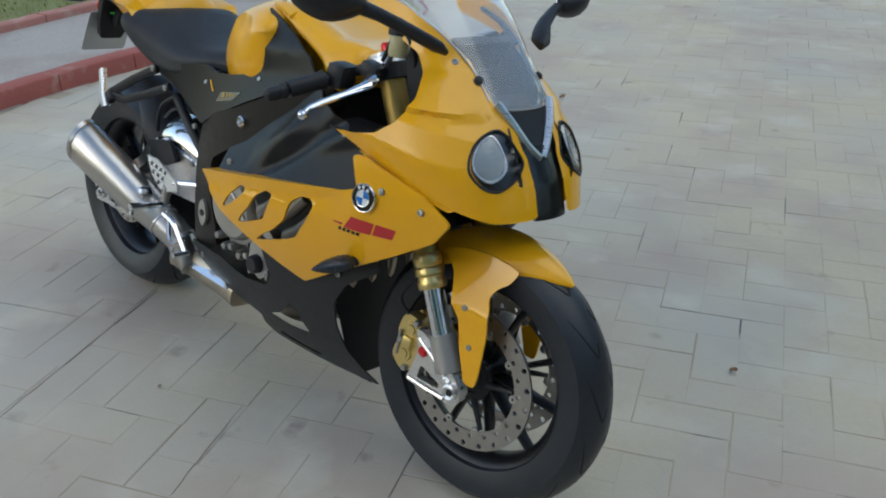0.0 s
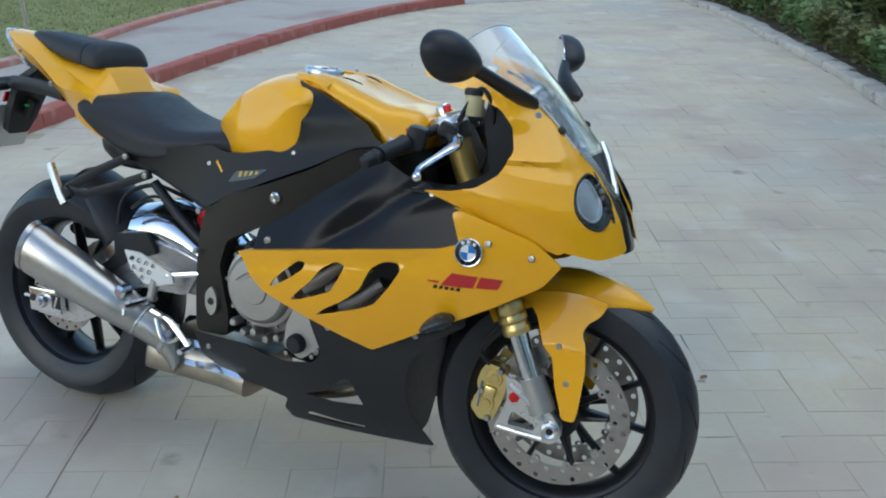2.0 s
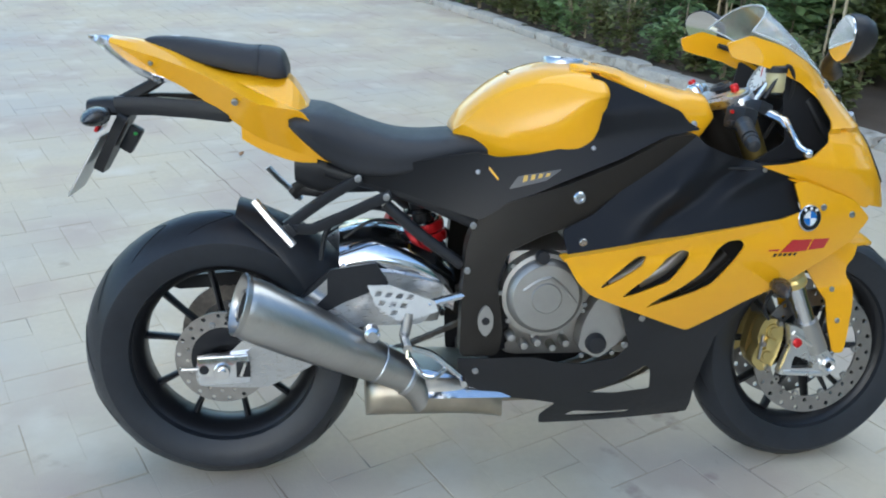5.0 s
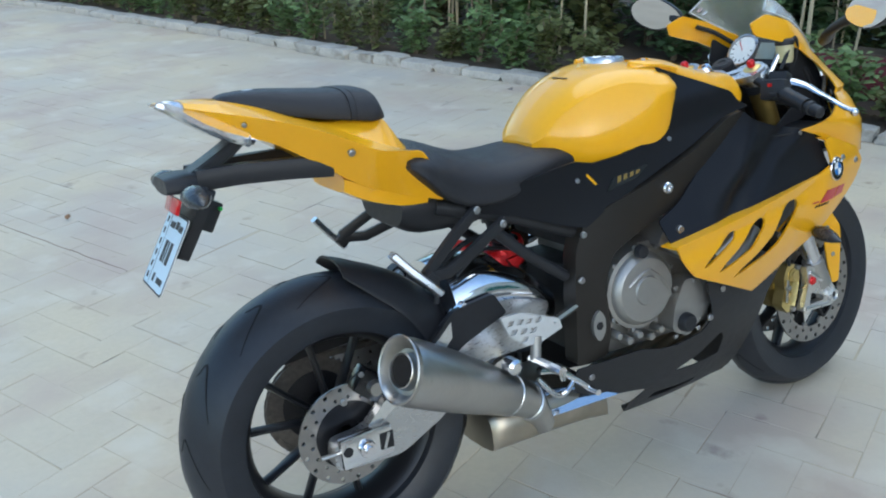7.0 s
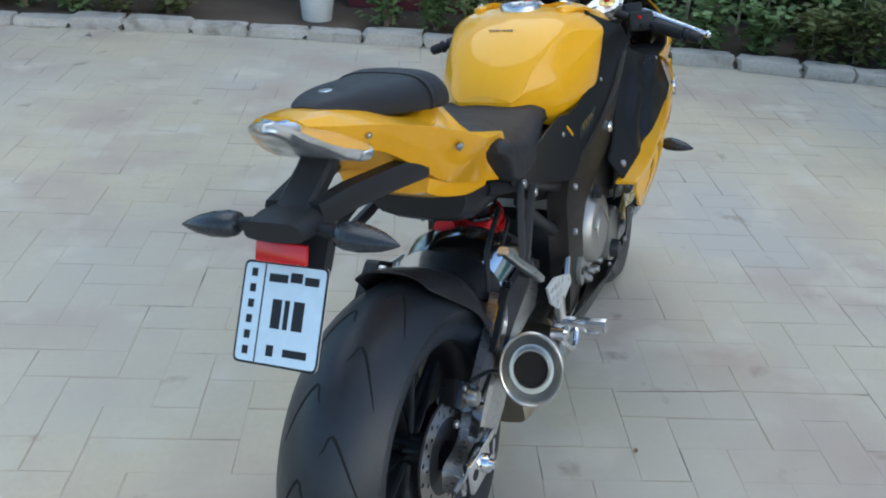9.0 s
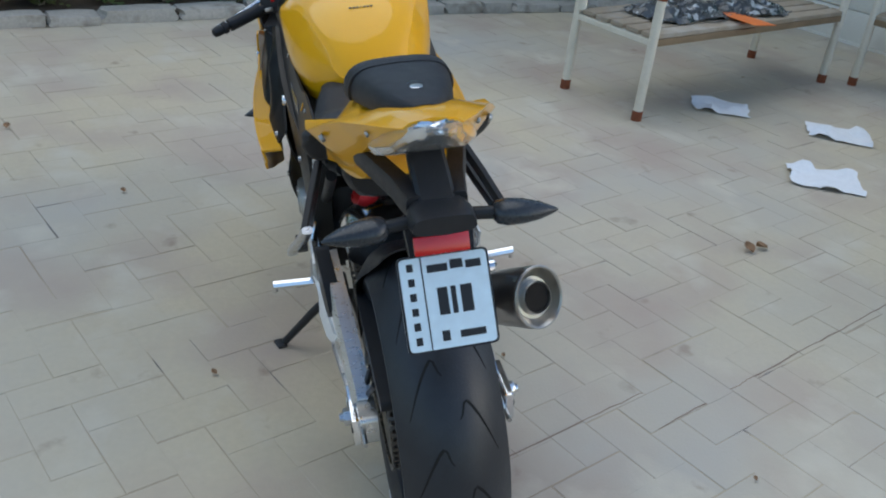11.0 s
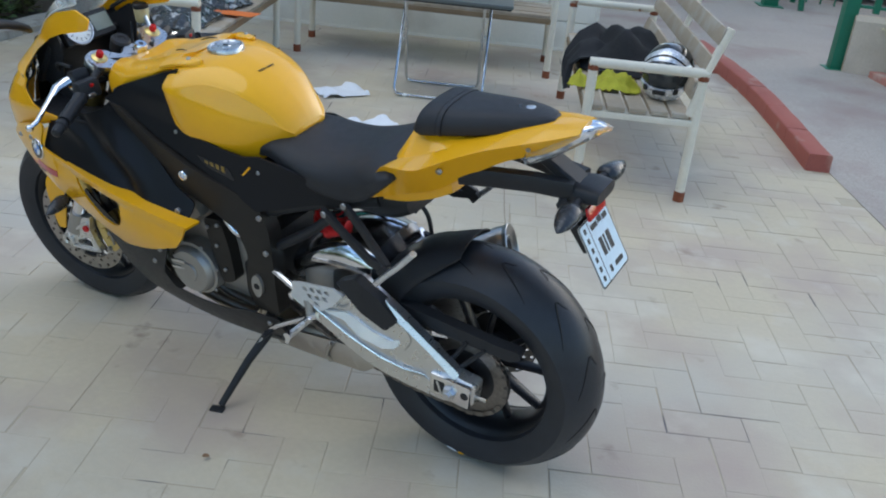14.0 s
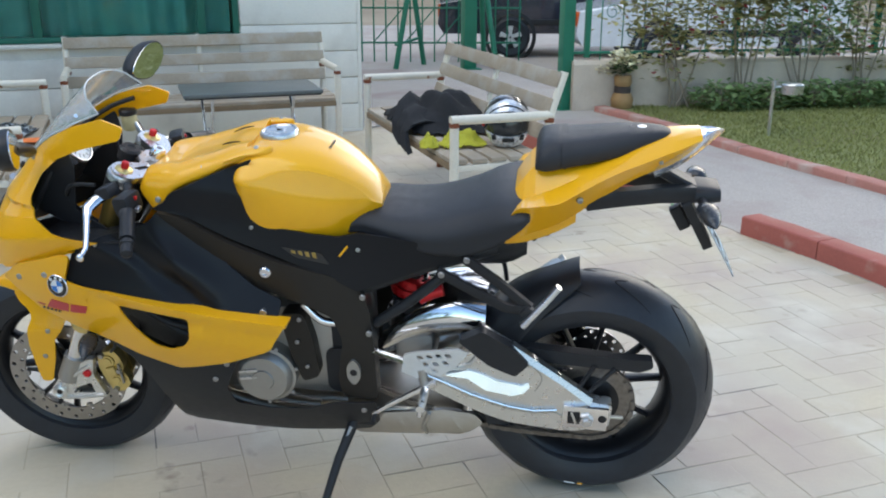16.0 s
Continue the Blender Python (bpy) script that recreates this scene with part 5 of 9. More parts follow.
# black upper side panels, with a raised air duct
for s in (-1, 1):
    up_y = [(0.74, 0.60, .247), (0.735, 0.64, .208), (0.80, 0.672, .203), (0.87, 0.728, .198), (0.94, 0.80, .186), (1.02, 0.84, .178), (1.10, 0.78, .210), (1.20, 0.76, .230), (1.25, 0.70, .240), (1.0, 0.65, .252), (0.86, 0.62, .252), (0.95, 0.70, .225)]
    uf = bend(up_y, s)
    zl = -0.006 if s < 0 else 0.004

    def fold(x, z, uf=uf, s=s):
        a = (x - 0.86) * 0.70 - (z - 0.655)
        b = (x - 0.80) * 0.42 - (z - 0.64)
        k = 0.019 * math.exp(-(a / 0.030) ** 2) * min(1, max(0, (x - 0.85) / 0.12)) * min(1, max(0, (1.06 - x) / 0.08)) - 0.015 * math.exp(-((a - 0.062) / 0.022) ** 2) * min(1, max(0, (x - 0.85) / 0.1)) + 0.010 * math.exp(-((b - 0.02) / 0.022) ** 2) * min(1, max(0, (x - 0.95) / 0.15))
        return uf(x, z) + s * (k - 0.006)
    up = part("upper_panel", panel([(0.742, 0.590 + zl), (0.735, 0.64), (0.80, 0.672), (0.87, 0.728), (0.94, 0.80), (1.022, 0.845), (1.045, 0.822), (1.10, 0.80), (1.17, 0.785), (1.225, 0.76), (1.25, 0.682), (1.05, 0.638 + (zl + 0.006) * 0.8)], fold, 0.004, (), 0.009, 0.008), M_SATIN, bike, "matt black upper side panel")
    bolt((0.775, fold(0.775, 0.619) + s * 0.001, 0.619), (0, s, 0), 0.011, M_BOLT, up)
    bolt((1.165, fold(1.165, 0.775) + s * 0.001, 0.775), (0, s, 0.2), 0.006, M_BOLT, up)
    # tank side cover
    tc_y = [(0.334, 0.757, .150), (0.40, 0.708, .152), (0.42, 0.776, .147), (0.49, 0.789, .139), (0.50, 0.672, .160), (0.60, 0.787, .141), (0.62, 0.69, .174), (0.665, 0.79, .151), (0.738, 0.803, .160), (0.74, 0.742, .194), (0.795, 0.832, .176), (0.838, 0.885, .183), (0.86, 0.792, .203),
            (0.955, 0.84, .186), (0.82, 0.94, .156), (0.90, 0.92, .152), (0.806, 0.968, .136), (1.03, 0.856, .168)]
    tfit = bend(tc_y, s)

    def tf(x, z, tfit=tfit, s=s):
        crease = z - 0.886 - (x - 0.815) * 0.12
        return tfit(x, z) + s * 0.013 * max(0, 1 - abs(crease) / 0.055) * min(1, max(0, (x - 0.77) / 0.04))
    tcv = part("tank_side_cover", panel([(0.790, 0.970), (0.811, 0.938), (0.819, 0.888), (0.790, 0.846), (0.738, 0.811), (0.665, 0.795), (0.60, 0.788), (0.555, 0.798), (0.49, 0.789), (0.42, 0.776), (0.334, 0.757), (0.285, 0.748), (0.30, 0.732), (0.40, 0.708), (0.50, 0.672), (0.56, 0.655), (0.62, 0.69), (0.74, 0.742), (0.86, 0.792), (0.955, 0.84), (1.03, 0.856), (1.0, 0.872), (0.985, 0.893), (0.90, 0.928)], tf, 0.005, (), 0.016, 0.008), M_SATIN, bike, "black cover beside the tank")
    bolt((0.80, tf(0.80, 0.812) + s * 0.001, 0.812), (0, s, 0.3), 0.0065, M_BOLT, tcv)
    bolt((0.555, tf(0.555, 0.757) + s * 0.001, 0.757), (0, s, 0.3), 0.0065, M_BOLT, tcv)
    grille = part("side_grille", sheet(fill2d(rounded([(0.62, 0.722), (0.64, 0.75), (0.735, 0.768), (0.70, 0.742)], 0.006), (), 0.05), lambda x, z: tf(x, z) + s * 0.0015, 0.002), M_BLACKGLOSS, tcv)
    for k in range(4):
        gx = 0.65 + k * 0.016
        part("grille_mark", sheet(fill2d([(gx, 0.738 + k * 0.004), (gx + 0.003, 0.752 + k * 0.002), (gx + 0.012, 0.753 + k * 0.002), (gx + 0.009, 0.741 + k * 0.004)], (), 0.05), lambda x, z: tf(x, z) + s * 0.0025, 0.001), M_GOLDDARK, grille)
    part("yellow_tab", sheet(fill2d([(0.577, 0.764), (0.580, 0.768), (0.600, 0.744), (0.597, 0.741)], (), 0.05), lambda x, z: tf(x, z) + s * 0.002, 0.002), M_YELLOW, tcv)

# fuel tank
tank_rows = []
for x, zt, zb, w in ((0.512, 0.845, 0.815, 0.060), (0.530, 0.874, 0.808, 0.082), (0.565, 0.909, 0.796, 0.110), (0.610, 0.942, 0.783, 0.141), (0.66, 0.966, 0.784, 0.161), (0.72, 0.981, 0.794, 0.177), (0.78, 0.982, 0.812, 0.185), (0.825, 0.973, 0.845, 0.172), (0.86, 0.956, 0.86, 0.115), (0.98, 0.90, 0.85, 0.11)):
    h = zt - zb
    f = max(0, min(1, (0.74 - x) / 0.14))
    c = max(0, min(1, (0.80 - x) / 0.10, (x - 0.525) / 0.05))
    flank = [(0.42, 0.03 + 0.03 * f), (0.74, 0.115 + 0.075 * f), (0.95, 0.30 + 0.07 * f), (1.0, 0.40), (0.985, 0.46), (0.95, 0.72)]
    knee = [(0.40, 0.03), (0.66, 0.10), (0.755, 0.15), (0.795, 0.20), (0.925, 0.48), (0.965, 0.75)]
    tank_rows.append((x, [(0, zt)] + [(w * (p[0] + (q[0] - p[0]) * c), zt - h * (p[1] + (q[1] - p[1]) * c)) for p, q in zip(flank, knee)] + [(w * 0.915, zb), (w * 0.88, zb - 0.022)]))
tank = part("fuel_tank", loft(stations(tank_rows, 5, 5)), M_YELLOW, bike, "glossy yellow fuel tank")
for k in range(7):
    part("tank_lettering", box((0.637, 0.024 - k * 0.008, 0.9575), (0.005, 0.005 if k != 3 else 0.002, 0.001), rotm(0, -24, 0)), M_INK, tank)
cap = part("fuel_cap", lathe([(0, 0.004), (0.012, 0.004), (0.013, 0.0015), (0.036, 0.002), (0.039, 0.005), (0.043, 0.005), (0.046, 0.001), (0.046, -0.012)], (0.765, 0, 0.986), (0.05, 0, 1), 44), M_ALU, tank, "round brushed filler cap")
for k in range(6):
    a = 2 * math.pi * k / 6
    bolt((0.765 + math.cos(a) * 0.033, math.sin(a) * 0.033, 0.989), (0.05, 0, 1), 0.003, M_BOLT, cap)
part("key_slot", box((0.765, 0, 0.991), (0.012, 0.004, 0.002), rotm(0, 0, 20)), M_INK, cap)
# yellow cover ahead of the filler, with a tongue along each side of it
cover_rows = []
for x, zt, zb, w in ((0.815, 0.984, 0.960, 0.128), (0.86, 0.975, 0.945, 0.134), (0.90, 0.960, 0.925, 0.138), (0.95, 0.944, 0.905, 0.143), (0.99, 0.932, 0.884, 0.147), (1.012, 0.930, 0.850, 0.148), (1.04, 0.926, 0.834, 0.143), (1.068, 0.918, 0.858, 0.130), (1.082, 0.895, 0.872, 0.118)):
    h = zt - zb
    cover_rows.append((x, [(0, zt - 0.006), (w * 0.40, zt - 0.004), (w * 0.62, zt + 0.001), (w * 0.82, zt - h * 0.12), (w * 0.96, zt - h * 0.5), (w, zb), (w * 0.8, zb - 0.004), (w * 0.4, zb - 0.004)]))
cov = part("tank_cover", loft(stations(cover_rows, 4, 4)), M_YELLOW, tank, "yellow front cover of the tank")
for s in (-1, 1):
    part("cover_tongue", loft([[Vector((x, s * (y + dy), z + dz)) for dy, dz in ((-wd, -0.004), (-wd, 0.002), (-wd * 0.5, 0.005), (wd * 0.5, 0.003), (wd, -0.004), (wd, -0.010))]
                               for x, y, z, wd in ((0.756, 0.097, 0.979, 0.005), (0.766, 0.099, 0.980, 0.015), (0.79, 0.104, 0.979, 0.019), (0.82, 0.109, 0.976, 0.023), (0.86, 0.112, 0.964, 0.027))]), M_YELLOW, cov)
    bolt((0.790, s * 0.106, 0.984), (0, s * 0.4, 1), 0.007, M_BOLT, cov)
    bolt((0.915, s * 0.127, 0.940), (0, s * 0.6, 0.8), 0.007, M_BOLT, cov)
    bolt((1.028, s * 0.147, 0.862), (0, s, 0.3), 0.009, M_BOLT, cov)
    part("cover_recess", tube([(0.845, s * 0.055, 0.978), (0.87, s * 0.052, 0.974), (0.895, s * 0.045, 0.965)], lambda t: 0.0008 + 0.0012 * math.sin(math.pi * t), 8, 3), M_INK, cov)
# seats
seat_rows = []
for x, zt, zb, w in ((0.158, 0.872, 0.850, 0.168), (0.172, 0.882, 0.836, 0.180), (0.20, 0.884, 0.810, 0.180), (0.24, 0.879, 0.776, 0.168), (0.30, 0.855, 0.748, 0.156), (0.38, 0.830, 0.744, 0.150), (0.45, 0.824, 0.758, 0.140), (0.51, 0.828, 0.772, 0.128), (0.555, 0.828, 0.780, 0.116), (0.62, 0.82, 0.77, 0.110)):
    h = zt - zb
    seat_rows.append((x, [(0, zt), (w * 0.45, zt - 0.003), (w * 0.78, zt - h * 0.14), (w * 0.97, zt - h * 0.42), (w, zt - h * 0.72), (w * 0.95, zb), (w * 0.5, zb)]))
part("rider_seat", loft(stations(seat_rows, 5, 5)), M_SEAT, bike, "black vinyl rider seat")
pil_rows = []
for x, zt, zb, w in ((-0.148, 1.015, 1.006, 0.018), (-0.125, 1.021, 0.996, 0.038), (-0.06, 1.021, 0.976, 0.062), (0.03, 1.011, 0.956, 0.080), (0.09, 1.005, 0.946, 0.090), (0.097, 1.007, 0.945, 0.093), (0.125, 1.004, 0.940, 0.096), (0.142, 0.994, 0.941, 0.094), (0.152, 0.966, 0.943, 0.087)):
    h = zt - zb
    pil_rows.append((x, [(0, zt), (w * 0.5, zt - h * 0.04), (w * 0.80, zt - h * 0.18), (w * 0.97, zt - h * 0.5), (w, zb + h * 0.1), (w * 0.9, zb), (w * 0.4, zb)]))
pil = part("pillion_seat", loft(stations(pil_rows, 4, 5)), M_SEAT, bike, "black vinyl pillion pad with a cross strap")
strap = [[Vector((x, p.y * 1.012, p.z + 0.0015)) for p in ring] for x, ring in ((xx, stations(pil_rows, 4, 5)[18]) for xx in (0.082, 0.093))]
part("cross_seam", loft(strap), M_SEAT, pil)
part("lock_recess", loft([[Vector((-0.086 + 0.030 * k * math.cos(q), 0.017 * k * math.sin(q), z)) for q in (2 * math.pi * j / 20 for j in range(20))] for k, z in ((1.0, 1.0195), (0.9, 1.0212), (0.7, 1.0205))]), M_BLACKGLOSS, pil, "shiny oval lock recess")
part("pad_lock", lathe([(0, 0.002), (0.010, 0.002), (0.013, 0.0)], (-0.085, 0, 1.0200), (0.0, 0, 1), 20), M_ALU, pil, "small round lock")

# tail fairing
tail_rows = []
for x, top, flat_w, ridge, crease, low in (
        (-0.215, 1.020, 0.018, (0.034, 1.016), (0.046, 1.008), (0.036, 1.000)), (-0.165, 1.016, 0.030, (0.050, 1.008), (0.074, 0.995), (0.060, 0.966)),
        (-0.12, 1.006, 0.040, (0.062, 0.998), (0.096, 0.984), (0.072, 0.946)), (-0.075, 0.993, 0.050, (0.076, 0.984), (0.114, 0.971), (0.080, 0.927)),
        (-0.03, 0.974, 0.055, (0.085, 0.966), (0.128, 0.956), (0.086, 0.900)), (0.02, 0.956, 0.065, (0.095, 0.948), (0.148, 0.935), (0.092, 0.866)),
        (0.06, 0.950, 0.070, (0.103, 0.930), (0.160, 0.915), (0.098, 0.838)), (0.10, 0.949, 0.070, (0.109, 0.911), (0.172, 0.896), (0.104, 0.815)),
        (0.15, 0.947, 0.066, (0.111, 0.890), (0.172, 0.888), (0.110, 0.797)), (0.188, 0.898, 0.062, (0.112, 0.873), (0.168, 0.879), (0.120, 0.786)),
        (0.215, 0.850, 0.060, (0.10, 0.842), (0.158, 0.832), (0.126, 0.778)), (0.240, 0.800, 0.058, (0.09, 0.795), (0.142, 0.784), (0.132, 0.771))):
    tail_rows.append((x, [(0, top), (flat_w, top - 0.002), ridge, crease, low, (low[0] * 0.4, low[1] + 0.004)]))
tail = part("tail_fairing", loft(stations(tail_rows, 3, 1)), M_YELLOW, bike, "glossy yellow tail fairing with sharp creases", angle=11)
for s in (-1, 1):
    bolt((0.050, s * 0.150, 0.897), (0, s, -0.5), 0.009, M_BOLT, tail)
    bolt((-0.125, s * 0.089, 0.968), (-0.2, s, -0.5), 0.006, M_BOLT, tail)
lamp_rows = []
for x, zt, zb, w in ((-0.266, 1.020, 1.014, 0.006), (-0.238, 1.019, 0.996, 0.034), (-0.20, 1.010, 0.970, 0.058), (-0.16, 0.996, 0.944, 0.073), (-0.115, 0.964, 0.924, 0.086)):
    lamp_rows.append((x, [(0, zt), (w * 0.62, zt - 0.001), (w, (zt * 0.62 + zb * 0.38)), (w * 0.90, zb + 0.004), (w * 0.5, zb)]))
lampt = part("tail_lamp", loft(stations(lamp_rows, 3, 3)), M_CLEAR, bike, "clear pointed tail lamp")
lampt.visible_shadow = False
rnd = random.Random(3)
bm = loft(stations([(x + 0.014, [(y * 0.84, z - 0.003 if y == 0 else z) for y, z in hp]) for x, hp in lamp_rows], 2, 2))
for v in bm.verts:
    v.co += Vector((rnd.gauss(0, 0.0012), rnd.gauss(0, 0.0012), rnd.gauss(0, 0.0015)))
part("lamp_reflector", bm, M_CHROME, lampt, "silver faceted reflector", angle=8)
part("tail_belly", loft(stations([(0.055, [(0, 0.85), (0.06, 0.845), (0.086, 0.838), (0.078, 0.812), (0.05, 0.808), (0, 0.808)]), (0.10, [(0, 0.83), (0.06, 0.828), (0.096, 0.818), (0.086, 0.788), (0.06, 0.784), (0, 0.784)]),
                                  (0.165, [(0, 0.81), (0.08, 0.806), (0.112, 0.80), (0.10, 0.768), (0.07, 0.764), (0, 0.764)]), (0.215, [(0, 0.80), (0.08, 0.80), (0.124, 0.79), (0.116, 0.768), (0.08, 0.764), (0, 0.764)])], 3, 1)), M_YELLOW, tail, angle=18)
part("under_tail", loft(stations([(0.165, [(0, 0.80), (0.06, 0.80), (0.098, 0.765), (0.075, 0.722), (0, 0.715)]), (0.22, [(0, 0.80), (0.07, 0.80), (0.112, 0.762), (0.085, 0.70), (0, 0.69)]), (0.34, [(0, 0.78), (0.07, 0.77), (0.11, 0.74), (0.09, 0.70), (0, 0.69)])], 3, 3)), M_BLACKPL, bike, "black under-tail tray")

# rear sub-frame rails and the plate carrier
for s in (-1, 1):
    sub = part("rear_subframe", tube([(0.56, s * 0.135, 0.64), (0.40, s * 0.125, 0.705), (0.30, s * 0.12, 0.735), (0.235, s * 0.105, 0.752)], 0.016, 10, 3), M_BLACKPL, bike, "black rear sub-frame rail")
    part("lower_rail", tube([(0.53, s * 0.135, 0.545), (0.44, s * 0.13, 0.61), (0.36, s * 0.125, 0.68)], 0.013, 10, 3), M_BLACKPL, sub)
    # pillion peg bracket: a triangle of bars
    peg = part("pillion_bracket", blade([(0.305, s * 0.150, 0.742), (0.23, s * 0.176, 0.702), (0.150, s * 0.204, 0.650)], 0.007, 0.011), M_BLACKPL, bike, "black pillion footpeg bracket")
    part("bracket_bar", blade([(0.37, s * 0.150, 0.706), (0.28, s * 0.172, 0.668), (0.205, s * 0.192, 0.641), (0.150, s * 0.206, 0.646)], 0.007, 0.011), M_BLACKPL, peg)
    part("bracket_knuckle", box((0.155, s * 0.208, 0.640), (0.030, 0.022, 0.030), rotm(0, -40, 0), 0.005), M_BLACKPL, peg)
    bolt((0.300, s * 0.160, 0.742), (0, s, 0), 0.010, M_BOLT, peg)
    bolt((0.360, s * 0.160, 0.702), (0, s, 0), 0.010, M_BOLT, peg)
    part("pillion_peg", loft([[Vector((x, s * y + q[0] * 0.010, z)) + Vector((q[1] * 0.006, 0, q[1] * 0.0045)) for q in ((-1, -0.6), (-0.6, -1), (0.6, -1), (1, -0.6), (1, 0.6), (0.6, 1), (-0.6, 1), (-1, 0.6))] for x, y, z in ((0.166, 0.228, 0.616), (0.146, 0.223, 0.638), (0.115, 0.208, 0.670), (0.087, 0.195, 0.703))]), M_ALU, peg, "folded bright footpeg")
    # rider's peg, heel guard, lever
    heel_out = [(0.319, 0.515), (0.368, 0.515), (0.466, 0.478), (0.473, 0.455), (0.418, 0.437), (0.381, 0.437), (0.338, 0.470)] if s < 0 else [(0.451, 0.495), (0.418, 0.504), (0.320, 0.518), (0.293, 0.508), (0.328, 0.464), (0.366, 0.435), (0.398, 0.447), (0.42, 0.428), (0.458, 0.445)]
    heel_bores = [[(hx - 0.010, hz - 0.005), (hx - 0.003, hz + 0.007), (hx + 0.010, hz + 0.005), (hx + 0.004, hz - 0.006)] for hx, hz in ((0.412, 0.488), (0.389, 0.491), (0.366, 0.494), (0.343, 0.497), (0.398, 0.469), (0.374, 0.472), (0.350, 0.476), (0.376, 0.453))]
    hs = part("heel_guard", panel(heel_out, lambda x, z: s * 0.190, 0.005, heel_bores, 0.03, 0.003), M_HEEL, bike, "perforated aluminium heel guard")
    part("heel_arm", tube([(0.45, s * 0.183, 0.470), (0.54, s * 0.160, 0.485)], 0.009, 8), M_CHROME, hs)
    part("foot_peg", loft([[Vector((0.40 + q[0] * 0.011, s * y, 0.40 + q[1] * 0.010 + (y - 0.18) * 0.05)) for q in ((1, 0), (0.7, 0.7), (0, 1), (-0.7, 0.7), (-1, 0), (-0.7, -0.7), (0, -1), (0.7, -0.7))] for y in (0.175, 0.19, 0.192, 0.27, 0.272, 0.285)]), M_CHROME, hs, "ribbed aluminium footpeg")
    part("peg_end", tube([(0.40, s * 0.278, 0.41), (0.402, s * 0.283, 0.385)], 0.006, 8), M_CHROME, hs)
    part("peg_mount", tube([(0.41, s * 0.182, 0.45), (0.40, s * 0.188, 0.40)], 0.012, 10), M_ALUMATT, hs)
    lev = part("foot_lever", tube([(0.406, s * 0.19, 0.373), (0.456, s * 0.19, 0.359), (0.49, s * 0.195, 0.335), (0.527, s * 0.20, 0.304)] if s < 0 else [(0.375, 0.192, 0.42), (0.443, 0.195, 0.38), (0.50, 0.20, 0.345), (0.533, 0.20, 0.319)], lambda t: 0.009 - 0.003 * t, 8, 4), M_CHROME, bike, "bright foot lever")
    part("lever_tip", tube([(0.528, s * 0.19, 0.302 if s < 0 else 0.318), (0.528, s * 0.235, 0.302 if s < 0 else 0.318)], 0.007, 10), M_CHROME if s < 0 else M_BLACKPL, lev)
part("rear_reservoir_knob", lathe([(0, 0.014), (0.010, 0.014), (0.017, 0.008), (0.017, -0.02)], (0.329, -0.212, 0.413), (0, -1, 0), 20), M_CHROME, bike, "polished round bolt end")
part("brake_pipe", tube([(0.41, -0.18, 0.35), (0.44, -0.195, 0.31), (0.47, -0.195, 0.305), (0.50, -0.19, 0.33)], 0.006, 8, 4), M_CHROME, bike)
part("shift_rod", tube([(0.42, 0.17, 0.46), (0.50, 0.165, 0.475), (0.58, 0.16, 0.48)], 0.006, 8), M_CHROME, bike)

carrier = part("plate_carrier", blade([(-0.105, 0, 0.945), (-0.14, 0, 0.918), (-0.18, 0, 0.896), (-0.225, 0, 0.872)], 0.030, 0.012), M_BLACKPL, bike, "black number plate carrier")
for s in (-1, 1):
    part("carrier_bar", blade([(0.035, s * 0.084, 0.868), (-0.04, s * 0.068, 0.874), (-0.13, s * 0.046, 0.877), (-0.21, s * 0.032, 0.875)], 0.016, 0.019), M_BLACKPL, carrier)
part("carrier_head", loft(stations([(-0.270, [(0, 0.886), (0.034, 0.885), (0.046, 0.877), (0.044, 0.860), (0, 0.856)]), (-0.23, [(0, 0.891), (0.036, 0.889), (0.05, 0.876), (0.048, 0.857), (0, 0.852)]), (-0.185, [(0, 0.886), (0.032, 0.884), (0.042, 0.87), (0.038, 0.855), (0, 0.85)])], 2, 3)), M_BLACKPL, carrier)
part("carrier_tongue", panel([(-0.055, 0.862), (0.055, 0.862), (0.05, 0.79), (0.035, 0.72), (-0.035, 0.72), (-0.05, 0.79)], lambda x, z: 0.006, 0.022, r=0.01), M_BLACKPL, carrier,
     move=Matrix.Translation((-0.203, 0, 0.85)) @ Matrix.Rotation(radians(28), 4, "Y") @ Matrix.Translation((0, 0, -0.85)) @ Matrix.Rotation(radians(90), 4, "Z"))
# plate: white-blue sheet with a dark rim; its lettering as plain bars
PL = Matrix.Translation((-0.2805, 0.0035, 0.747)) @ Matrix.Rotation(radians(30), 4, "Y") @ Matrix.Rotation(radians(-90), 4, "Z")
PL = PL @ Matrix.Rotation(radians(90), 4, "X")


def plate_piece(x0, x1, z0, z1, lift, thick, r=0.0):
    bm = bmesh.new()
    pts = [(x0, z0), (x1, z0), (x1, z1), (x0, z1)]
    if r:
        pts = rounded(pts, r)
    a = [bm.verts.new((p[0], p[1], lift)) for p in pts]
    b = [bm.verts.new((p[0], p[1], lift - thick)) for p in pts]
    bm.faces.new(a), bm.faces.new(b[::-1])
    for i in range(len(a)):
        j = (i + 1) % len(a)
        bm.faces.new((a[i], b[i], b[j], a[j]))
    return bm


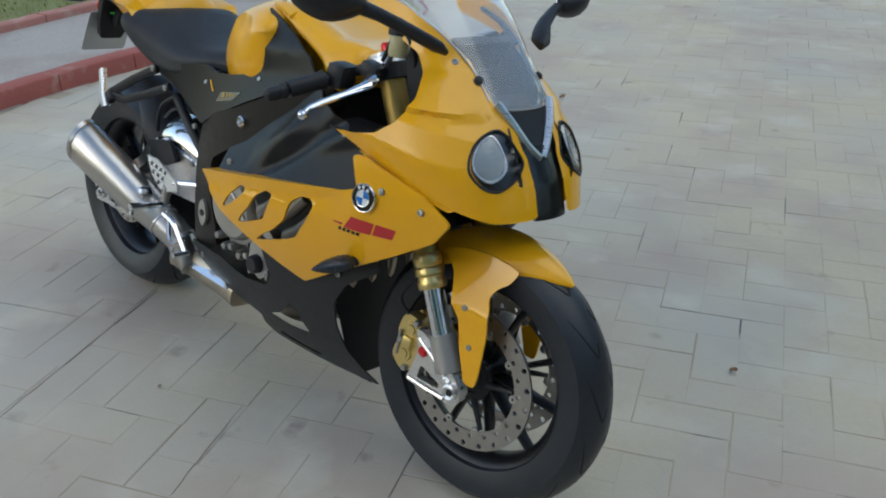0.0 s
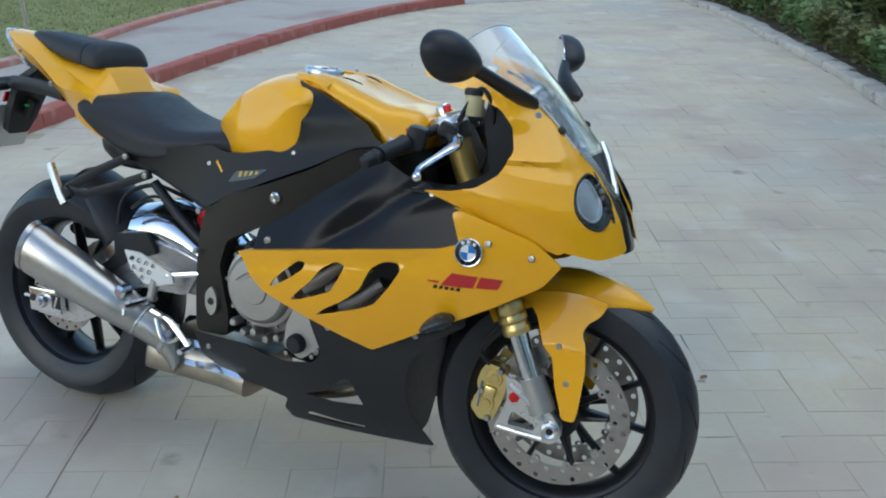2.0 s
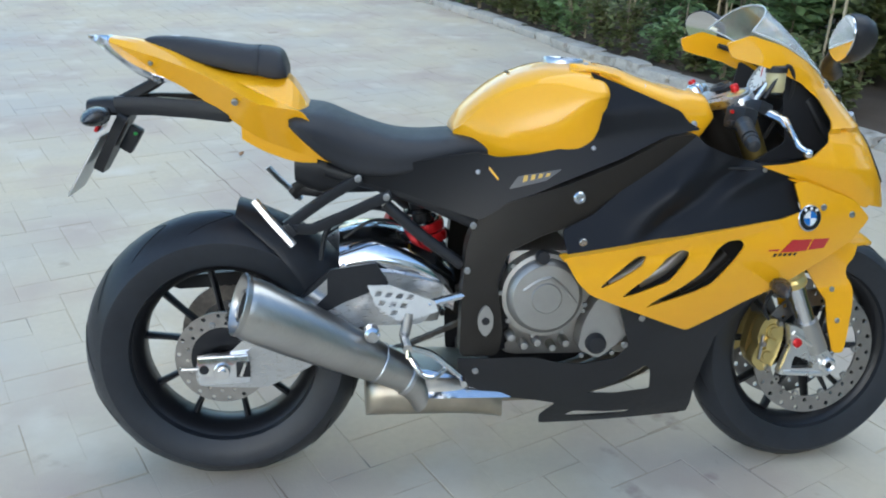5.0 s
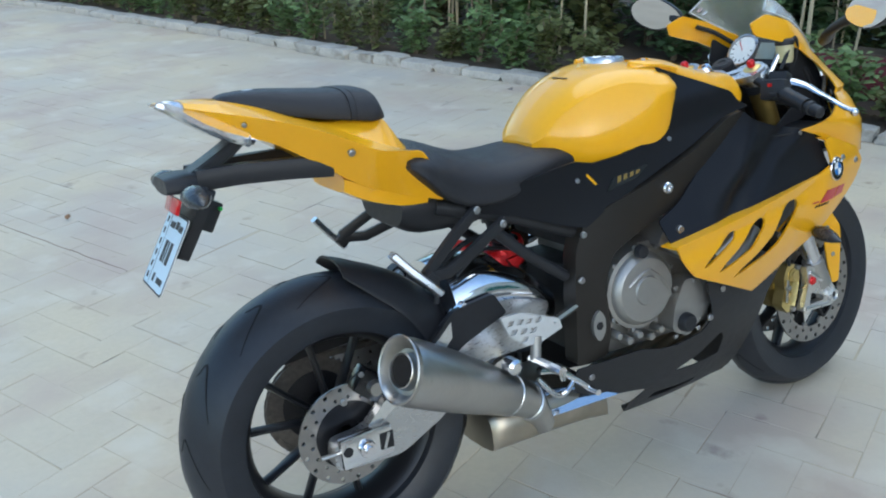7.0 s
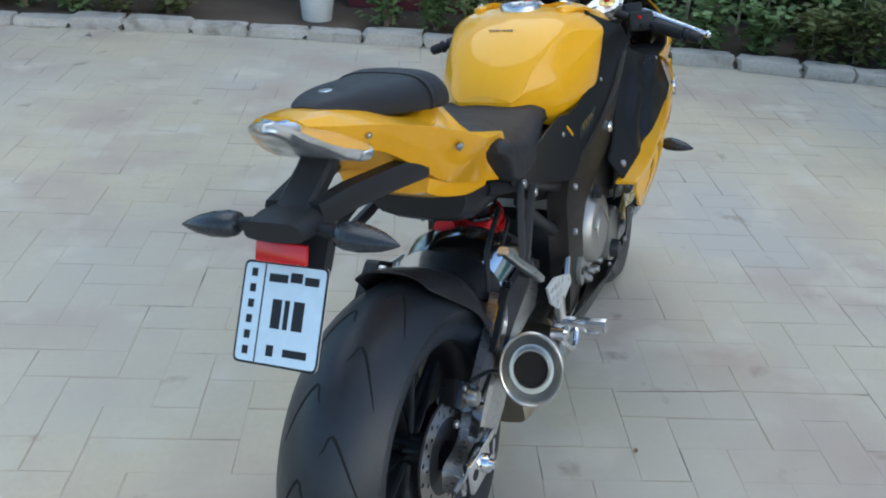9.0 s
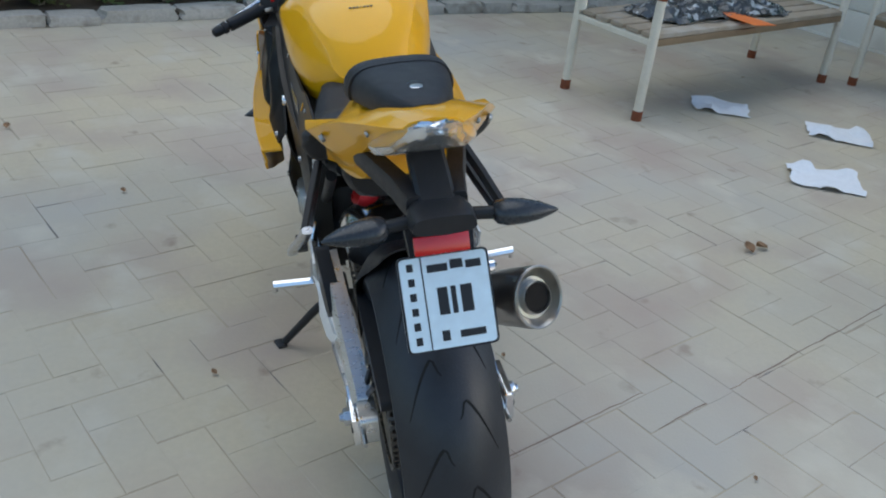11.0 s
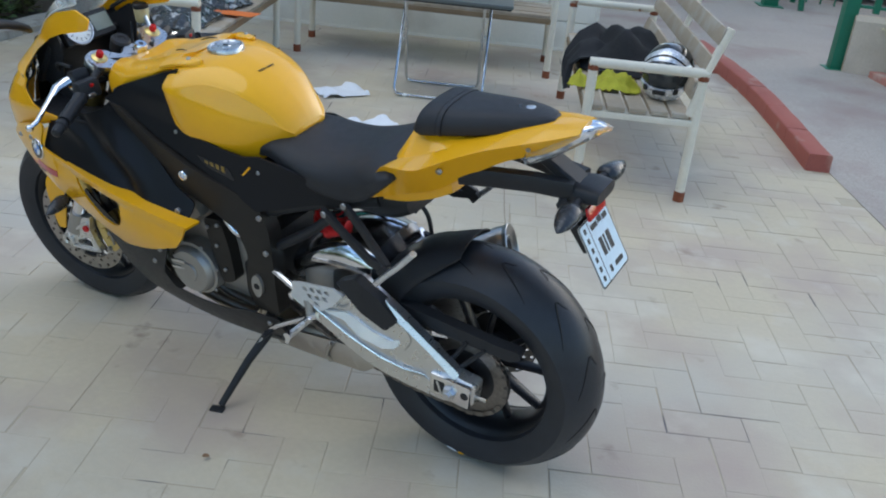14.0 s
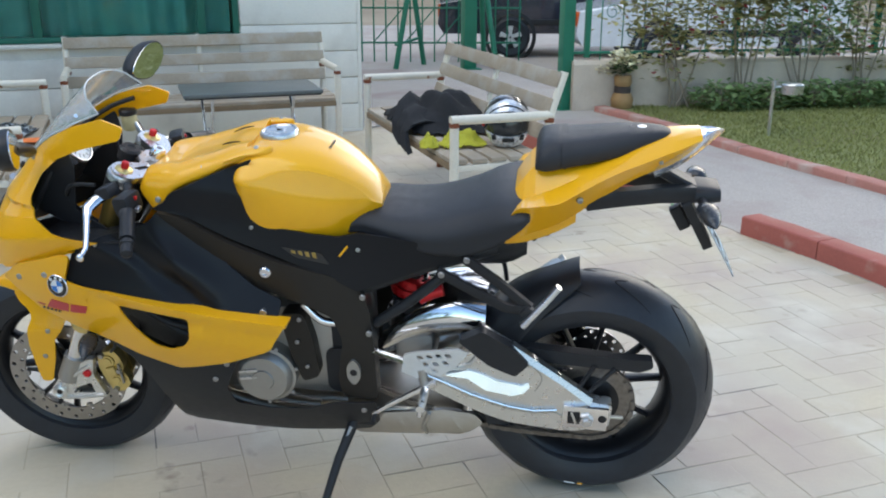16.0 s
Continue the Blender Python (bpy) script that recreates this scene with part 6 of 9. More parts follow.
W2, H2 = 0.0715, 0.0745
plate = part("number_plate", plate_piece(-W2, W2, -H2, H2, 0.0, 0.002, 0.010), M_HEEL, bike, "small pale blue number plate with a dark rim", move=PL)
part("plate_rim", plate_piece(-W2, W2, -H2, H2, 0.0005, 0.0004, 0.010), M_INK, plate, move=PL)
part("plate_face", plate_piece(-W2 + 0.0035, W2 - 0.0035, -H2 + 0.0035, H2 - 0.0035, 0.0010, 0.0004, 0.008), M_PLATE, plate, move=PL)
part("plate_line", plate_piece(-0.035, -0.033, -H2 + 0.004, H2 - 0.004, 0.0015, 0.0004), M_INK, plate, move=PL)
for k in range(6):
    z = 0.057 - k * 0.0225
    part("plate_bar", plate_piece(-0.057, -0.047, z - 0.006, z + 0.006, 0.0015, 0.0004), M_INK, plate, move=PL)
for x0, x1 in ((-0.015, 0.001), (0.006, 0.014), (0.021, 0.039)):
    part("plate_bar", plate_piece(x0, x1, -0.020, 0.022, 0.0015, 0.0004), M_INK, plate, move=PL)
for x0, x1, z0, z1 in ((-0.026, 0.006, 0.046, 0.058), (0.010, 0.030, 0.048, 0.062), (0.034, 0.058, 0.046, 0.058), (-0.016, -0.004, -0.060, -0.044), (0.012, 0.052, -0.058, -0.047)):
    part("plate_bar", plate_piece(x0, x1, z0, z1, 0.0015, 0.0004), M_INK, plate, move=PL)
part("rear_reflector", box((-0.252, 0.0035, 0.832), (0.008, 0.086, 0.030), rotm(0, 20, 0), 0.003), M_REDREF, bike, "red rear reflector")
part("plate_lamp", box((-0.19, 0.0, 0.80), (0.03, 0.03, 0.06), rotm(0, 30, 0), 0.006), M_BLACKPL, bike)
part("green_tag", box((-0.175, -0.03, 0.815), (0.006, 0.012, 0.006), None, 0.001), M_GREENPL, bike, "small green plastic plug")


def signal(base, tip, parent_label, move=None, r=0.024):
    b, t = Vector(base), Vector(tip)
    d = (t - b).normalized()
    st = part("turn_signal", tube([b - d * 0.035, b + d * 0.004], 0.0105, 10), M_BLACKPL, bike, parent_label, move=move)
    up = Vector((0, 0, 1)) - d * d.z
    up.normalize()
    sd = d.cross(up)
    n = (t - b).length
    rings = []
    for s_, w in ((0.0, 0.55), (0.06, 0.85), (0.2, 1.0), (0.45, 0.93), (0.7, 0.68), (0.9, 0.32), (1.0, 0.06)):
        rings.append([b + d * (n * s_) + (up * math.cos(q) * r * 0.82 + sd * math.sin(q) * r * 1.1) * w for q in (2 * math.pi * k / 18 for k in range(18))])
    part("signal_lens", loft(rings), M_SMOKE, st, "smoked pointed lens", move=move)
    return st


for s in (-1, 1):
    signal((-0.232, s * 0.082, 0.862), (-0.242, s * 0.182, 0.857), "black stalk rear turn signal")
    signal((1.222, s * 0.232, 0.525), (1.200, s * 0.318, 0.518), "black stalk front turn signal", None, 0.021)

# side stand
stand = part("side_stand", tube([(0.60, 0.13, 0.24), (0.632, 0.20, 0.165), (0.664, 0.290, 0.060)], lambda t: 0.014 - 0.004 * t, 10), M_BLACKPL, bike, "black side stand")
part("stand_foot", box((0.668, 0.302, 0.0525), (0.040, 0.026, 0.008), rotm(9, 0, 20), 0.003), M_BLACKPL, stand)
part("stand_spring", tube([(0.605, 0.15, 0.235), (0.648, 0.222, 0.135)], 0.005, 8), M_STEEL, stand)
part("stand_mount", box((0.59, 0.12, 0.255), (0.07, 0.03, 0.05), None, 0.008), M_BLACKPL, stand)
bolt((0.60, 0.140, 0.262), (0, 1, 0), 0.010, M_BOLT, stand)
# front end, turned with the steering
axle = Vector((FX, 0, FZ))
for s in (-1, 1):
    yf = s * 0.103
    low = Vector((FX - 0.028, yf, FZ + 0.028))
    top = Vector((1.135, yf, 0.925))
    d = (top - low).normalized()
    fork = part("fork_leg", tube([low + d * -0.01, low + d * 0.03, low + d * 0.07], lambda t: 0.031 - 0.003 * t, 20), M_ALUMATT, bike, "upside-down fork leg with a gold outer tube", move=STEER)
    part("stanchion", tube([low + d * 0.06, low + d * 0.20], 0.0225, 20), M_CHROME, fork, move=STEER)
    part("seal_ring", lathe([(0.02, 0), (0.029, 0), (0.031, 0.004), (0.031, 0.016), (0.028, 0.020), (0.028, 0.026), (0.032, 0.030), (0.032, 0.042), (0.029, 0.047), (0.031, 0.052), (0.031, 0.068), (0.028, 0.075)], low + d * 0.168, d, 28), M_GOLD, fork, "gold seal collar", move=STEER)
    part("outer_tube", tube([low + d * 0.235, top - d * 0.014], 0.027, 20), M_GOLDDARK, fork, move=STEER)
    part("fork_cap", lathe([(0, 0.010), (0.012, 0.010), (0.015, 0.008), (0.020, 0.007), (0.023, 0.003), (0.023, -0.012)], top - d * 0.010, d, 24), M_GOLD, fork, "gold fork cap", move=STEER)
    part("adjuster", lathe([(0, 0.016), (0.007, 0.016), (0.0095, 0.013), (0.0095, 0.0)], top, d, 8), M_RED, fork, "red adjuster knob", move=STEER)
    part("yoke_clamp", lathe([(0.0275, 0.010), (0.034, 0.010), (0.036, 0.007), (0.036, -0.018), (0.0275, -0.018)], top - d * 0.022, d, 28), M_ALU, fork, "silver yoke clamp", move=STEER)
    # axle clamp, calliper bracket
    out_b = [(1.318, 0.380), (1.338, 0.376), (1.392, 0.345), (1.428, 0.312), (1.449, 0.285), (1.450, 0.260), (1.432, 0.245), (1.402, 0.247), (1.302, 0.256), (1.314, 0.288), (1.328, 0.330)]
    brk = part("axle_clamp", panel(out_b, lambda x, z: s * 0.122, 0.022, [[(1.340, 0.303), (1.392, 0.281), (1.394, 0.268), (1.332, 0.270)]], 0.05, 0.007), M_ARM, fork, "silver axle clamp and calliper bracket", move=STEER)
    part("axle_end", lathe([(0.008, 0.006), (0.014, 0.010), (0.019, 0.007), (0.021, -0.03)], (1.428, s * 0.124, 0.276), (0, s, 0), 22), M_ARM, brk, move=STEER)
    part("axle_bore", lathe([(0, 0.004), (0.012, 0.004), (0.012, -0.01)], (1.428, s * 0.126, 0.276), (0, s, 0), 6), M_INK, brk, move=STEER)
    part("red_cap", lathe([(0, 0.005), (0.008, 0.005), (0.0115, 0.002), (0.0115, -0.01)], (1.343, s * 0.124, 0.335), (0, s, 0), 20), M_RED, brk, "red reflector cap", move=STEER)
    part("bracket_rib", tube([(1.33, s * 0.122, 0.36), (1.385, s * 0.124, 0.325), (1.418, s * 0.124, 0.292)], 0.006, 8), M_ARM, brk, move=STEER)
    part("bracket_rib", tube([(1.312, s * 0.122, 0.262), (1.36, s * 0.124, 0.258), (1.412, s * 0.124, 0.255)], 0.006, 8), M_ARM, brk, move=STEER)
    cal = part("front_calliper", panel([(1.270, 0.392), (1.300, 0.388), (1.316, 0.372), (1.318, 0.340), (1.306, 0.296), (1.292, 0.262), (1.262, 0.260), (1.240, 0.285), (1.246, 0.310), (1.256, 0.325), (1.250, 0.345), (1.258, 0.375)], lambda x, z: s * 0.101, 0.030, (), 0.05, 0.008), M_GOLD, bike, "gold front brake calliper", move=STEER)
    part("inner_half", panel([(1.270, 0.390), (1.300, 0.386), (1.314, 0.345), (1.300, 0.285), (1.262, 0.265), (1.246, 0.30), (1.256, 0.36)], lambda x, z: s * 0.056, 0.026, (), 0.05, 0.008), M_GOLD, cal, move=STEER)
    for px_, pz_, pr in ((1.290, 0.360, 0.019), (1.276, 0.300, 0.019)):
        part("piston_cover", lathe([(0, 0.007), (pr * 0.55, 0.007), (pr * 0.62, 0.004), (pr * 0.9, 0.004), (pr, 0), (pr, -0.006)], (px_, s * 0.101, pz_), (0, s, 0), 22), M_GOLD, cal, move=STEER)
    part("calliper_bridge", box((1.283, s * 0.082, 0.328), (0.026, 0.06, 0.030), rotm(0, 12, 0), 0.006), M_GOLD, cal, move=STEER)
    part("pad_pin", tube([(1.262, s * 0.106, 0.352), (1.256, s * 0.106, 0.292)], 0.0035, 8), M_BOLT, cal, move=STEER)
    for bx_, bz_ in ((1.303, 0.379), (1.282, 0.268), (1.264, 0.330)):
        part("calliper_bolt", lathe([(0, 0.008), (0.006, 0.008), (0.008, 0.004), (0.008, -0.008)], (bx_, s * 0.103, bz_), (0, s, 0), 12), M_BOLT, cal, move=STEER)
    part("brake_hose", tube([(1.275, s * 0.10, 0.39), (1.255, s * 0.11, 0.43), (FX - 0.13, s * 0.10, FZ + 0.22), (1.26, s * 0.06, 0.62), (1.18, s * 0.03, 0.80)], 0.0045, 8, 5), M_BLACKPL, cal, move=STEER)
part("front_axle", tube([(FX, -0.11, FZ), (FX, 0.11, FZ)], 0.012, 16), M_ALU, bike, move=STEER)
# front mudguard: a crown over the tyre and a tail down each fork leg
rings = []
for k in range(21):
    t = k / 20
    a = radians(56) + radians(74) * t
    r = FR + 0.012 + 0.010 * math.sin(math.pi * min(1, t * 1.2))
    w = 0.003 + 0.071 * min(1, t * 3.0) ** 0.7
    n_ = Vector((math.cos(a), 0, math.sin(a)))
    c_ = axle + n_ * r
    sag = 0.004 + 0.058 * min(1, t * 3.2)
    outer = [c_ + Vector((0, w * u, 0)) - n_ * (sag * abs(u) ** 2.6) for u in (-1, -0.93, -0.8, -0.6, -0.3, 0, 0.3, 0.6, 0.8, 0.93, 1)]
    rings.append(outer + [p - n_ * 0.004 for p in outer][::-1])
guard = part("front_mudguard", loft(rings), M_YELLOW, bike, "glossy yellow front mudguard", move=STEER)
arc = [(FX + math.cos(radians(a)) * 0.281, FZ + math.sin(radians(a)) * 0.281) for a in range(72, 116, 6)]
for s in (-1, 1):
    def gy(x, z, s=s):
        r = math.hypot(x - FX, z - FZ)
        return s * (0.066 + 0.046 * min(1, max(0, (0.286 - r) / 0.11)) ** 1.3)
    part("guard_side", panel(arc + [(1.345, 0.535), (1.366, 0.514), (1.390, 0.460), (1.413, 0.435), (1.425, 0.372), (1.441, 0.322), (1.447, 0.301), (1.474, 0.300), (1.479, 0.322), (1.482, 0.36), (1.486, 0.42), (1.480, 0.470), (1.468, 0.492), (1.476, 0.512), (1.50, 0.530)], gy, 0.004, (), 0.014, 0.008), M_YELLOW, guard, move=STEER)
    for bx, bz in ((1.425, 0.462), (1.449, 0.383)):
        b_ = bolt((bx, gy(bx, bz) + s * 0.001, bz), (0, s, 0), 0.008, M_BOLT, guard)
        b_.data.transform(STEER)
# top yoke, instruments, bars
yoke_out = [(1.155, -0.135), (1.175, -0.105), (1.165, -0.075), (1.12, -0.045), (1.145, 0.0), (1.12, 0.045), (1.165, 0.075), (1.175, 0.105), (1.155, 0.135), (1.115, 0.135), (1.095, 0.105), (1.075, 0.055), (1.062, 0.025), (1.062, -0.025), (1.075, -0.055), (1.095, -0.105), (1.115, -0.135)]
cuts = [[(1.128, s * 0.082), (1.112, s * 0.078), (1.095, s * 0.052), (1.108, s * 0.048)] for s in (-1, 1)]
bm = fill2d(rounded(yoke_out, 0.012), [rounded(c, 0.004) for c in cuts], 1.0)
sheet(bm, lambda x, z: 0.009, 0.018)
YM = STEER @ Matrix.Translation((1.125, 0, 0.905)) @ Matrix.Rotation(radians(-24.5), 4, "Y") @ Matrix.Translation((-1.125, 0, 0)) @ Matrix(((1, 0, 0, 0), (0, 0, 1, 0), (0, 1, 0, 0), (0, 0, 0, 1)))
yoke = part("top_yoke", bm, M_ALU, bike, "silver machined top yoke", move=YM)
part("stem_nut", lathe([(0.007, 0.022), (0.014, 0.022), (0.018, 0.016), (0.02, 0.0)], (1.092, 0, 0.912), S_AX, 24), M_CHROME, yoke, move=STEER)
part("ignition", lathe([(0, 0.010), (0.010, 0.011), (0.012, 0.014), (0.022, 0.014), (0.027, 0.008), (0.027, -0.02)], (1.158, 0, 0.922), S_AX, 24), M_BLACKPL, yoke, "black ignition lock", move=STEER)
for s in (-1, 1):
    g0, g1 = Vector((1.128, s * 0.115, 0.895)), Vector((1.063, s * (0.318 if s < 0 else 0.338), 0.836 if s < 0 else 0.841))
    d = (g1 - g0).normalized()
    bar = part("handlebar", tube([g0, g1], 0.011, 14), M_BLACKPL, bike, "black clip-on handlebar with rubber grip", move=STEER)
    part("bar_clamp", lathe([(0.028, -0.016), (0.036, -0.016), (0.036, 0.016), (0.028, 0.016)], Vector((1.135, s * 0.103, 0.925)) - S_AX * 0.045, S_AX, 24, True), M_BLACKPL, bar, move=STEER)
    part("grip", tube([g0 + d * 0.125, g0 + d * 0.14, g0 + d * 0.15, g1 - d * 0.02], lambda t: 0.0195 if t < 0.2 else 0.017, 18), M_BLACKPL, bar, "ribbed black grip", move=STEER)
    part("bar_end", lathe([(0, 0.030), (0.006, 0.030), (0.012, 0.026), (0.014, 0.012), (0.013, 0.0), (0.016, -0.002), (0.016, -0.012)], g1, d, 18), M_BLACKPL, bar, move=STEER)
    sw = part("switch_block", box(g0 + d * 0.085, (0.042, 0.062, 0.05), rotm(0, 10, s * -14), 0.012), M_BLACKPL, bar, move=STEER)
    part("red_switch", box(g0 + d * 0.085 + Vector((-0.021, 0, 0.014)), (0.006, 0.010, 0.008), None, 0.002), M_RED, sw, move=STEER)
    part("switch_toggle", box(g0 + d * 0.10 + Vector((-0.024, 0, -0.004)), (0.012, 0.022, 0.010), None, 0.003), M_ALU if s > 0 else M_BLACKPL, sw, move=STEER)
    reach = (lambda y: 0.165 + (y - 0.165) * 0.87) if s < 0 else (lambda y: 0.165 + (y - 0.165) * 0.84)
    lever = part("brake_lever" if s < 0 else "clutch_lever", loft([[Vector(p) + Vector((0, 0, h * math.sin(q))) + Vector((math.cos(q) * w, 0, 0)) for q in (2 * math.pi * j / 10 for j in range(10))]
                 for p, h, w in (((1.165, s * reach(0.165), 0.885), 0.010, 0.016), ((1.185, s * reach(0.195), 0.878), 0.011, 0.018), ((1.195, s * reach(0.225), 0.868), 0.009, 0.014), ((1.183, s * reach(0.27), 0.853), 0.007, 0.009), ((1.170, s * reach(0.32), 0.838), 0.0065, 0.008), ((1.163, s * reach(0.355), 0.826), 0.006, 0.007), ((1.168, s * reach(0.375), 0.818), 0.006, 0.0065))]), M_CHROME, bike, "polished hand lever with a ball end", move=STEER)
    bm = bmesh.new()
    bmesh.ops.create_uvsphere(bm, u_segments=14, v_segments=10, radius=0.0095, matrix=Matrix.Translation((1.169, s * reach(0.378), 0.816)))
    part("lever_ball", bm, M_CHROME, lever, move=STEER)
    part("lever_perch", box((1.16, s * 0.165, 0.892), (0.04, 0.045, 0.03), rotm(0, 20, s * -14), 0.008), M_BLACKPL, bar, move=STEER)
# brake fluid cup and clutch cable
res = part("brake_reservoir", lathe([(0, 0.0), (0.017, 0.0), (0.020, 0.006), (0.021, 0.04), (0.019, 0.044)], (1.205, -0.145, 0.925), (0, 0, 1), 22), M_RESERV, bike, "yellowed brake fluid cup with a black lid", move=STEER)
part("reservoir_lid", lathe([(0.0, 0.057), (0.018, 0.057), (0.023, 0.053), (0.023, 0.042), (0, 0.042)], (1.205, -0.145, 0.925), (0, 0, 1), 22), M_BLACKPL, res, move=STEER)
part("reservoir_bracket", tube([(1.165, -0.13, 0.90), (1.19, -0.14, 0.945)], 0.006, 8), M_ALU, res, move=STEER)
part("clutch_cable", tube([(1.17, 0.16, 0.90), (1.24, 0.15, 0.89), (1.27, 0.10, 0.82), (1.18, 0.07, 0.72), (1.05, 0.09, 0.62)], 0.005, 8, 5), M_BLACKPL, bike)
part("wire_loom", tube([(1.12, 0.10, 0.88), (1.19, 0.06, 0.86), (1.17, 0.0, 0.80)], 0.008, 8, 5), M_BLACKPL, bike)
part("brake_line", tube([(1.18, -0.15, 0.92), (1.225, -0.15, 0.99), (1.25, -0.13, 0.93), (1.21, -0.08, 0.80)], 0.0045, 8, 6), M_BLACKPL, bike)
part("head_stock", tube([(1.19, 0, 0.76), (1.10, 0, 0.90)], 0.04, 16), M_FRAME, bike)
part("lower_yoke", box((1.20, 0, 0.735), (0.07, 0.25, 0.03), rotm(0, -24, 0), 0.01), M_ALUMATT, bike, move=STEER)

# nose fairing: the half width falls off towards the front as a superellipse
NZ = [(0.66, 1.540, 0.196), (0.68, 1.536, 0.204), (0.74, 1.515, 0.222), (0.80, 1.482, 0.241), (0.85, 1.452, 0.225), (0.90, 1.410, 0.186), (0.947, 1.372, 0.150), (0.98, 1.343, 0.148), (1.05, 1.27, 0.138), (1.12, 1.20, 0.13)]


def nose_front(z):
    return float(np.interp(z, [r[0] for r in NZ], [r[1] for r in NZ]))


def nose_y(x, z, s, off=0.0):
    xf = nose_front(z)
    w = float(np.interp(z + 0.13 * max(0, x - 1.2) * (1 if z < 0.86 else 0), [r[0] for r in NZ], [r[2] for r in NZ]))
    t = min(0.9995, max(0, (x - 1.12) / (xf - 1.12)))
    return s * (w * (1 - t ** 4) ** 0.4 + off)


HL = [(1.445, 0.836), (1.441, 0.812), (1.450, 0.775), (1.472, 0.744), (1.493, 0.734), (1.500, 0.750), (1.492, 0.776), (1.474, 0.806), (1.456, 0.830)]
hl_hole = [(p.x, p.z) for p in cat_rom([(a, 0, b) for a, b in HL], 4, True)]
nose_out = [(1.088, 1.034), (1.14, 1.052), (1.22, 1.030), (1.30, 0.990), (1.355, 0.945), (1.405, 0.893), (1.4525, 0.843), (1.470, 0.815), (1.4855, 0.79), (1.513, 0.74), (1.5335, 0.679), (1.50, 0.674), (1.43, 0.692), (1.33, 0.722), (1.25, 0.752), (1.19, 0.772), (1.150, 0.785), (1.205, 0.790), (1.262, 0.803), (1.303, 0.832), (1.320, 0.876), (1.302, 0.920), (1.265, 0.953), (1.20, 0.980), (1.10, 1.005)]
for s in (-1, 1):
    nose = part("nose_fairing", panel(nose_out, lambda x, z: nose_y(x, z, s), 0.005, [hl_hole], 0.011, 0.007), M_YELLOW, bike, "glossy yellow nose fairing")
    part("nose_lining", panel([(1.30, 0.965), (1.355, 0.935), (1.405, 0.883), (1.4525, 0.838), (1.470, 0.815), (1.4855, 0.785), (1.508, 0.74), (1.525, 0.682), (1.50, 0.676), (1.43, 0.694), (1.33, 0.724), (1.25, 0.754), (1.19, 0.774), (1.205, 0.788), (1.262, 0.801), (1.305, 0.832), (1.322, 0.876), (1.304, 0.920)], lambda x, z: nose_y(x, z, s, -0.008), 0.002, [hl_hole], 0.014, 0.007), M_BLACKPL, nose)
    part("crease_lip", sheet(fill2d(rounded([(1.215, 0.757), (1.25, 0.744), (1.33, 0.714), (1.43, 0.684), (1.44, 0.69), (1.33, 0.726), (1.25, 0.756)], 0.004), (), 0.02), lambda x, z: nose_y(x, z, s, 0.001), 0.02), M_YELLOW, nose)
    head = part("headlight", sheet(fill2d(hl_hole, (), 0.010), lambda x, z: nose_y(x, z, s, -0.002), 0.003), M_HEADGLASS, bike, "oval headlight behind a clear lens")
    head.visible_shadow = False
    disc_out = [(1.465 + (x - 1.465) * 0.74 - 0.006, 0.787 + (z - 0.787) * 0.74 + 0.002) for x, z in hl_hole]
    # opaque grey disc: the sky mirrored in the glass is put into its colour
    part("projector", sheet(fill2d(disc_out, (), 0.010), lambda x, z: nose_y(x, z, s, -0.012 + 0.004 * math.cos((x - 1.459) * 60)), 0.006), M_PROJECTOR, head, "projector lens with the grey sky reflection put into its colour")
    part("projector_ring", tube([Vector((x, nose_y(x, z, s, -0.010), z)) for x, z in disc_out + disc_out[:1]], 0.003, 6), M_ALU, head)
    part("lamp_housing", sheet(fill2d([(x + (x - 1.465) * 0.25, z + (z - 0.787) * 0.2) for x, z in hl_hole], (), 0.012), lambda x, z: nose_y(min(x, nose_front(z) - 0.012), z, s, -0.022), 0.003), M_BLACKGLOSS, head)
    rim = [Vector((x, nose_y(x, z, s, 0.0005), z)) for x, z in hl_hole]
    part("lamp_gasket", tube(rim + [rim[0]], 0.0028, 6), M_BLACKPL, head)
    bolt((1.338, nose_y(1.338, 0.945, s, 0.001), 0.945), (0.5, s, 0.4), 0.008, M_BOLT, nose)
# black centre strip, intake with a grey rim
bm = bmesh.new()
rows = []
for k in range(15):
    z = 0.674 + 0.13 * k / 14
    w = 0.046 + 0.008 * (k / 14)
    rows.append([Vector((nose_front(z) - 0.004 - 0.10 * (u * w) ** 2 / 0.03 + 0.002, u * w, z)) for u in (-1, -0.5, 0, 0.5, 1)])
rings = [r + [p - Vector((0.02, 0, 0)) for p in r][::-1] for r in rows]
part("centre_strip", loft(rings), M_BLACKGLOSS, bike, "gloss black strip between the headlights")
mouth = part("air_intake", loft([[Vector((1.36, u * 0.06, 0.84)) for u in (-1, 0, 1)] + [Vector((1.40, u * 0.02, 0.79)) for u in (1, 0, -1)], [Vector((1.425, u * 0.072, 0.872)) for u in (-1, 0, 1)] + [Vector((1.476, u * 0.010, 0.795)) for u in (1, 0, -1)]]), M_INK, bike, "black V-shaped air intake with a grey rim")
for s in (-1, 1):
    part("intake_rim", tube([(1.424, s * 0.078, 0.880), (1.447, s * 0.058, 0.848), (1.470, s * 0.030, 0.806), (1.484, s * 0.004, 0.781)], 0.0095, 8, 4), M_ALU, mouth, "grey intake rim")
part("intake_bridge", box((1.395, 0, 0.862), (0.05, 0.12, 0.012), rotm(0, 45, 0), 0.003), M_BLACKPL, mouth)
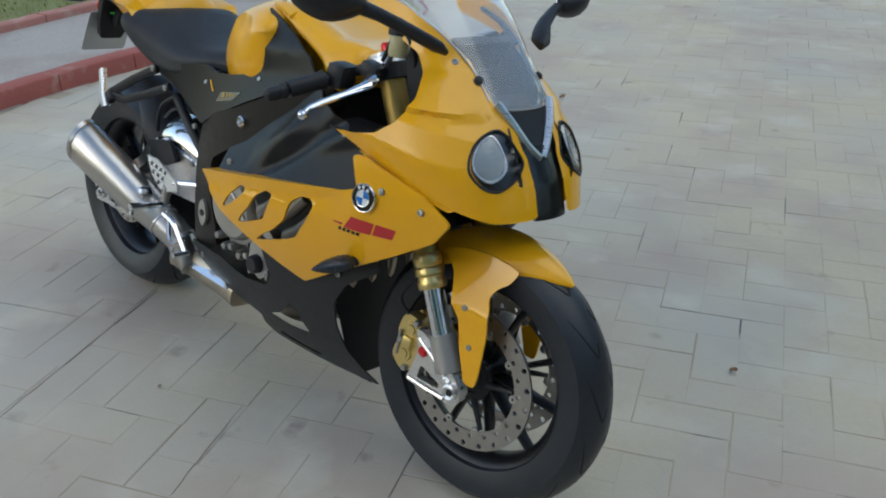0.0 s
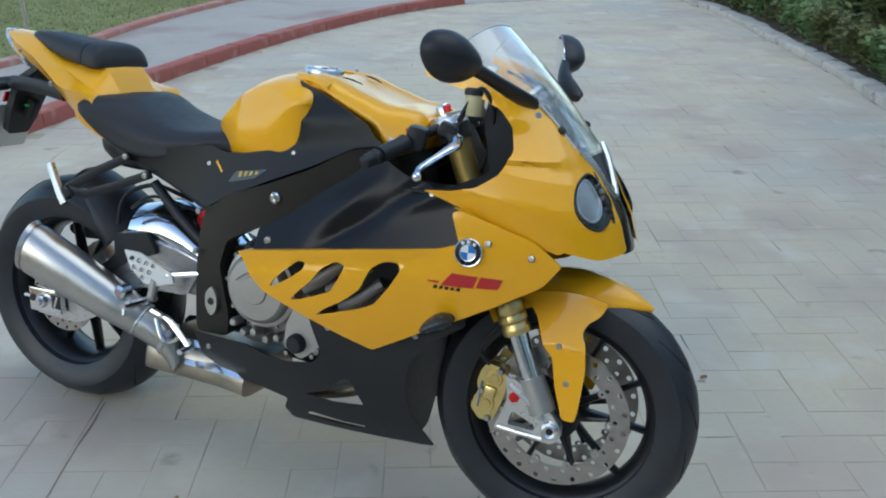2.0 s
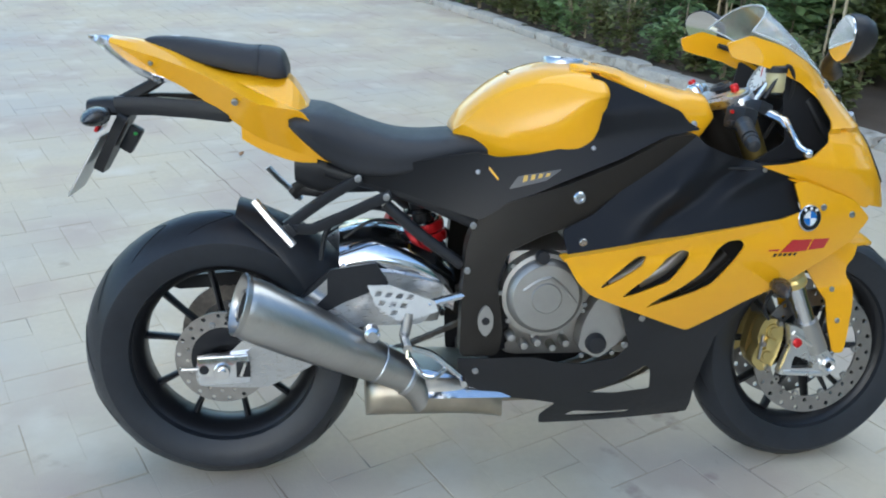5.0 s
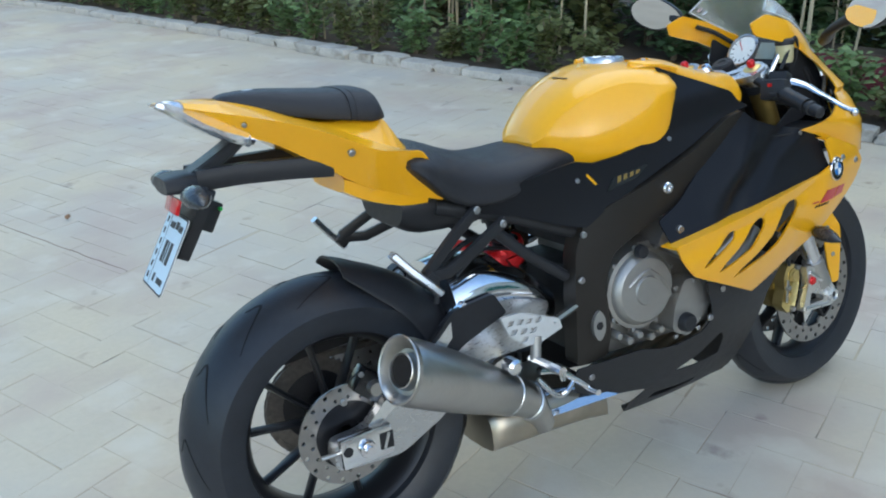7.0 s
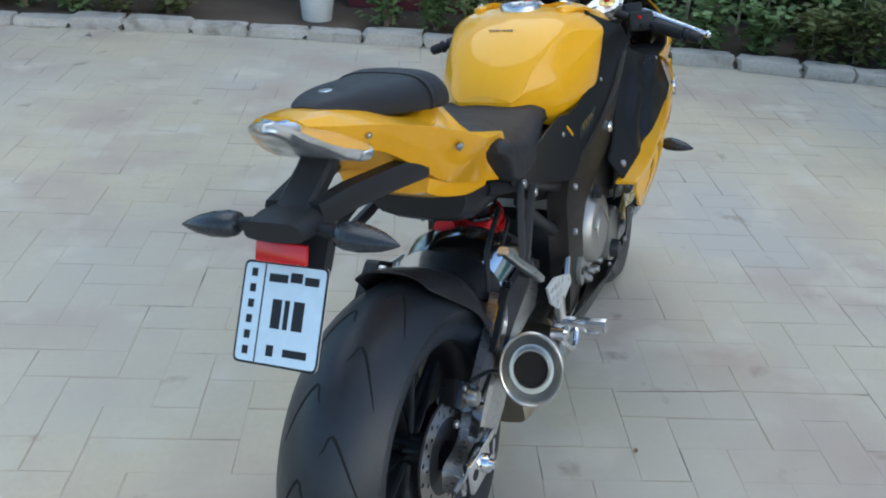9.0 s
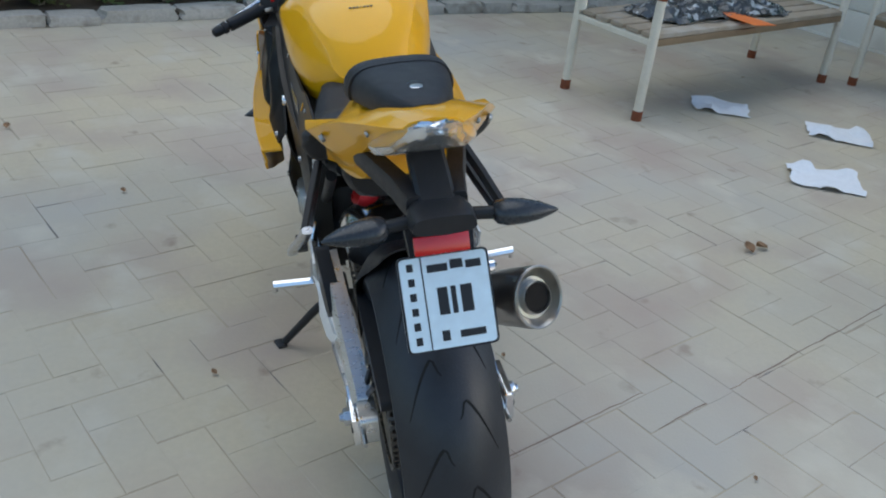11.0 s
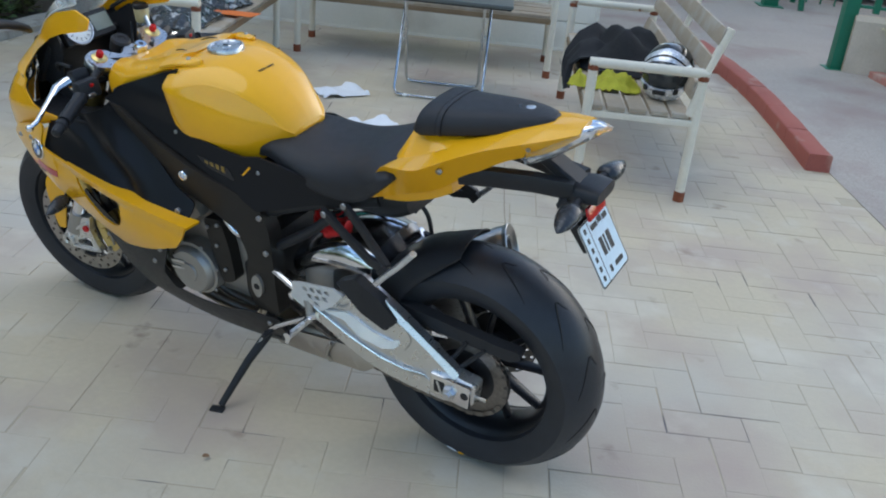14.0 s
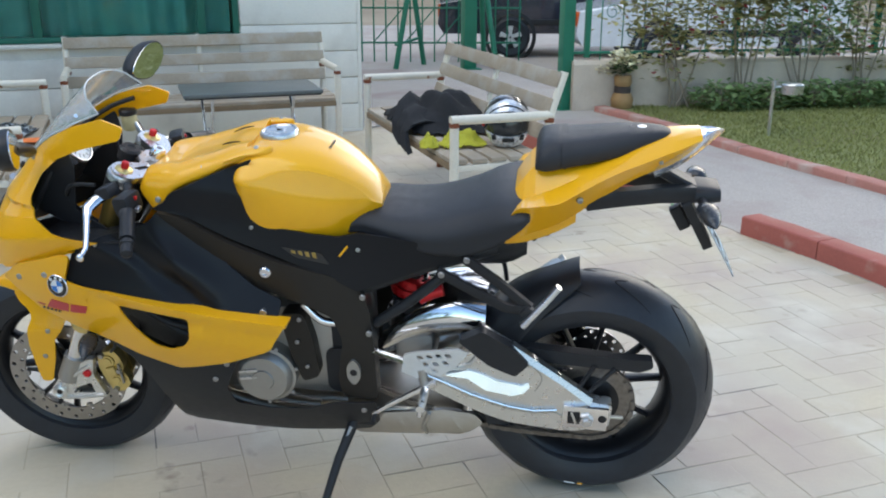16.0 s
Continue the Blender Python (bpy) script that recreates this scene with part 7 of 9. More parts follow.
part("chin_duct", loft(stations([(1.36, [(0, 0.70), (0.05, 0.70), (0.10, 0.69), (0.06, 0.665), (0, 0.66)]), (1.45, [(0, 0.70), (0.05, 0.695), (0.11, 0.688), (0.06, 0.665), (0, 0.66)]), (1.515, [(0, 0.69), (0.02, 0.688), (0.035, 0.682), (0.02, 0.672), (0, 0.67)])], 2, 3)), M_BLACKPL, bike)
# windscreen
rings = []
for k in range(17):
    t = k / 16
    c = cat_rom([(1.436, 0, 0.866), (1.392, 0, 0.922), (1.333, 0, 0.988), (1.270, 0, 1.054), (1.205, 0, 1.116)], 4)[k]
    e = cat_rom([(1.414, 0.088, 0.884), (1.360, 0.092, 0.941), (1.300, 0.113, 0.990), (1.222, 0.133, 1.033), (1.150, 0.120, 1.060)], 4)[k]
    row = []
    for j in range(15):
        u = -1 + 2 * j / 14
        f_ = math.sqrt(max(0.0, 1 - abs(u) ** 2.3))
        row.append(Vector((e.x + (c.x - e.x) * f_, e.y * (abs(u) ** 0.9) * (1 if u > 0 else -1), e.z + (c.z - e.z) * f_)))
    rings.append(row + [p + Vector((-0.0022, 0, -0.0018)) for p in row][::-1])
screen = part("windscreen", loft(rings), M_SCREEN, bike, "clear bubble windscreen")
screen.visible_shadow = False
edge = [r[:15] for r in rings]
part("screen_edge", tube([r[0] for r in edge] + edge[-1][1:14] + [r[14] for r in edge[::-1]], 0.0018, 6), mat("screen_edge", (0.55, 0.58, 0.58), 0.2, vary=0), screen)
for s in (-1, 1):
    for x, y, z in ((1.385, 0.092, 0.918),):
        b_ = part("screen_bolt", lathe([(0, 0.004), (0.004, 0.004), (0.005, 0.002), (0.009, 0.001), (0.009, -0.004)], (x, s * y, z), (0.6, s * 0.55, 0.6), 16), M_BLACKPL, screen)
    part("screen_bracket", tube([(1.18, s * 0.125, 1.02), (1.24, s * 0.12, 1.0), (1.30, s * 0.11, 0.965)], 0.006, 8, 3), M_BLACKPL, screen)
    # mirrors
    mir = part("mirror", loft([[Vector((x, s * y, z)) + Vector((a * q0, 0, b * q1)) for q0, q1 in ((math.cos(q), math.sin(q)) for q in (2 * math.pi * j / 14 for j in range(14)))]
                               for x, y, z, a, b in ((1.338, 0.142, 0.966, 0.010, 0.008), (1.325, 0.156, 0.975, 0.026, 0.013), (1.308, 0.178, 0.988, 0.025, 0.013), (1.290, 0.205, 1.003, 0.019, 0.013), (1.272, 0.25, 1.023, 0.014, 0.013), (1.260, 0.30, 1.040, 0.013, 0.015))]), M_BLACKPL, bike, "black mirror on a moulded arm")
    turn = radians(26 if s > 0 else -12)

    def oval(x, k, s=s, turn=turn):
        pts = []
        for j in range(26):
            q = 2 * math.pi * j / 26
            cy, cz = math.cos(q), math.sin(q)
            taper = 1.0 - 0.30 * max(0, -cy)
            dx, dy = x - 1.255, s * 0.076 * k * cy
            pts.append(Vector((1.255 + dx * math.cos(turn) - dy * math.sin(turn), s * 0.350 + dx * math.sin(turn) + dy * math.cos(turn), 1.054 + 0.046 * k * cz * taper + 0.014 * cy * k)))
        return pts
    part("mirror_shell", loft([oval(1.288, 0.14), oval(1.284, 0.45), oval(1.272, 0.78), oval(1.256, 0.96), oval(1.240, 1.02), oval(1.230, 1.0)]), M_BLACKPL, mir)
    part("mirror_glass", loft([oval(1.2295, 0.95), oval(1.2275, 0.94)]), M_MIRROR, mir, "mirror glass")
# instrument panel, facing the rider
GM = Matrix.Translation((1.275, 0.01, 0.945)) @ Matrix.Rotation(radians(-58), 4, "Y")
dash = part("instrument_panel", box((0, 0, 0), (0.075, 0.17, 0.025), None, 0.01), M_BLACKPL, bike, "black instrument panel with a white dial", move=GM)
part("dial", lathe([(0, 0.004), (0.038, 0.004), (0.040, 0.0)], (0, 0.035, 0.013), (0, 0, 1), 36), M_WHITE, dash, "white rev counter dial", move=GM)
part("dial_ring", lathe([(0.040, -0.002), (0.041, 0.007), (0.044, 0.007), (0.046, -0.002)], (0, 0.035, 0.013), (0, 0, 1), 36), M_ALU, dash, move=GM)
for k in range(10):
    a = math.pi * 0.2 + k * 0.45
    part("dial_tick", box((math.cos(a) * 0.031, 0.035 + math.sin(a) * 0.031, 0.018), (0.008, 0.0016, 0.001), rotm(0, 0, math.degrees(a))), M_INK, dash, move=GM)
part("dial_needle", box((0.010, 0.043, 0.0185), (0.03, 0.002, 0.001), rotm(0, 0, 40)), M_RED, dash, move=GM)
part("display", box((0, -0.045, 0.014), (0.045, 0.06, 0.004), None, 0.001), mat("lcd_grey", (0.22, 0.24, 0.21), 0.2), dash, "grey display", move=GM)
# dark inner lining of the nose
for s in (-1, 1):
    part("cockpit_lining", panel([(1.16, 0.775), (1.30, 0.785), (1.37, 0.82), (1.37, 0.88), (1.33, 0.93), (1.24, 0.985), (1.23, 0.93), (1.25, 0.82)], lambda x, z: s * (0.115 + 0.20 * max(0, 1.32 - x)), 0.004, (), 0.03, 0.01), M_BLACKPL, bike)
part("cockpit_back", box((1.335, 0, 0.86), (0.02, 0.25, 0.14), rotm(0, -35, 0), 0.01), M_BLACKPL, bike)
for s in (-1, 1):
    part("cockpit_shelf", panel([(1.06, 0.10), (1.30, 0.10), (1.33, 0.20), (1.20, 0.225), (1.08, 0.20)], lambda x, z: 0.002, 0.004, (), 0.05, 0.01), M_BLACKPL, bike,
         move=Matrix.Translation((0, 0, 0.775)) @ Matrix(((1, 0, 0, 0), (0, 0, s, 0), (0, 1, 0, 0), (0, 0, 0, 1))))

# benches: cream painted tube frames with weathered slats
def bench(m, label, width=1.67):
    b = thing("bench", m, label, "bench", "benches round the folding table")
    r = 0.023
    for x in (0, width):
        part("leg", tube([(x, 0, 0.03), (x, 0, 0.61)], r, 12), M_TUBE, b)
        part("back_leg", tube([(x, 0.50, 0.03), (x, 0.50, 0.61)], r, 12), M_TUBE, b)
        part("back_post", tube([(x, 0.47, 0.42), (x, 0.50, 0.60), (x, 0.575, 0.83)], 0.020, 10), M_TUBE, b)
        part("armrest", tube([(x, -0.02, 0.62), (x, 0.52, 0.62)], r, 12), M_TUBE, b)
        for y in (0, 0.50):
            part("rusty_foot", lathe([(0, 0), (r + 0.003, 0), (r + 0.003, 0.045), (r, 0.05)], (x, y, 0), (0, 0, 1), 14), M_RUST, b, "rusty foot cap")
            part("rusty_joint", lathe([(r, 0.585), (r + 0.002, 0.59), (r + 0.002, 0.605), (r, 0.61)], (x, y, 0), (0, 0, 1), 14), M_RUST, b)
        part("side_rail", box((x, 0.25, 0.385), (0.03, 0.48, 0.03), None, 0.004), M_TUBE, b)
    for y in (0.0, 0.48):
        part("seat_rail", box((width / 2, y, 0.385), (width, 0.028, 0.035), None, 0.004), M_SLATDARK, b)
    part("centre_brace", box((width / 2, 0.25, 0.375), (0.03, 0.48, 0.02), None, 0.003), M_SLATDARK, b)
    part("centre_post", tube([(width / 2, 0.49, 0.40), (width / 2, 0.515, 0.60), (width / 2, 0.585, 0.83)], 0.016, 8), M_TUBE, b)
    rnd = random.Random(int(width * 100) + len(label))
    for k in range(5):
        part("seat_slat", box((width / 2, 0.03 + k * 0.10, 0.415 + rnd.uniform(-0.002, 0.002)), (width + 0.02, 0.082, 0.024), rotm(0, 0, rnd.uniform(-0.2, 0.2)), 0.005), M_SLAT, b)
    for k in range(3):
        part("back_slat", box((width / 2, 0.472 + k * 0.037, 0.535 + k * 0.128), (width + 0.02, 0.022, 0.078), rotm(-17, 0, 0), 0.005), M_SLAT, b)
    return b


def frame_at(o, x, y):
    z = Vector((0, 0, 1))
    return Matrix(((x.x, y.x, 0, o[0]), (x.y, y.y, 0, o[1]), (0, 0, 1, 0), (0, 0, 0, 1)))


bench(frame_at((3.197, -3.191), -U26, -V26), "cream metal bench with grey wooden slats against the house", 1.76)
bench(frame_at((1.319, -3.543), V26, -U26), "cream metal bench with wooden slats, a helmet and jacket on it")
bench(frame_at((2.495, -1.498), -V26, U26), "rusting cream metal bench with bags on its seat")

# folding table
tb = thing("folding_table", frame_at((1.94, -3.05), -U26, -V26), "small grey-topped folding table with chromed tube legs", "table")
part("tabletop", box((0, 0, 0.605), (0.80, 0.50, 0.022), None, 0.006), M_TABLETOP, tb)
part("top_edge", box((0, 0, 0.590), (0.78, 0.48, 0.012), None, 0.003), M_CARTRIM, tb)
for sx, y0, y1, w in ((1, -0.20, 0.20, 0.27), (-1, 0.16, -0.18, 0.235)):
    part("leg_frame", tube([(-w, y1, 0.58), (-w, y0 * 0.3 + y1 * 0.7, 0.42), (-w, y0 * 0.96, 0.05), (-w + 0.012, y0, 0.018), (-w + 0.045, y0, 0.012), (w - 0.045, y0, 0.012), (w - 0.012, y0, 0.018), (w, y0 * 0.96, 0.05), (w, y0 * 0.3 + y1 * 0.7, 0.42), (w, y1, 0.58)], 0.0095, 10), M_CHROMETUBE, tb, "bent chromed tube leg")
for sx in (-1, 1):
    part("stay_plate", box((sx * 0.252, 0.0, 0.33), (0.012, 0.03, 0.10), None, 0.003), M_CHROMETUBE, tb)
    part("foot_cap", lathe([(0, 0.012), (0.011, 0.011), (0.0125, -0.012)], (sx * 0.20, -0.20, 0.012), (1, 0, 0), 10), M_WHITE, tb)

# helmet on the bench
HELM = Matrix.Translation((0.36, -2.46, 0.428)) @ Matrix.Rotation(radians(97), 4, "Z")
helm = thing("helmet", HELM, "black and silver full-face motorcycle helmet on the bench seat", "helmet")


def helm_at(az, el, k=1.0):
    """A place on the helmet: turn from its front and height angle in degrees, k times its size."""
    a, e = radians(az), radians(el)
    r = math.cos(e) ** 0.9
    return Vector((k * (0.150 * r * math.cos(a) - 0.012 * math.sin(e)), k * 0.122 * r * math.sin(a), max(0.004, 0.128 + 0.132 * k * math.sin(e))))


def helm_patch(low, high, wide, k, rim=0.012, n=16, m=6):
    """A raised shell piece between two height angles that bow with the turn from the front."""
    outer, inner = [], []
    for j in range(m + 1):
        row, row2 = [], []
        for i in range(n + 1):
            u = -1 + 2 * i / n
            lo, hi = low(u), high(u)
            el = lo + (hi - lo) * j / m
            edge = 1 if 0 < j < m and 0 < i < n else 0
            row.append(helm_at(wide * u, el, k - (0 if edge else rim)))
            row2.append(helm_at(wide * u, el, 0.985))
        outer.append(row + row2[::-1])
    return loft(outer)


part("shell", loft([[helm_at(15 * i, el) for i in range(24)] for el in (-80, -66, -52, -38, -24, -10, 4, 18, 32, 46, 60, 74, 84)]), M_BLACKGLOSS, helm)
part("silver_brow", helm_patch(lambda u: 30 - 34 * u * u, lambda u: 62 - 52 * u * u, 82, 1.035), M_SILVERPAINT, helm, "bright silver panel arched over the visor")
part("brow_stripe", helm_patch(lambda u: 40 - 38 * u * u, lambda u: 45 - 40 * u * u, 70, 1.045, 0.006, 16, 2), M_BLACKGLOSS, helm, "thin dark stripe")
part("visor", helm_patch(lambda u: -26 + 8 * u * u, lambda u: 29 - 32 * u * u, 72, 1.028, 0.008), M_CARGLASS, helm, "dark visor")
part("chin_guard", helm_patch(lambda u: -66 + 6 * u * u, lambda u: -27 + 10 * u * u, 62, 1.10, 0.03), M_SILVERPAINT, helm, "silver chin bar")
part("chin_vent", box((0.158, 0, 0.052), (0.012, 0.062, 0.020), rotm(0, 18, 0), 0.004), M_CARTRIM, helm, "dark air vent")
for sy in (-1, 1):
    part("cheek_vent", box((0.128, sy * 0.072, 0.062), (0.010, 0.022, 0.028), rotm(0, 14, sy * 38), 0.003), M_CARTRIM, helm)
    pv_ = helm_at(sy * 78, -4, 1.0)
    part("visor_pivot", lathe([(0, 0.010), (0.015, 0.008), (0.020, -0.006)], pv_, (0.15, sy, 0), 18), M_RED, helm, "red visor pivot")

# jacket heaped over the bench
jk = thing("jacket", Matrix.Translation((0.83, -2.93, 0.427)) @ Matrix.Rotation(radians(116), 4, "Z"), "black jacket heaped over the bench and hanging off its edge", "jacket")


def heap(w, d, h, seed, hang=None, n=22):
    bm = bmesh.new()
    grid = []
    for i in range(n + 1):
        row = []
        for j in range(n + 1):
            u, v = -1 + 2 * i / n, -1 + 2 * j / n
            rr = math.hypot(u, v * 0.9)
            ed = 1 + 0.18 * noise.noise(Vector((u * 2 + seed, v * 2, 3)))
            z = h * max(0, 1 - (rr / ed) ** 2.2) * (0.75 + 0.55 * noise.noise(Vector((u * 2.6 + seed, v * 2.6, 0)))) + 0.018 * noise.noise(Vector((u * 7, v * 7 + seed, 1))) + 0.014
            x, y = w * u * ed * 0.5, d * v * ed * 0.5
            if hang and y < hang[0]:
                z = z * 0.3 - (hang[0] - y) * hang[1]
                y = hang[0] - 0.02 - 0.03 * noise.noise(Vector((u * 5, v * 3, seed)))
            row.append(bm.verts.new((x, y, max(z, 0.002) if not hang else z)))
        grid.append(row)
    top = [[grid[i][j], grid[i + 1][j], grid[i + 1][j + 1], grid[i][j + 1]] for i in range(n) for j in range(n) if math.hypot(-1 + (2 * i + 1) / n, -1 + (2 * j + 1) / n) < 1.12]
    for f in top:
        bm.faces.new(f)
    loose = [v for v in bm.verts if not v.link_faces]
    bmesh.ops.delete(bm, geom=loose, context="VERTS")
    bmesh.ops.solidify(bm, geom=bm.faces[:], thickness=0.006)
    return bm


part("body_cloth", heap(0.84, 0.56, 0.21, 2.3), M_CLOTH, jk, angle=60, move=Matrix.Translation((-0.06, 0.10, 0)))


def drape(rows, cols=14, per=5, thick=0.008):
    """Cloth hanging in folds through rows of (left end, right end)."""
    line = []
    for (a, b), (c, d) in zip(rows, rows[1:]):
        line += [(Vector(a).lerp(Vector(c), k / per), Vector(b).lerp(Vector(d), k / per)) for k in range(per)]
    line.append((Vector(rows[-1][0]), Vector(rows[-1][1])))
    rings = []
    for i, (a, b) in enumerate(line):
        t = i / (len(line) - 1)
        front = [a.lerp(b, j / cols) + Vector((0, -0.012 * math.sin(j * 1.35 + 1.7 * t) * (0.4 + t), 0.012 * math.sin(j * 0.9 + 3 * t) * (1 - t))) for j in range(cols + 1)]
        rings.append(front + [p + Vector((0, thick, -thick * (1 - t))) for p in front[::-1]])
    return loft(rings)


part("front_flap", drape([((-0.20, 0.02, 0.13), (0.24, 0.00, 0.06)), ((-0.11, -0.08, 0.190), (0.25, -0.10, 0.075)), ((-0.02, -0.175, 0.145), (0.27, -0.18, 0.06)), ((0.070, -0.235, 0.060), (0.29, -0.225, 0.025)), ((0.112, -0.245, -0.002), (0.34, -0.235, -0.02)), ((0.25, -0.245, -0.045), (0.40, -0.240, -0.072))]), M_CLOTH, jk, "front flap hanging to a point", angle=60)
gl_ = thing("cloth", Matrix.Translation((0.585, -2.385, 0.427)) @ Matrix.Rotation(radians(20), 4, "Z"), "crumpled yellow-green cloth on the bench seat", "cloth")
part("crumpled_cloth", heap(0.24, 0.17, 0.085, 7.7, None, 18), M_GLOVE, gl_, angle=60)
gl2 = thing("cloth", Matrix.Translation((0.745, -2.305, 0.427)) @ Matrix.Rotation(radians(100), 4, "Z"), "crumpled yellow-green cloth on the bench edge", "cloth")
part("crumpled_cloth", heap(0.12, 0.10, 0.07, 4.1, None, 14), M_GLOVE, gl2, angle=60)

# bags and a card on the other bench
for (x, y, w, d, h, sd, rz) in ((2.93, -1.83, 0.62, 0.36, 0.07, 1.1, 116), (3.10, -2.32, 0.46, 0.30, 0.05, 5.2, 100)):
    bg = thing("plastic_bag", Matrix.Translation((x, y, 0.427)) @ Matrix.Rotation(radians(rz), 4, "Z"), "dark crumpled plastic bag lying on the bench", "bag")
    part("bag_film", heap(w, d, h, sd, None, 24), M_BAG, bg, angle=25)
cd = thing("card", Matrix.Translation((2.84, -2.16, 0.437)) @ Matrix.Rotation(radians(20), 4, "Z"), "orange card lying on the bench seat", "card")
part("card_sheet", box((0, 0, 0.004), (0.26, 0.17, 0.003), rotm(3, 1, 0), 0.001), M_ORANGE, cd)

# papers on the paving
def paper(x, y, w, d, rz, seed, label):
    p = thing("paper", Matrix.Translation((x, y, 0.005)) @ Matrix.Rotation(radians(rz), 4, "Z"), label, "paper")
    bm = bmesh.new()
    n = 10
    def lift(i, j):
        return 0.004 + 0.055 * max(0, noise.noise(Vector((i * 0.33 + seed, j * 0.33, 0)))) + 0.012 * abs(noise.noise(Vector((i * 0.9, j * 0.9 + seed, 4))))
    def out(i, j, c):
        return 0.022 * noise.noise(Vector((i * 0.3 + seed, j * 0.3, c)))
    g = [[bm.verts.new((w * (i / n - 0.5) + out(i, j, 7), d * (j / n - 0.5) + out(i, j, 9), lift(i, j))) for j in range(n + 1)] for i in range(n + 1)]
    u = [[bm.verts.new((w * (i / n - 0.5) + out(i, j, 7), d * (j / n - 0.5) + out(i, j, 9), lift(i, j) - 0.0012)) for j in range(n + 1)] for i in range(n + 1)]
    for i in range(n):
        for j in range(n):
            bm.faces.new((g[i][j], g[i + 1][j], g[i + 1][j + 1], g[i][j + 1]))
            bm.faces.new((u[i][j], u[i][j + 1], u[i + 1][j + 1], u[i + 1][j]))
    rim = [(i, 0) for i in range(n)] + [(n, j) for j in range(n)] + [(n - i, n) for i in range(n)] + [(0, n - j) for j in range(n)]
    for (a, b), (c, e) in zip(rim, rim[1:] + rim[:1]):
        bm.faces.new((g[a][b], u[a][b], u[c][e], g[c][e]))
    part("paper_sheet", bm, M_PAPER, p)


paper(2.70, -2.06, 0.21, 0.29, -20, 1.0, "white sheet of paper lying flat on the paving")
paper(2.35, -2.54, 0.21, 0.31, -28, 3.0, "white sheet of paper lying on the paving")
paper(1.80, -2.11, 0.24, 0.31, -25, 8.0, "crumpled white sheet of paper on the paving")
# fallen leaves
for x, y, rz, sz in ((1.172, -1.391, 10, 0.05), (1.187, -1.452, 80, 0.045), (1.626, 0.815, 30, 0.020), (0.543, 0.495, 50, 0.017), (0.034, -0.786, 0, 0.012), (0.575, -0.293, 0, 0.012), (2.2, 1.3, 0, 0.03), (-0.2, 2.4, 60, 0.03), (0.61, -2.087, 20, 0.045)):
    lf = thing("dry_leaf", Matrix.Translation((x, y, 0.005)) @ Matrix.Rotation(radians(rz), 4, "Z"), "brown dried leaf curled on the paving", "leaf", "leaves on the paving")
    bm = bmesh.new()
    rows = []
    for i in range(7):
        t = i / 6
        w = sz * 0.42 * math.sin(math.pi * min(1, t * 0.92 + 0.06)) + 0.0008
        rows.append([Vector((sz * (t - 0.5), w * u, 0.003 + sz * 0.35 * abs(u) * (0.5 + 0.5 * t) + sz * 0.12 * t)) for u in (-1, -0.5, 0, 0.5, 1)])
    part("leaf_blade", loft([r + [p - Vector((0, 0, 0.0012)) for p in r][::-1] for r in rows]), M_DRYLEAF, lf)

# garden lamp on the lawn
lp = thing("garden_lamp", pose(-1.56, -5.06, 0.0), "small steel garden lamp on a slim post", "lamp")
part("post", tube([(0, 0, 0), (0, 0, 0.46)], 0.014, 12), M_LAMPMETAL, lp)
part("lamp_arm", tube([(0, 0, 0.41), (-0.06, 0, 0.41)], 0.008, 8), M_LAMPMETAL, lp)
part("shade", lathe([(0.0, 0.445), (0.075, 0.44), (0.085, 0.43), (0.08, 0.36), (0.07, 0.36), (0.06, 0.425), (0, 0.43)], (-0.14, 0, 0), (0, 0, 1), 24), M_LAMPMETAL, lp)
lp2 = thing("garden_lamp", pose(-4.75, 4.1, 0.0), "slim steel lamp post on the lawn", "lamp")
part("post", tube([(0, 0, 0), (0, 0, 1.0)], 0.018, 12), M_LAMPMETAL, lp2)
part("shade", lathe([(0.0, 1.04), (0.06, 1.02), (0.08, 0.96), (0.02, 0.95)], (0, 0, 0), (0, 0, 1), 20), M_LAMPMETAL, lp2)

# vase with flowers at the end of the lawn kerb
vs_ = thing("vase", pose(-0.50, -6.30, 0.004), "banded ochre clay vase with cream flowers", "vase")
part("vase_body", lathe([(0, 0), (0.07, 0), (0.095, 0.03), (0.105, 0.10), (0.085, 0.15), (0.07, 0.165)], (0, 0, 0), (0, 0, 1), 28), M_TERRACOTTA, vs_)
part("vase_band", lathe([(0.068, 0.16), (0.076, 0.17), (0.076, 0.215), (0.066, 0.225)], (0, 0, 0), (0, 0, 1), 28), M_BAND, vs_, "dark band")
part("vase_neck", lathe([(0.064, 0.22), (0.078, 0.24), (0.082, 0.30), (0.07, 0.325), (0.05, 0.325)], (0, 0, 0), (0, 0, 1), 28), M_TERRACOTTA, vs_)


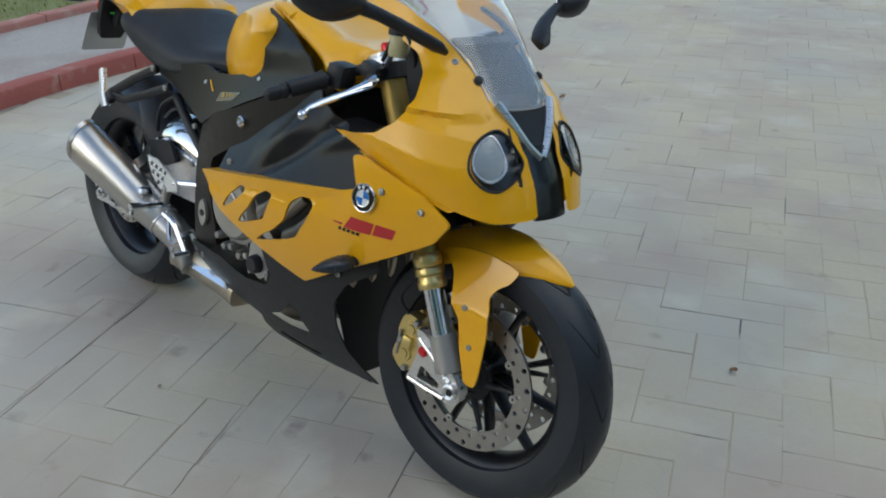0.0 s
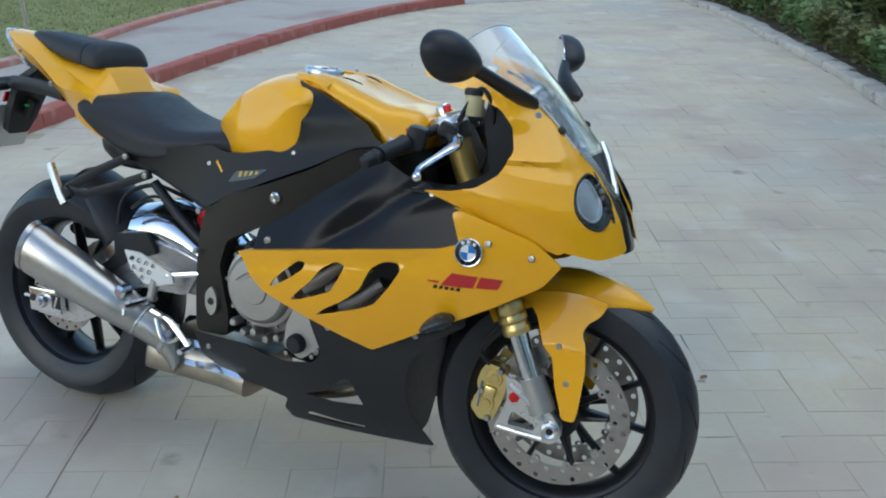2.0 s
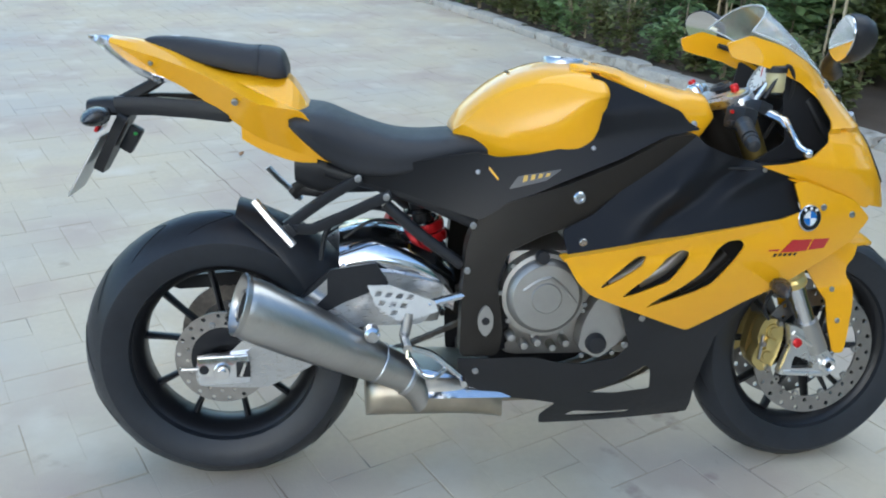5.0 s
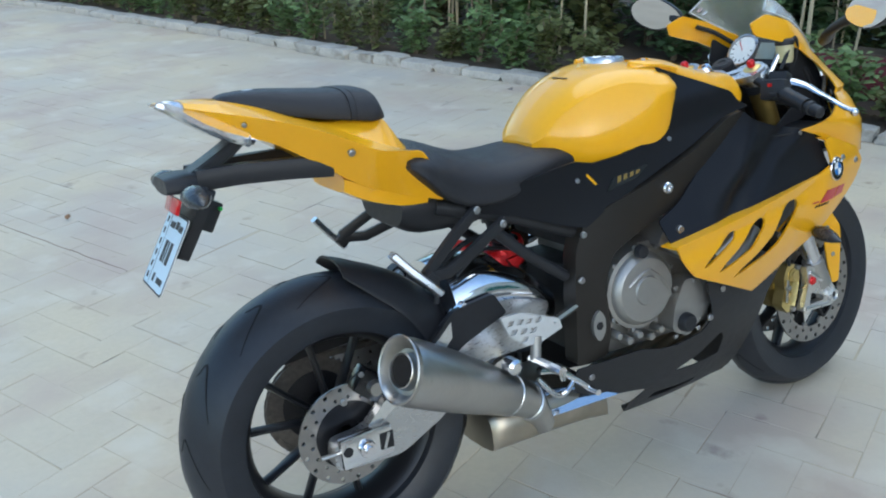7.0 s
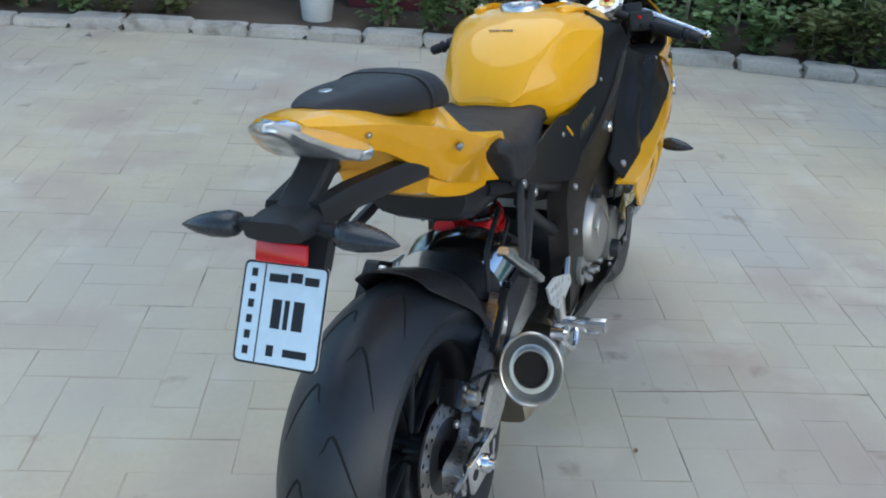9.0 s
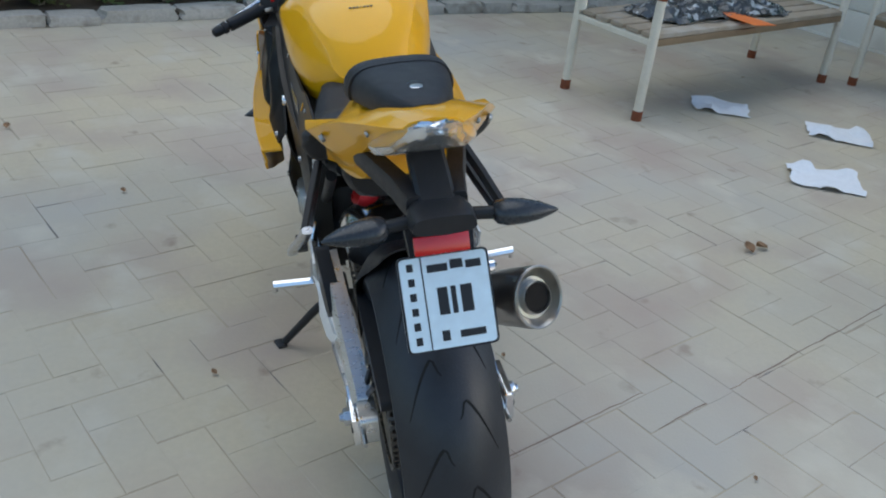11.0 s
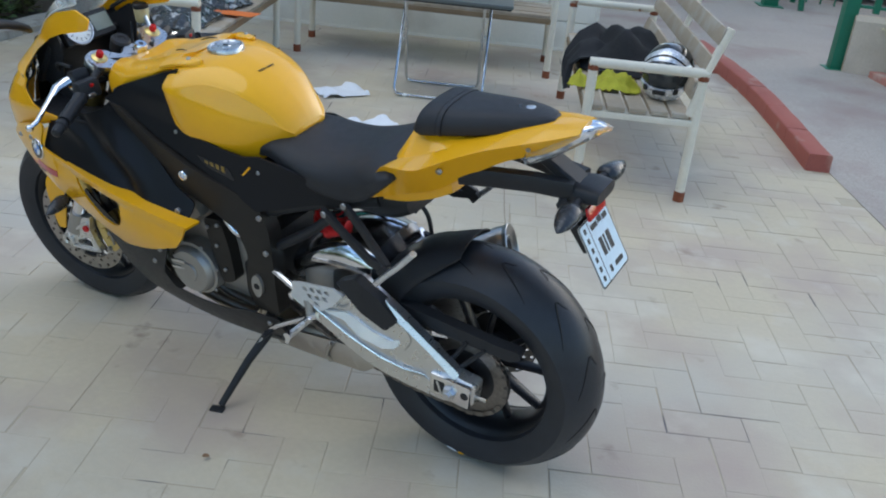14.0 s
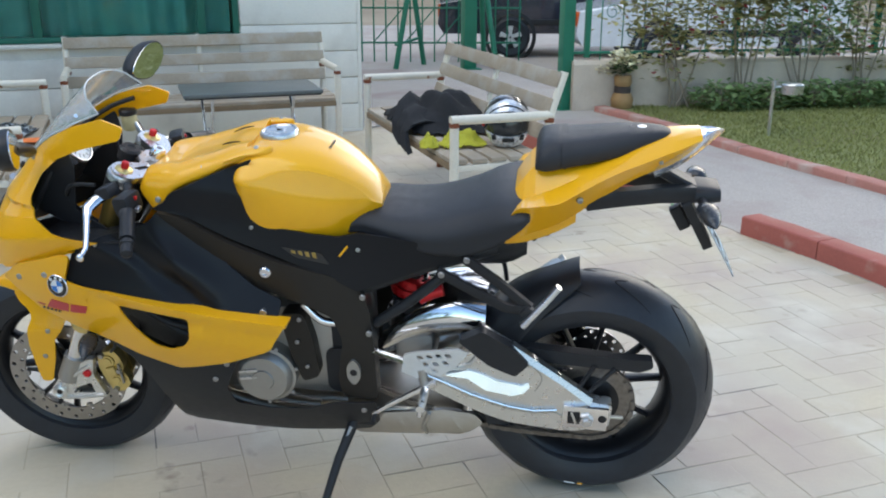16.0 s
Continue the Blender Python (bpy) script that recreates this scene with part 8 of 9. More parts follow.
def leaf_cloud(n, place, size, seed, flat_=0.6, shape=0.42):
    """Many small folded leaves; place(rnd) gives a centre."""
    rnd = random.Random(seed)
    verts, faces = [], []
    for _ in range(n):
        c = Vector(place(rnd))
        s = size * rnd.uniform(0.6, 1.3)
        yaw, pitch = rnd.uniform(0, 6.283), rnd.uniform(-0.2, 1.1)
        d = Vector((math.cos(yaw) * math.cos(pitch), math.sin(yaw) * math.cos(pitch), math.sin(pitch) * 0.8 - 0.3))
        d.normalize()
        w = d.cross(Vector((rnd.uniform(-0.3, 0.3), rnd.uniform(-0.3, 0.3), 1))).normalized()
        up = w.cross(d)
        i = len(verts)
        verts += [c, c + d * s * 0.35 + w * s * shape * 0.9 + up * s * 0.12, c + d * s * 0.72 + w * s * shape * 0.6 + up * s * 0.08, c + d * s, c + d * s * 0.72 - w * s * shape * 0.6 + up * s * 0.08, c + d * s * 0.35 - w * s * shape * 0.9 + up * s * 0.12, c + d * s * 0.55]
        faces += [(i, i + 1, i + 6), (i + 1, i + 2, i + 6), (i + 2, i + 3, i + 6), (i, i + 6, i + 5), (i + 6, i + 4, i + 5), (i + 6, i + 3, i + 4)]
    return verts, faces


def leaves(name, vf, material, parent=None, label=""):
    me = bpy.data.meshes.new(name)
    me.from_pydata([tuple(v) for v in vf[0]], [], vf[1])
    me.materials.append(material)
    for p in me.polygons:
        p.use_smooth = True
    ob = new(name, me)
    if parent is not None:
        ob.parent = parent
    return tagged(ob, label)


def in_ball(c, r):
    def f(rnd):
        while True:
            p = Vector((rnd.uniform(-1, 1), rnd.uniform(-1, 1), rnd.uniform(-1, 1)))
            if 0.35 < p.length < 1:
                return Vector(c) + Vector((p.x * r[0], p.y * r[1], p.z * r[2]))
    return f


part("stem_bunch", tube([(0, 0, 0.30), (0.01, 0, 0.42)], 0.02, 8), M_STEM, vs_)
leaves("flower_heads", leaf_cloud(260, in_ball((0.0, 0.0, 0.46), (0.13, 0.13, 0.10)), 0.05, 5), M_PETAL, vs_, "cream flower heads")
leaves("trailing_flowers", leaf_cloud(60, in_ball((0.17, 0.02, 0.37), (0.09, 0.06, 0.05)), 0.04, 6), M_PETAL, vs_)
leaves("vase_leaves", leaf_cloud(120, in_ball((0.0, 0.0, 0.40), (0.12, 0.12, 0.07)), 0.06, 7), M_LEAF, vs_)

# green posts, swing frame and gate beyond the house corner
def post(name, x, y, w, h, label, cat="post"):
    p = thing(name, pose(x, y, -0.005, 0, 0, 26), label, cat)
    part("shaft", box((0, 0, h / 2), (w, w, h), None, 0.006), M_GREENPOST, p)
    part("base_plate", box((0, 0, 0.006), (w * 1.7, w * 1.7, 0.012), None, 0.003), M_GREENPOST, p)
    return p


post("gate_post", 0.03, -6.30, 0.11, 2.6, "thick green painted steel post beside the wall")
post("gate_post", 1.22, -9.35, 0.16, 2.6, "green painted steel post")
sw = thing("swing_frame", pose(1.75, -9.5, -0.005, 0, 0, 10), "green painted swing frame with splayed legs", "swing")
for x0, x1, y0, y1 in ((0.42, 0.05, 0.25, 0), (0.05, 0.35, -0.25, 0), (-0.85, -0.55, 0.3, 0), (-0.75, -0.62, -0.35, 0)):
    part("splayed_leg", tube([(x0, y0, 0), (x1, y1, 2.1)], 0.035, 10), M_GREENPOST, sw)
part("cross_bar", tube([(0.5, 0, 2.1), (-0.8, 0, 2.1)], 0.035, 10), M_GREENPOST, sw)
part("foot_bar", tube([(0.42, 0.25, 0.3), (0.1, -0.2, 0.35)], 0.018, 8), M_GREENPOST, sw)
yf = tagged(new("fence_yard"), "green metal railing of the yard behind the house", "fence", kind="structure")
for k in range(14):
    x = 2.7 - k * 0.16
    part("bar", tube([(x, -9.9 - 0.02 * k, 0), (x, -9.9 - 0.02 * k, 1.3)], 0.011, 6), M_GREENPOST, yf)
for z in (0.25, 0.7, 1.2):
    part("rail", tube([(2.75, -9.9, z), (0.6, -10.2, z)], 0.014, 6), M_GREENPOST, yf)
for k in range(3):
    x = 2.55 - 0.42 * k
    part("brace", tube([(x, -9.92, 0.25), (x - 0.4, -9.97, 0.7)], 0.009, 6), M_GREENPOST, yf)

# parked car
def car_body(x0, x1, prof):
    rings = []
    for y, k in ((-0.86, 0.96), (-0.84, 1.0), (0.84, 1.0), (0.86, 0.96)):
        rings.append([Vector((x, y, 0.45 + (z - 0.45) * k)) for x, z in prof])
    return loft(rings)


def parked_car(m, paint, label):
    car = thing("parked_car", m, label, "car")
    part("body", car_body(0, 0, [(-2.9, 0.42), (1.2, 0.42), (1.3, 0.6), (1.25, 0.95), (0.4, 1.08), (-0.1, 1.65), (-2.7, 1.70), (-2.95, 1.05)]), paint, car)
    part("door_trim", box((-0.9, 0.868, 0.62), (2.6, 0.02, 0.10), None, 0.006), M_CARTRIM, car)
    part("side_window", box((-1.1, 0.858, 1.35), (1.8, 0.01, 0.42), None, 0.004), M_CARGLASS, car)
    for k, wx in enumerate((0.0, -2.3)):
        part("arch", lathe([(0.40, -0.05), (0.46, -0.03), (0.46, 0.03), (0.40, 0.05)], (wx, 0.85, 0.36), (0, 1, 0), 32, True), M_CARTRIM, car)
        w = part("wheel", lathe([(0.20, 0.08), (0.30, 0.10), (0.35, 0.07), (0.36, 0.0), (0.35, -0.1), (0.2, -0.1)], (wx, 0.80, 0.36), (0, 1, 0), 36), M_RUBBER, car)
        part("rim", lathe([(0, 0.05), (0.05, 0.055), (0.06, 0.03), (0.19, 0.03), (0.205, 0.075), (0.215, 0.08), (0.215, 0.0)], (wx, 0.80, 0.36), (0, 1, 0), 30), M_CARTRIM, w)
        for q in range(5):
            a = 2 * math.pi * q / 5 + 0.3
            part("rim_spoke", loft([[Vector((wx + math.cos(a) * rr_ - math.sin(a) * hw * e, 0.80 + dy, 0.36 + math.sin(a) * rr_ + math.cos(a) * hw * e)) for e, dy in ((-1, 0.045), (1, 0.045), (0.8, 0.075), (-0.8, 0.075))] for rr_, hw in ((0.02, 0.03), (0.12, 0.04), (0.20, 0.055))]), M_ALLOY, w)
    part("tail_lamp", box((1.27, 0.72, 0.82), (0.05, 0.16, 0.22), None, 0.01), M_AMBERLENS, car, "amber lamp")


parked_car(pose(0.86, -11.4, -0.005, 0, 0, 8) @ Matrix.Scale(0.78, 4), M_CARPAINT, "dark blue off-road car with five-spoke alloy wheels")
parked_car(pose(-1.02, -9.85, -0.005, 0, 0, 8) @ Matrix.Scale(0.78, 4), M_WHITECAR, "white car parked in the street behind the fence")

# white building across the street, far behind the fence
far = thing("apartment_house", pose(-6, -34, -0.005, 0, 0, 6), "pale rendered house across the street", "house")
part("wall", box((0, 0, 3.5), (34, 8, 7.0), None, 0.05), M_FARWHITE, far)
part("roof_edge", box((0, 0, 7.1), (34.6, 8.6, 0.3), None, 0.05), M_FARWHITE, far)
for k in range(10):
    for z in (1.6, 4.8):
        w = part("window", box((-14 + k * 3.1, 4.02, z), (1.3, 0.08, 1.4), None, 0.02), M_CARGLASS, far)
        part("sill", box((-14 + k * 3.1, 4.08, z - 0.75), (1.5, 0.14, 0.08), None, 0.01), M_FARWHITE, w)

# garden bucket and edging in the bed
bk = thing("bucket", pose(3.62, 2.42, 0.03), "white plastic bucket in the bed", "bucket")
part("bucket_body", lathe([(0, 0.0), (0.085, 0.0), (0.09, 0.01), (0.115, 0.22), (0.122, 0.225), (0.122, 0.235), (0.11, 0.235), (0.085, 0.02)], (0, 0, 0), (0, 0, 1), 32), M_BUCKET, bk)
part("bucket_handle", tube([(0.12, 0, 0.21), (0.10, 0.06, 0.15), (0, 0.12, 0.12), (-0.10, 0.06, 0.15), (-0.12, 0, 0.21)], 0.004, 6, 4), M_STEEL, bk)
tr = thing("garden_trough", pose(4.5, 1.6, 0.03, 0, 0, 112), "low maroon painted trough in the bed", "trough")
part("trough_body", box((0, 0, 0.13), (1.9, 0.30, 0.26), None, 0.02), M_MAROON, tr)
part("trough_soil", box((0, 0, 0.262), (1.8, 0.22, 0.012), None, 0.004), M_SOIL, tr)

# stone edging of the bed: separate rough stones
edge_pts = [Vector((a, b, 0)) for a, b in smooth2(BED, 12)]
edging = tagged(new("edging_stones"), "uneven pale stones edging the planted bed", "edging", kind="structure")
rnd = random.Random(11)
acc, k = 0.0, 0
targets = []
need = 0.0
for a, b in zip(edge_pts, edge_pts[1:]):
    seg_l = (b - a).length
    while need <= acc + seg_l:
        t = (need - acc) / seg_l
        targets.append((a.lerp(b, t), (b - a).normalized()))
        ln = rnd.uniform(0.22, 0.42)
        need += ln
        targets[-1] = (*targets[-1], ln)
    acc += seg_l
for p, d, ln in targets:
    n_ = Vector((-d.y, d.x, 0))
    ctr = p + d * ln * 0.5 - n_ * -0.02
    h, w = rnd.uniform(0.055, 0.085), rnd.uniform(0.12, 0.17)
    bm = bmesh.new()
    bmesh.ops.create_cube(bm, size=1.0)
    bmesh.ops.subdivide_edges(bm, edges=bm.edges[:], cuts=2, use_grid_fill=True)
    sd = rnd.uniform(0, 50)
    for v in bm.verts:
        q = v.co.normalized() * 0.62
        v.co = v.co.lerp(q, 0.22)
        v.co += Vector((noise.noise(v.co * 2.3 + Vector((sd, 0, 0))), noise.noise(v.co * 2.3 + Vector((0, sd, 0))), noise.noise(v.co * 2.3 + Vector((0, 0, sd))))) * 0.10
    rot = Matrix(((d.x, n_.x, 0, ctr.x), (d.y, n_.y, 0, ctr.y), (0, 0, 1, h * 0.36), (0, 0, 0, 1)))
    part("stone", bm, M_STONEKERB, edging, move=rot @ Matrix.Diagonal((ln * 0.96, w, h, 1)))


def bed_point(rnd_, s0, s1, d0, d1):
    s = rnd_.uniform(s0, s1)
    i = min(int(s * (len(edge_pts) - 1)), len(edge_pts) - 2)
    a, b = edge_pts[i], edge_pts[i + 1]
    d = (b - a).normalized()
    return a.lerp(b, rnd_.random()) + Vector((-d.y, d.x, 0)) * rnd_.uniform(d0, d1)


# leafy bushes and saplings in the bed, each one a plant of its own
def plant(x, y, h, w, seed, material, label, leaf=0.06, stems=5, n=420):
    pl = thing("garden_plant", pose(x, y, 0.03), label, "plant", "plants in the bed")
    r_ = random.Random(seed)
    tips = []
    for k in range(stems):
        a = r_.uniform(0, 6.28)
        rr = w * r_.uniform(0.2, 0.9)
        tip = Vector((math.cos(a) * rr, math.sin(a) * rr, h * r_.uniform(0.65, 1.0)))
        mid = Vector((tip.x * 0.35, tip.y * 0.35, tip.z * 0.55))
        part("stem", tube([(tip.x * 0.1, tip.y * 0.1, -0.02), mid, tip], lambda t: 0.008 - 0.005 * t, 5, 3), M_STEM, pl)
        tips.append((mid, tip))

    def place(q):
        m_, t_ = q.choice(tips)
        u = q.random() ** 0.8
        c = Vector((m_.x * 0.4, m_.y * 0.4, 0.02)).lerp(m_, min(1, u * 2)) if u < 0.5 else m_.lerp(t_, (u - 0.5) * 2)
        g = w * 0.28
        return c + Vector((q.gauss(0, g), q.gauss(0, g), abs(q.gauss(0, g * 0.7)) - g * 0.3))
    leaves("foliage", leaf_cloud(n, place, leaf, seed), material, pl)
    return pl


def tall_plant(x, y, h, seed, material):
    """One upright stem with large leaves standing off it in turn."""
    pl = thing("garden_plant", pose(x, y, 0.03), "tall garden plant with large leaves along one stem", "plant", "tall plants in the bed")
    r_ = random.Random(seed)
    lx, ly = r_.gauss(0, 0.05), r_.gauss(0, 0.05)
    part("stem", tube([(0, 0, -0.03), (lx * 0.4, ly * 0.4, h * 0.5), (lx, ly, h)], lambda t: 0.009 - 0.005 * t, 6, 3), M_STEM, pl)
    verts, faces = [], []
    k = 0
    z = 0.22
    while z < h + 0.04:
        a = k * 2.4 + r_.uniform(-0.4, 0.4)
        t = min(1, z / h)
        c = Vector((lx * t * t, ly * t * t, z))
        out = Vector((math.cos(a), math.sin(a), 0))
        size = (0.17 - 0.09 * t) * r_.uniform(0.75, 1.25)
        d = (out + Vector((0, 0, r_.uniform(-0.5, 0.5)))).normalized()
        w = d.cross(Vector((0, 0, 1))).normalized()
        up = w.cross(d)
        base = c + out * 0.035
        i = len(verts)
        verts += [base, base + d * size * 0.25 + w * size * 0.30 + up * 0.02, base + d * size * 0.55 + w * size * 0.26 + up * 0.015, base + d * size - up * size * 0.22, base + d * size * 0.55 - w * size * 0.26 + up * 0.015, base + d * size * 0.25 - w * size * 0.30 + up * 0.02, base + d * size * 0.5 - up * 0.006]
        faces += [(i, i + 1, i + 6), (i + 1, i + 2, i + 6), (i + 2, i + 3, i + 6), (i, i + 6, i + 5), (i + 6, i + 4, i + 5), (i + 6, i + 3, i + 4)]
        z += r_.uniform(0.022, 0.05)
        k += 1
    leaves("foliage", (verts, faces), material, pl)
    return pl


rnd = random.Random(21)
spots = []
bucket_at = Vector((3.62, 2.42, 0))
edge_len = sum((b - a).length for a, b in zip(edge_pts, edge_pts[1:]))
# a row of low bushes leaning over the stones
s_at, acc, i = 0.9, 0.0, 0
k = 0
while s_at < edge_len - 0.3:
    while acc + (edge_pts[i + 1] - edge_pts[i]).length < s_at:
        acc += (edge_pts[i + 1] - edge_pts[i]).length
        i += 1
    d = (edge_pts[i + 1] - edge_pts[i]).normalized()
    p = edge_pts[i] + d * (s_at - acc) + Vector((-d.y, d.x, 0)) * rnd.uniform(0.20, 0.30)
    s_at += rnd.uniform(0.24, 0.36)
    if (p - bucket_at).length < 0.40 or (1.75 < p.y < 3.1 and rnd.random() < 0.55):
        continue
    h = rnd.uniform(0.24, 0.44)
    plant(p.x, p.y, h, 0.17, 60 + k, M_LEAF3 if rnd.random() < 0.55 else M_LEAF2, "low bushy green plant leaning over the edging stones", 0.055, 6, 420)
    spots.append(p)
    k += 1
for k in range(300):
    p = bed_point(rnd, 0.04, 0.99, 0.45, 2.0)
    if any((p - q).length < 0.30 for q in spots) or (p - bucket_at).length < 0.45:
        continue
    spots.append(p)
    near = min((p - e).length for e in edge_pts)
    h = rnd.uniform(0.34, 0.55) + min(0.45, max(0, near - 0.4) * 0.45)
    kind_ = rnd.random()
    if kind_ < 0.34 and near < 1.3:
        tall_plant(p.x, p.y, rnd.uniform(0.8, 1.35), 900 + k, M_LEAF3 if kind_ < 0.2 else M_LEAF2)
    else:
        plant(p.x, p.y, h, 0.15 + h * 0.2, 100 + k, M_LEAF if kind_ < 0.62 else (M_LEAF2 if kind_ < 0.8 else M_LEAF3), "leafy green garden plant with broad leaves", 0.055 + 0.04 * rnd.random(), 4, int(300 + 360 * h))
for k in range(34):
    p = bed_point(rnd, 0.25, 0.85, 0.28, 1.2)
    cn = thing("garden_cane", pose(p.x, p.y, 0.02), "thin pale garden cane stuck in the bed", "cane", "canes in the bed")
    part("cane", tube([(0, 0, 0), (rnd.uniform(-0.05, 0.05), rnd.uniform(-0.05, 0.05), 1.7)], 0.009, 6), M_CANE, cn)
# dark trees and a tall hedge closing the bed
for k, (x, y, h) in enumerate(((3.9, 5.6, 3.4), (2.6, 9.4, 3.6), (5.4, 1.9, 3.2), (5.9, -1.2, 3.0), (4.8, 3.9, 3.1))):
    t_ = thing("tree", pose(x, y, 0.0), "dark leafy tree behind the bed", "tree")
    part("trunk", tube([(0, 0, -0.05), (0.03, 0.02, 0.6), (-0.02, 0.05, 1.4), (0.04, 0.0, h * 0.62)], lambda t: 0.085 - 0.045 * t, 10, 4), M_TRUNK, t_)
    r_ = random.Random(300 + k)
    cl = []
    for j in range(9):
        a = r_.uniform(0, 6.28)
        tip = Vector((math.cos(a) * r_.uniform(0.4, 1.0), math.sin(a) * r_.uniform(0.4, 1.0), h * r_.uniform(0.55, 1.0)))
        part("limb", tube([(0, 0, h * r_.uniform(0.32, 0.5)), tip * 0.55 + Vector((0, 0, h * 0.28)), tip], lambda t: 0.035 - 0.025 * t, 6, 3), M_TRUNK, t_)
        cl.append(tip)
    leaves("crown", leaf_cloud(3600, lambda q: q.choice(cl) + Vector((q.gauss(0, 0.30), q.gauss(0, 0.30), q.gauss(0, 0.24))), 0.10, 400 + k), M_LEAF, t_)
hg = thing("hedge", pose(0, 0, 0), "tall dark green hedge behind the planted bed", "hedge")
hr = random.Random(77)
hp = []
hv = ([], [])
for k in range(26):
    p = bed_point(hr, 0.02 + 0.96 * k / 26, 0.06 + 0.94 * k / 26, 2.4, 3.0)
    v, f = leaf_cloud(760, in_ball((p.x, p.y, 0.95), (0.55, 0.55, 1.0)), 0.11, 500 + k)
    o = len(hv[0])
    hv[0].extend(v)
    hv[1].extend([tuple(i + o for i in q) for q in f])
leaves("hedge_leaves", hv, M_LEAF, hg)
for k in range(26):
    p = bed_point(hr, 0.02 + 0.96 * k / 26, 0.06 + 0.94 * k / 26, 2.5, 2.8)
    part("hedge_stem", tube([(p.x, p.y, 0), (p.x + 0.05, p.y, 1.3)], 0.02, 6), M_TRUNK, hg)
# hanging twig at the top of the yard's far end
tw = thing("hanging_branch", pose(0, 0, 0), "leafy branch hanging over the yard", "branch")
part("twig", tube([(1.0, 9.6, 2.2), (0.4, 9.0, 1.55), (-0.1, 8.75, 1.06), (-0.35, 8.7, 0.93)], lambda t: 0.018 - 0.013 * t, 6, 4), M_STEM, tw)
leaves("twig_leaves", leaf_cloud(150, lambda q: Vector((-0.35, 8.7, 0.95)).lerp(Vector((0.3, 8.95, 1.4)), q.random() ** 1.5) + Vector((q.gauss(0, 0.13), q.gauss(0, 0.1), q.gauss(0, 0.05))), 0.09, 9), M_LEAF, tw)

# flowering climber on the garden wall and the low plants before it
for k in range(7):
    s = 1.0 + k * 0.60
    c = G0 + gd * s + gn * 0.32
    cb = thing("climbing_shrub", pose(c.x, c.y, 0.0), "flowering shrub climbing the fence with red blooms", "shrub")
    r_ = random.Random(600 + k)
    cl = []
    for j in range(5):
        tip = Vector((r_.uniform(-0.35, 0.35), r_.uniform(-0.06, 0.06), r_.uniform(0.5, 1.45)))
        part("stem", tube([(r_.uniform(-0.1, 0.1), 0.02, 0), (tip.x * 0.4, 0.02, 0.35), tip], lambda t: 0.012 - 0.006 * t, 5, 3), M_STEM, cb)
        cl.append(tip)
    leaves("foliage", leaf_cloud((1000, 1350, 1350, 1000, 480, 260, 220)[k], lambda q: q.choice(cl) + Vector((q.gauss(0, 0.20), q.gauss(0, 0.07), max(-0.22, q.gauss(0, 0.2)))), 0.07, 620 + k), M_LEAF3 if k % 3 == 2 else M_LEAF4, cb)
    leaves("blooms", leaf_cloud(34, lambda q: q.choice(cl) + Vector((q.gauss(0, 0.18), q.gauss(-0.08, 0.06), q.gauss(0, 0.16))), 0.075, 640 + k), M_REDPETAL, cb, "red blooms")
for k in range(11):
    s = 1.35 + k * 0.46
    c = G0 + gd * s + gn * 0.50
    lb = thing("low_shrub", pose(c.x, c.y, 0.03), "low dark green shrub at the foot of the garden wall", "shrub", "low shrubs along the wall")
    part("stem", tube([(0, 0, -0.02), (0.02, 0, 0.14)], 0.01, 6), M_STEM, lb)
    leaves("foliage", leaf_cloud(520, in_ball((0, 0, 0.11), (0.32, 0.20, 0.15)), 0.06, 700 + k), M_LEAF3, lb)

# lawn: short blades over the part that comes into view
gr = random.Random(5)
verts, faces = [], []
poly = [(a, b) for a, b in lawn_out]


def inside(x, y):
    c, n_ = False, len(poly)
    for i in range(n_):
        (x1, y1), (x2, y2) = poly[i], poly[(i + 1) % n_]
        if (y1 > y) != (y2 > y) and x < (x2 - x1) * (y - y1) / (y2 - y1) + x1:
            c = not c
    return c


for _ in range(90000):
    if gr.random() < 0.62:
        x, y = gr.uniform(-5.5, -0.6), gr.uniform(-7.4, -2.4)
    else:
        x, y = gr.uniform(-9.5, -4.0), gr.uniform(0.5, 9.5)
    if not inside(x, y):
        continue
    a, h, w = gr.uniform(0, 6.28), gr.uniform(0.012, 0.034), gr.uniform(0.004, 0.008)
    lx, ly = gr.gauss(0, 0.015), gr.gauss(0, 0.015)
    i = len(verts)
    verts += [(x - math.cos(a) * w, y - math.sin(a) * w, 0.028), (x + math.cos(a) * w, y + math.sin(a) * w, 0.028), (x + lx, y + ly, 0.03 + h)]
    faces.append((i, i + 1, i + 2))
me = bpy.data.meshes.new("grass")
me.from_pydata(verts, [], faces)
me.materials.append(M_GRASS)
tagged(new("grass", me), "short mown green grass of the lawn", "grass", kind="stuff")

# paving: blocks laid in herringbone, turned 26 degrees
yard = kb + [(-1.52, 9.4), (-0.67, 10.1), (-0.9, 11.2)] + [(a, b) for a, b in smooth2(BED)] + [(6.2, -3.3)] + [(W0.x + WD.x * 3.2 + 0.0, W0.y + WD.y * 3.2), (W0.x, W0.y), (1.2, -5.6), (0.28, -4.72), (-0.40, -3.30)]
flat("paving_bed", yard, -0.0011, M_JOINT, "sand bed under the paving", 0.03, "paving")
PW, PL_ = 0.118, 0.236
GAP = 0.0017


def in_yard(x, y):
    c, n_ = False, len(yard)
    for i in range(n_):
        (x1, y1), (x2, y2) = yard[i], yard[(i + 1) % n_]
        if (y1 > y) != (y2 > y) and x < (x2 - x1) * (y - y1) / (y2 - y1) + x1:
            c = not c
    return c


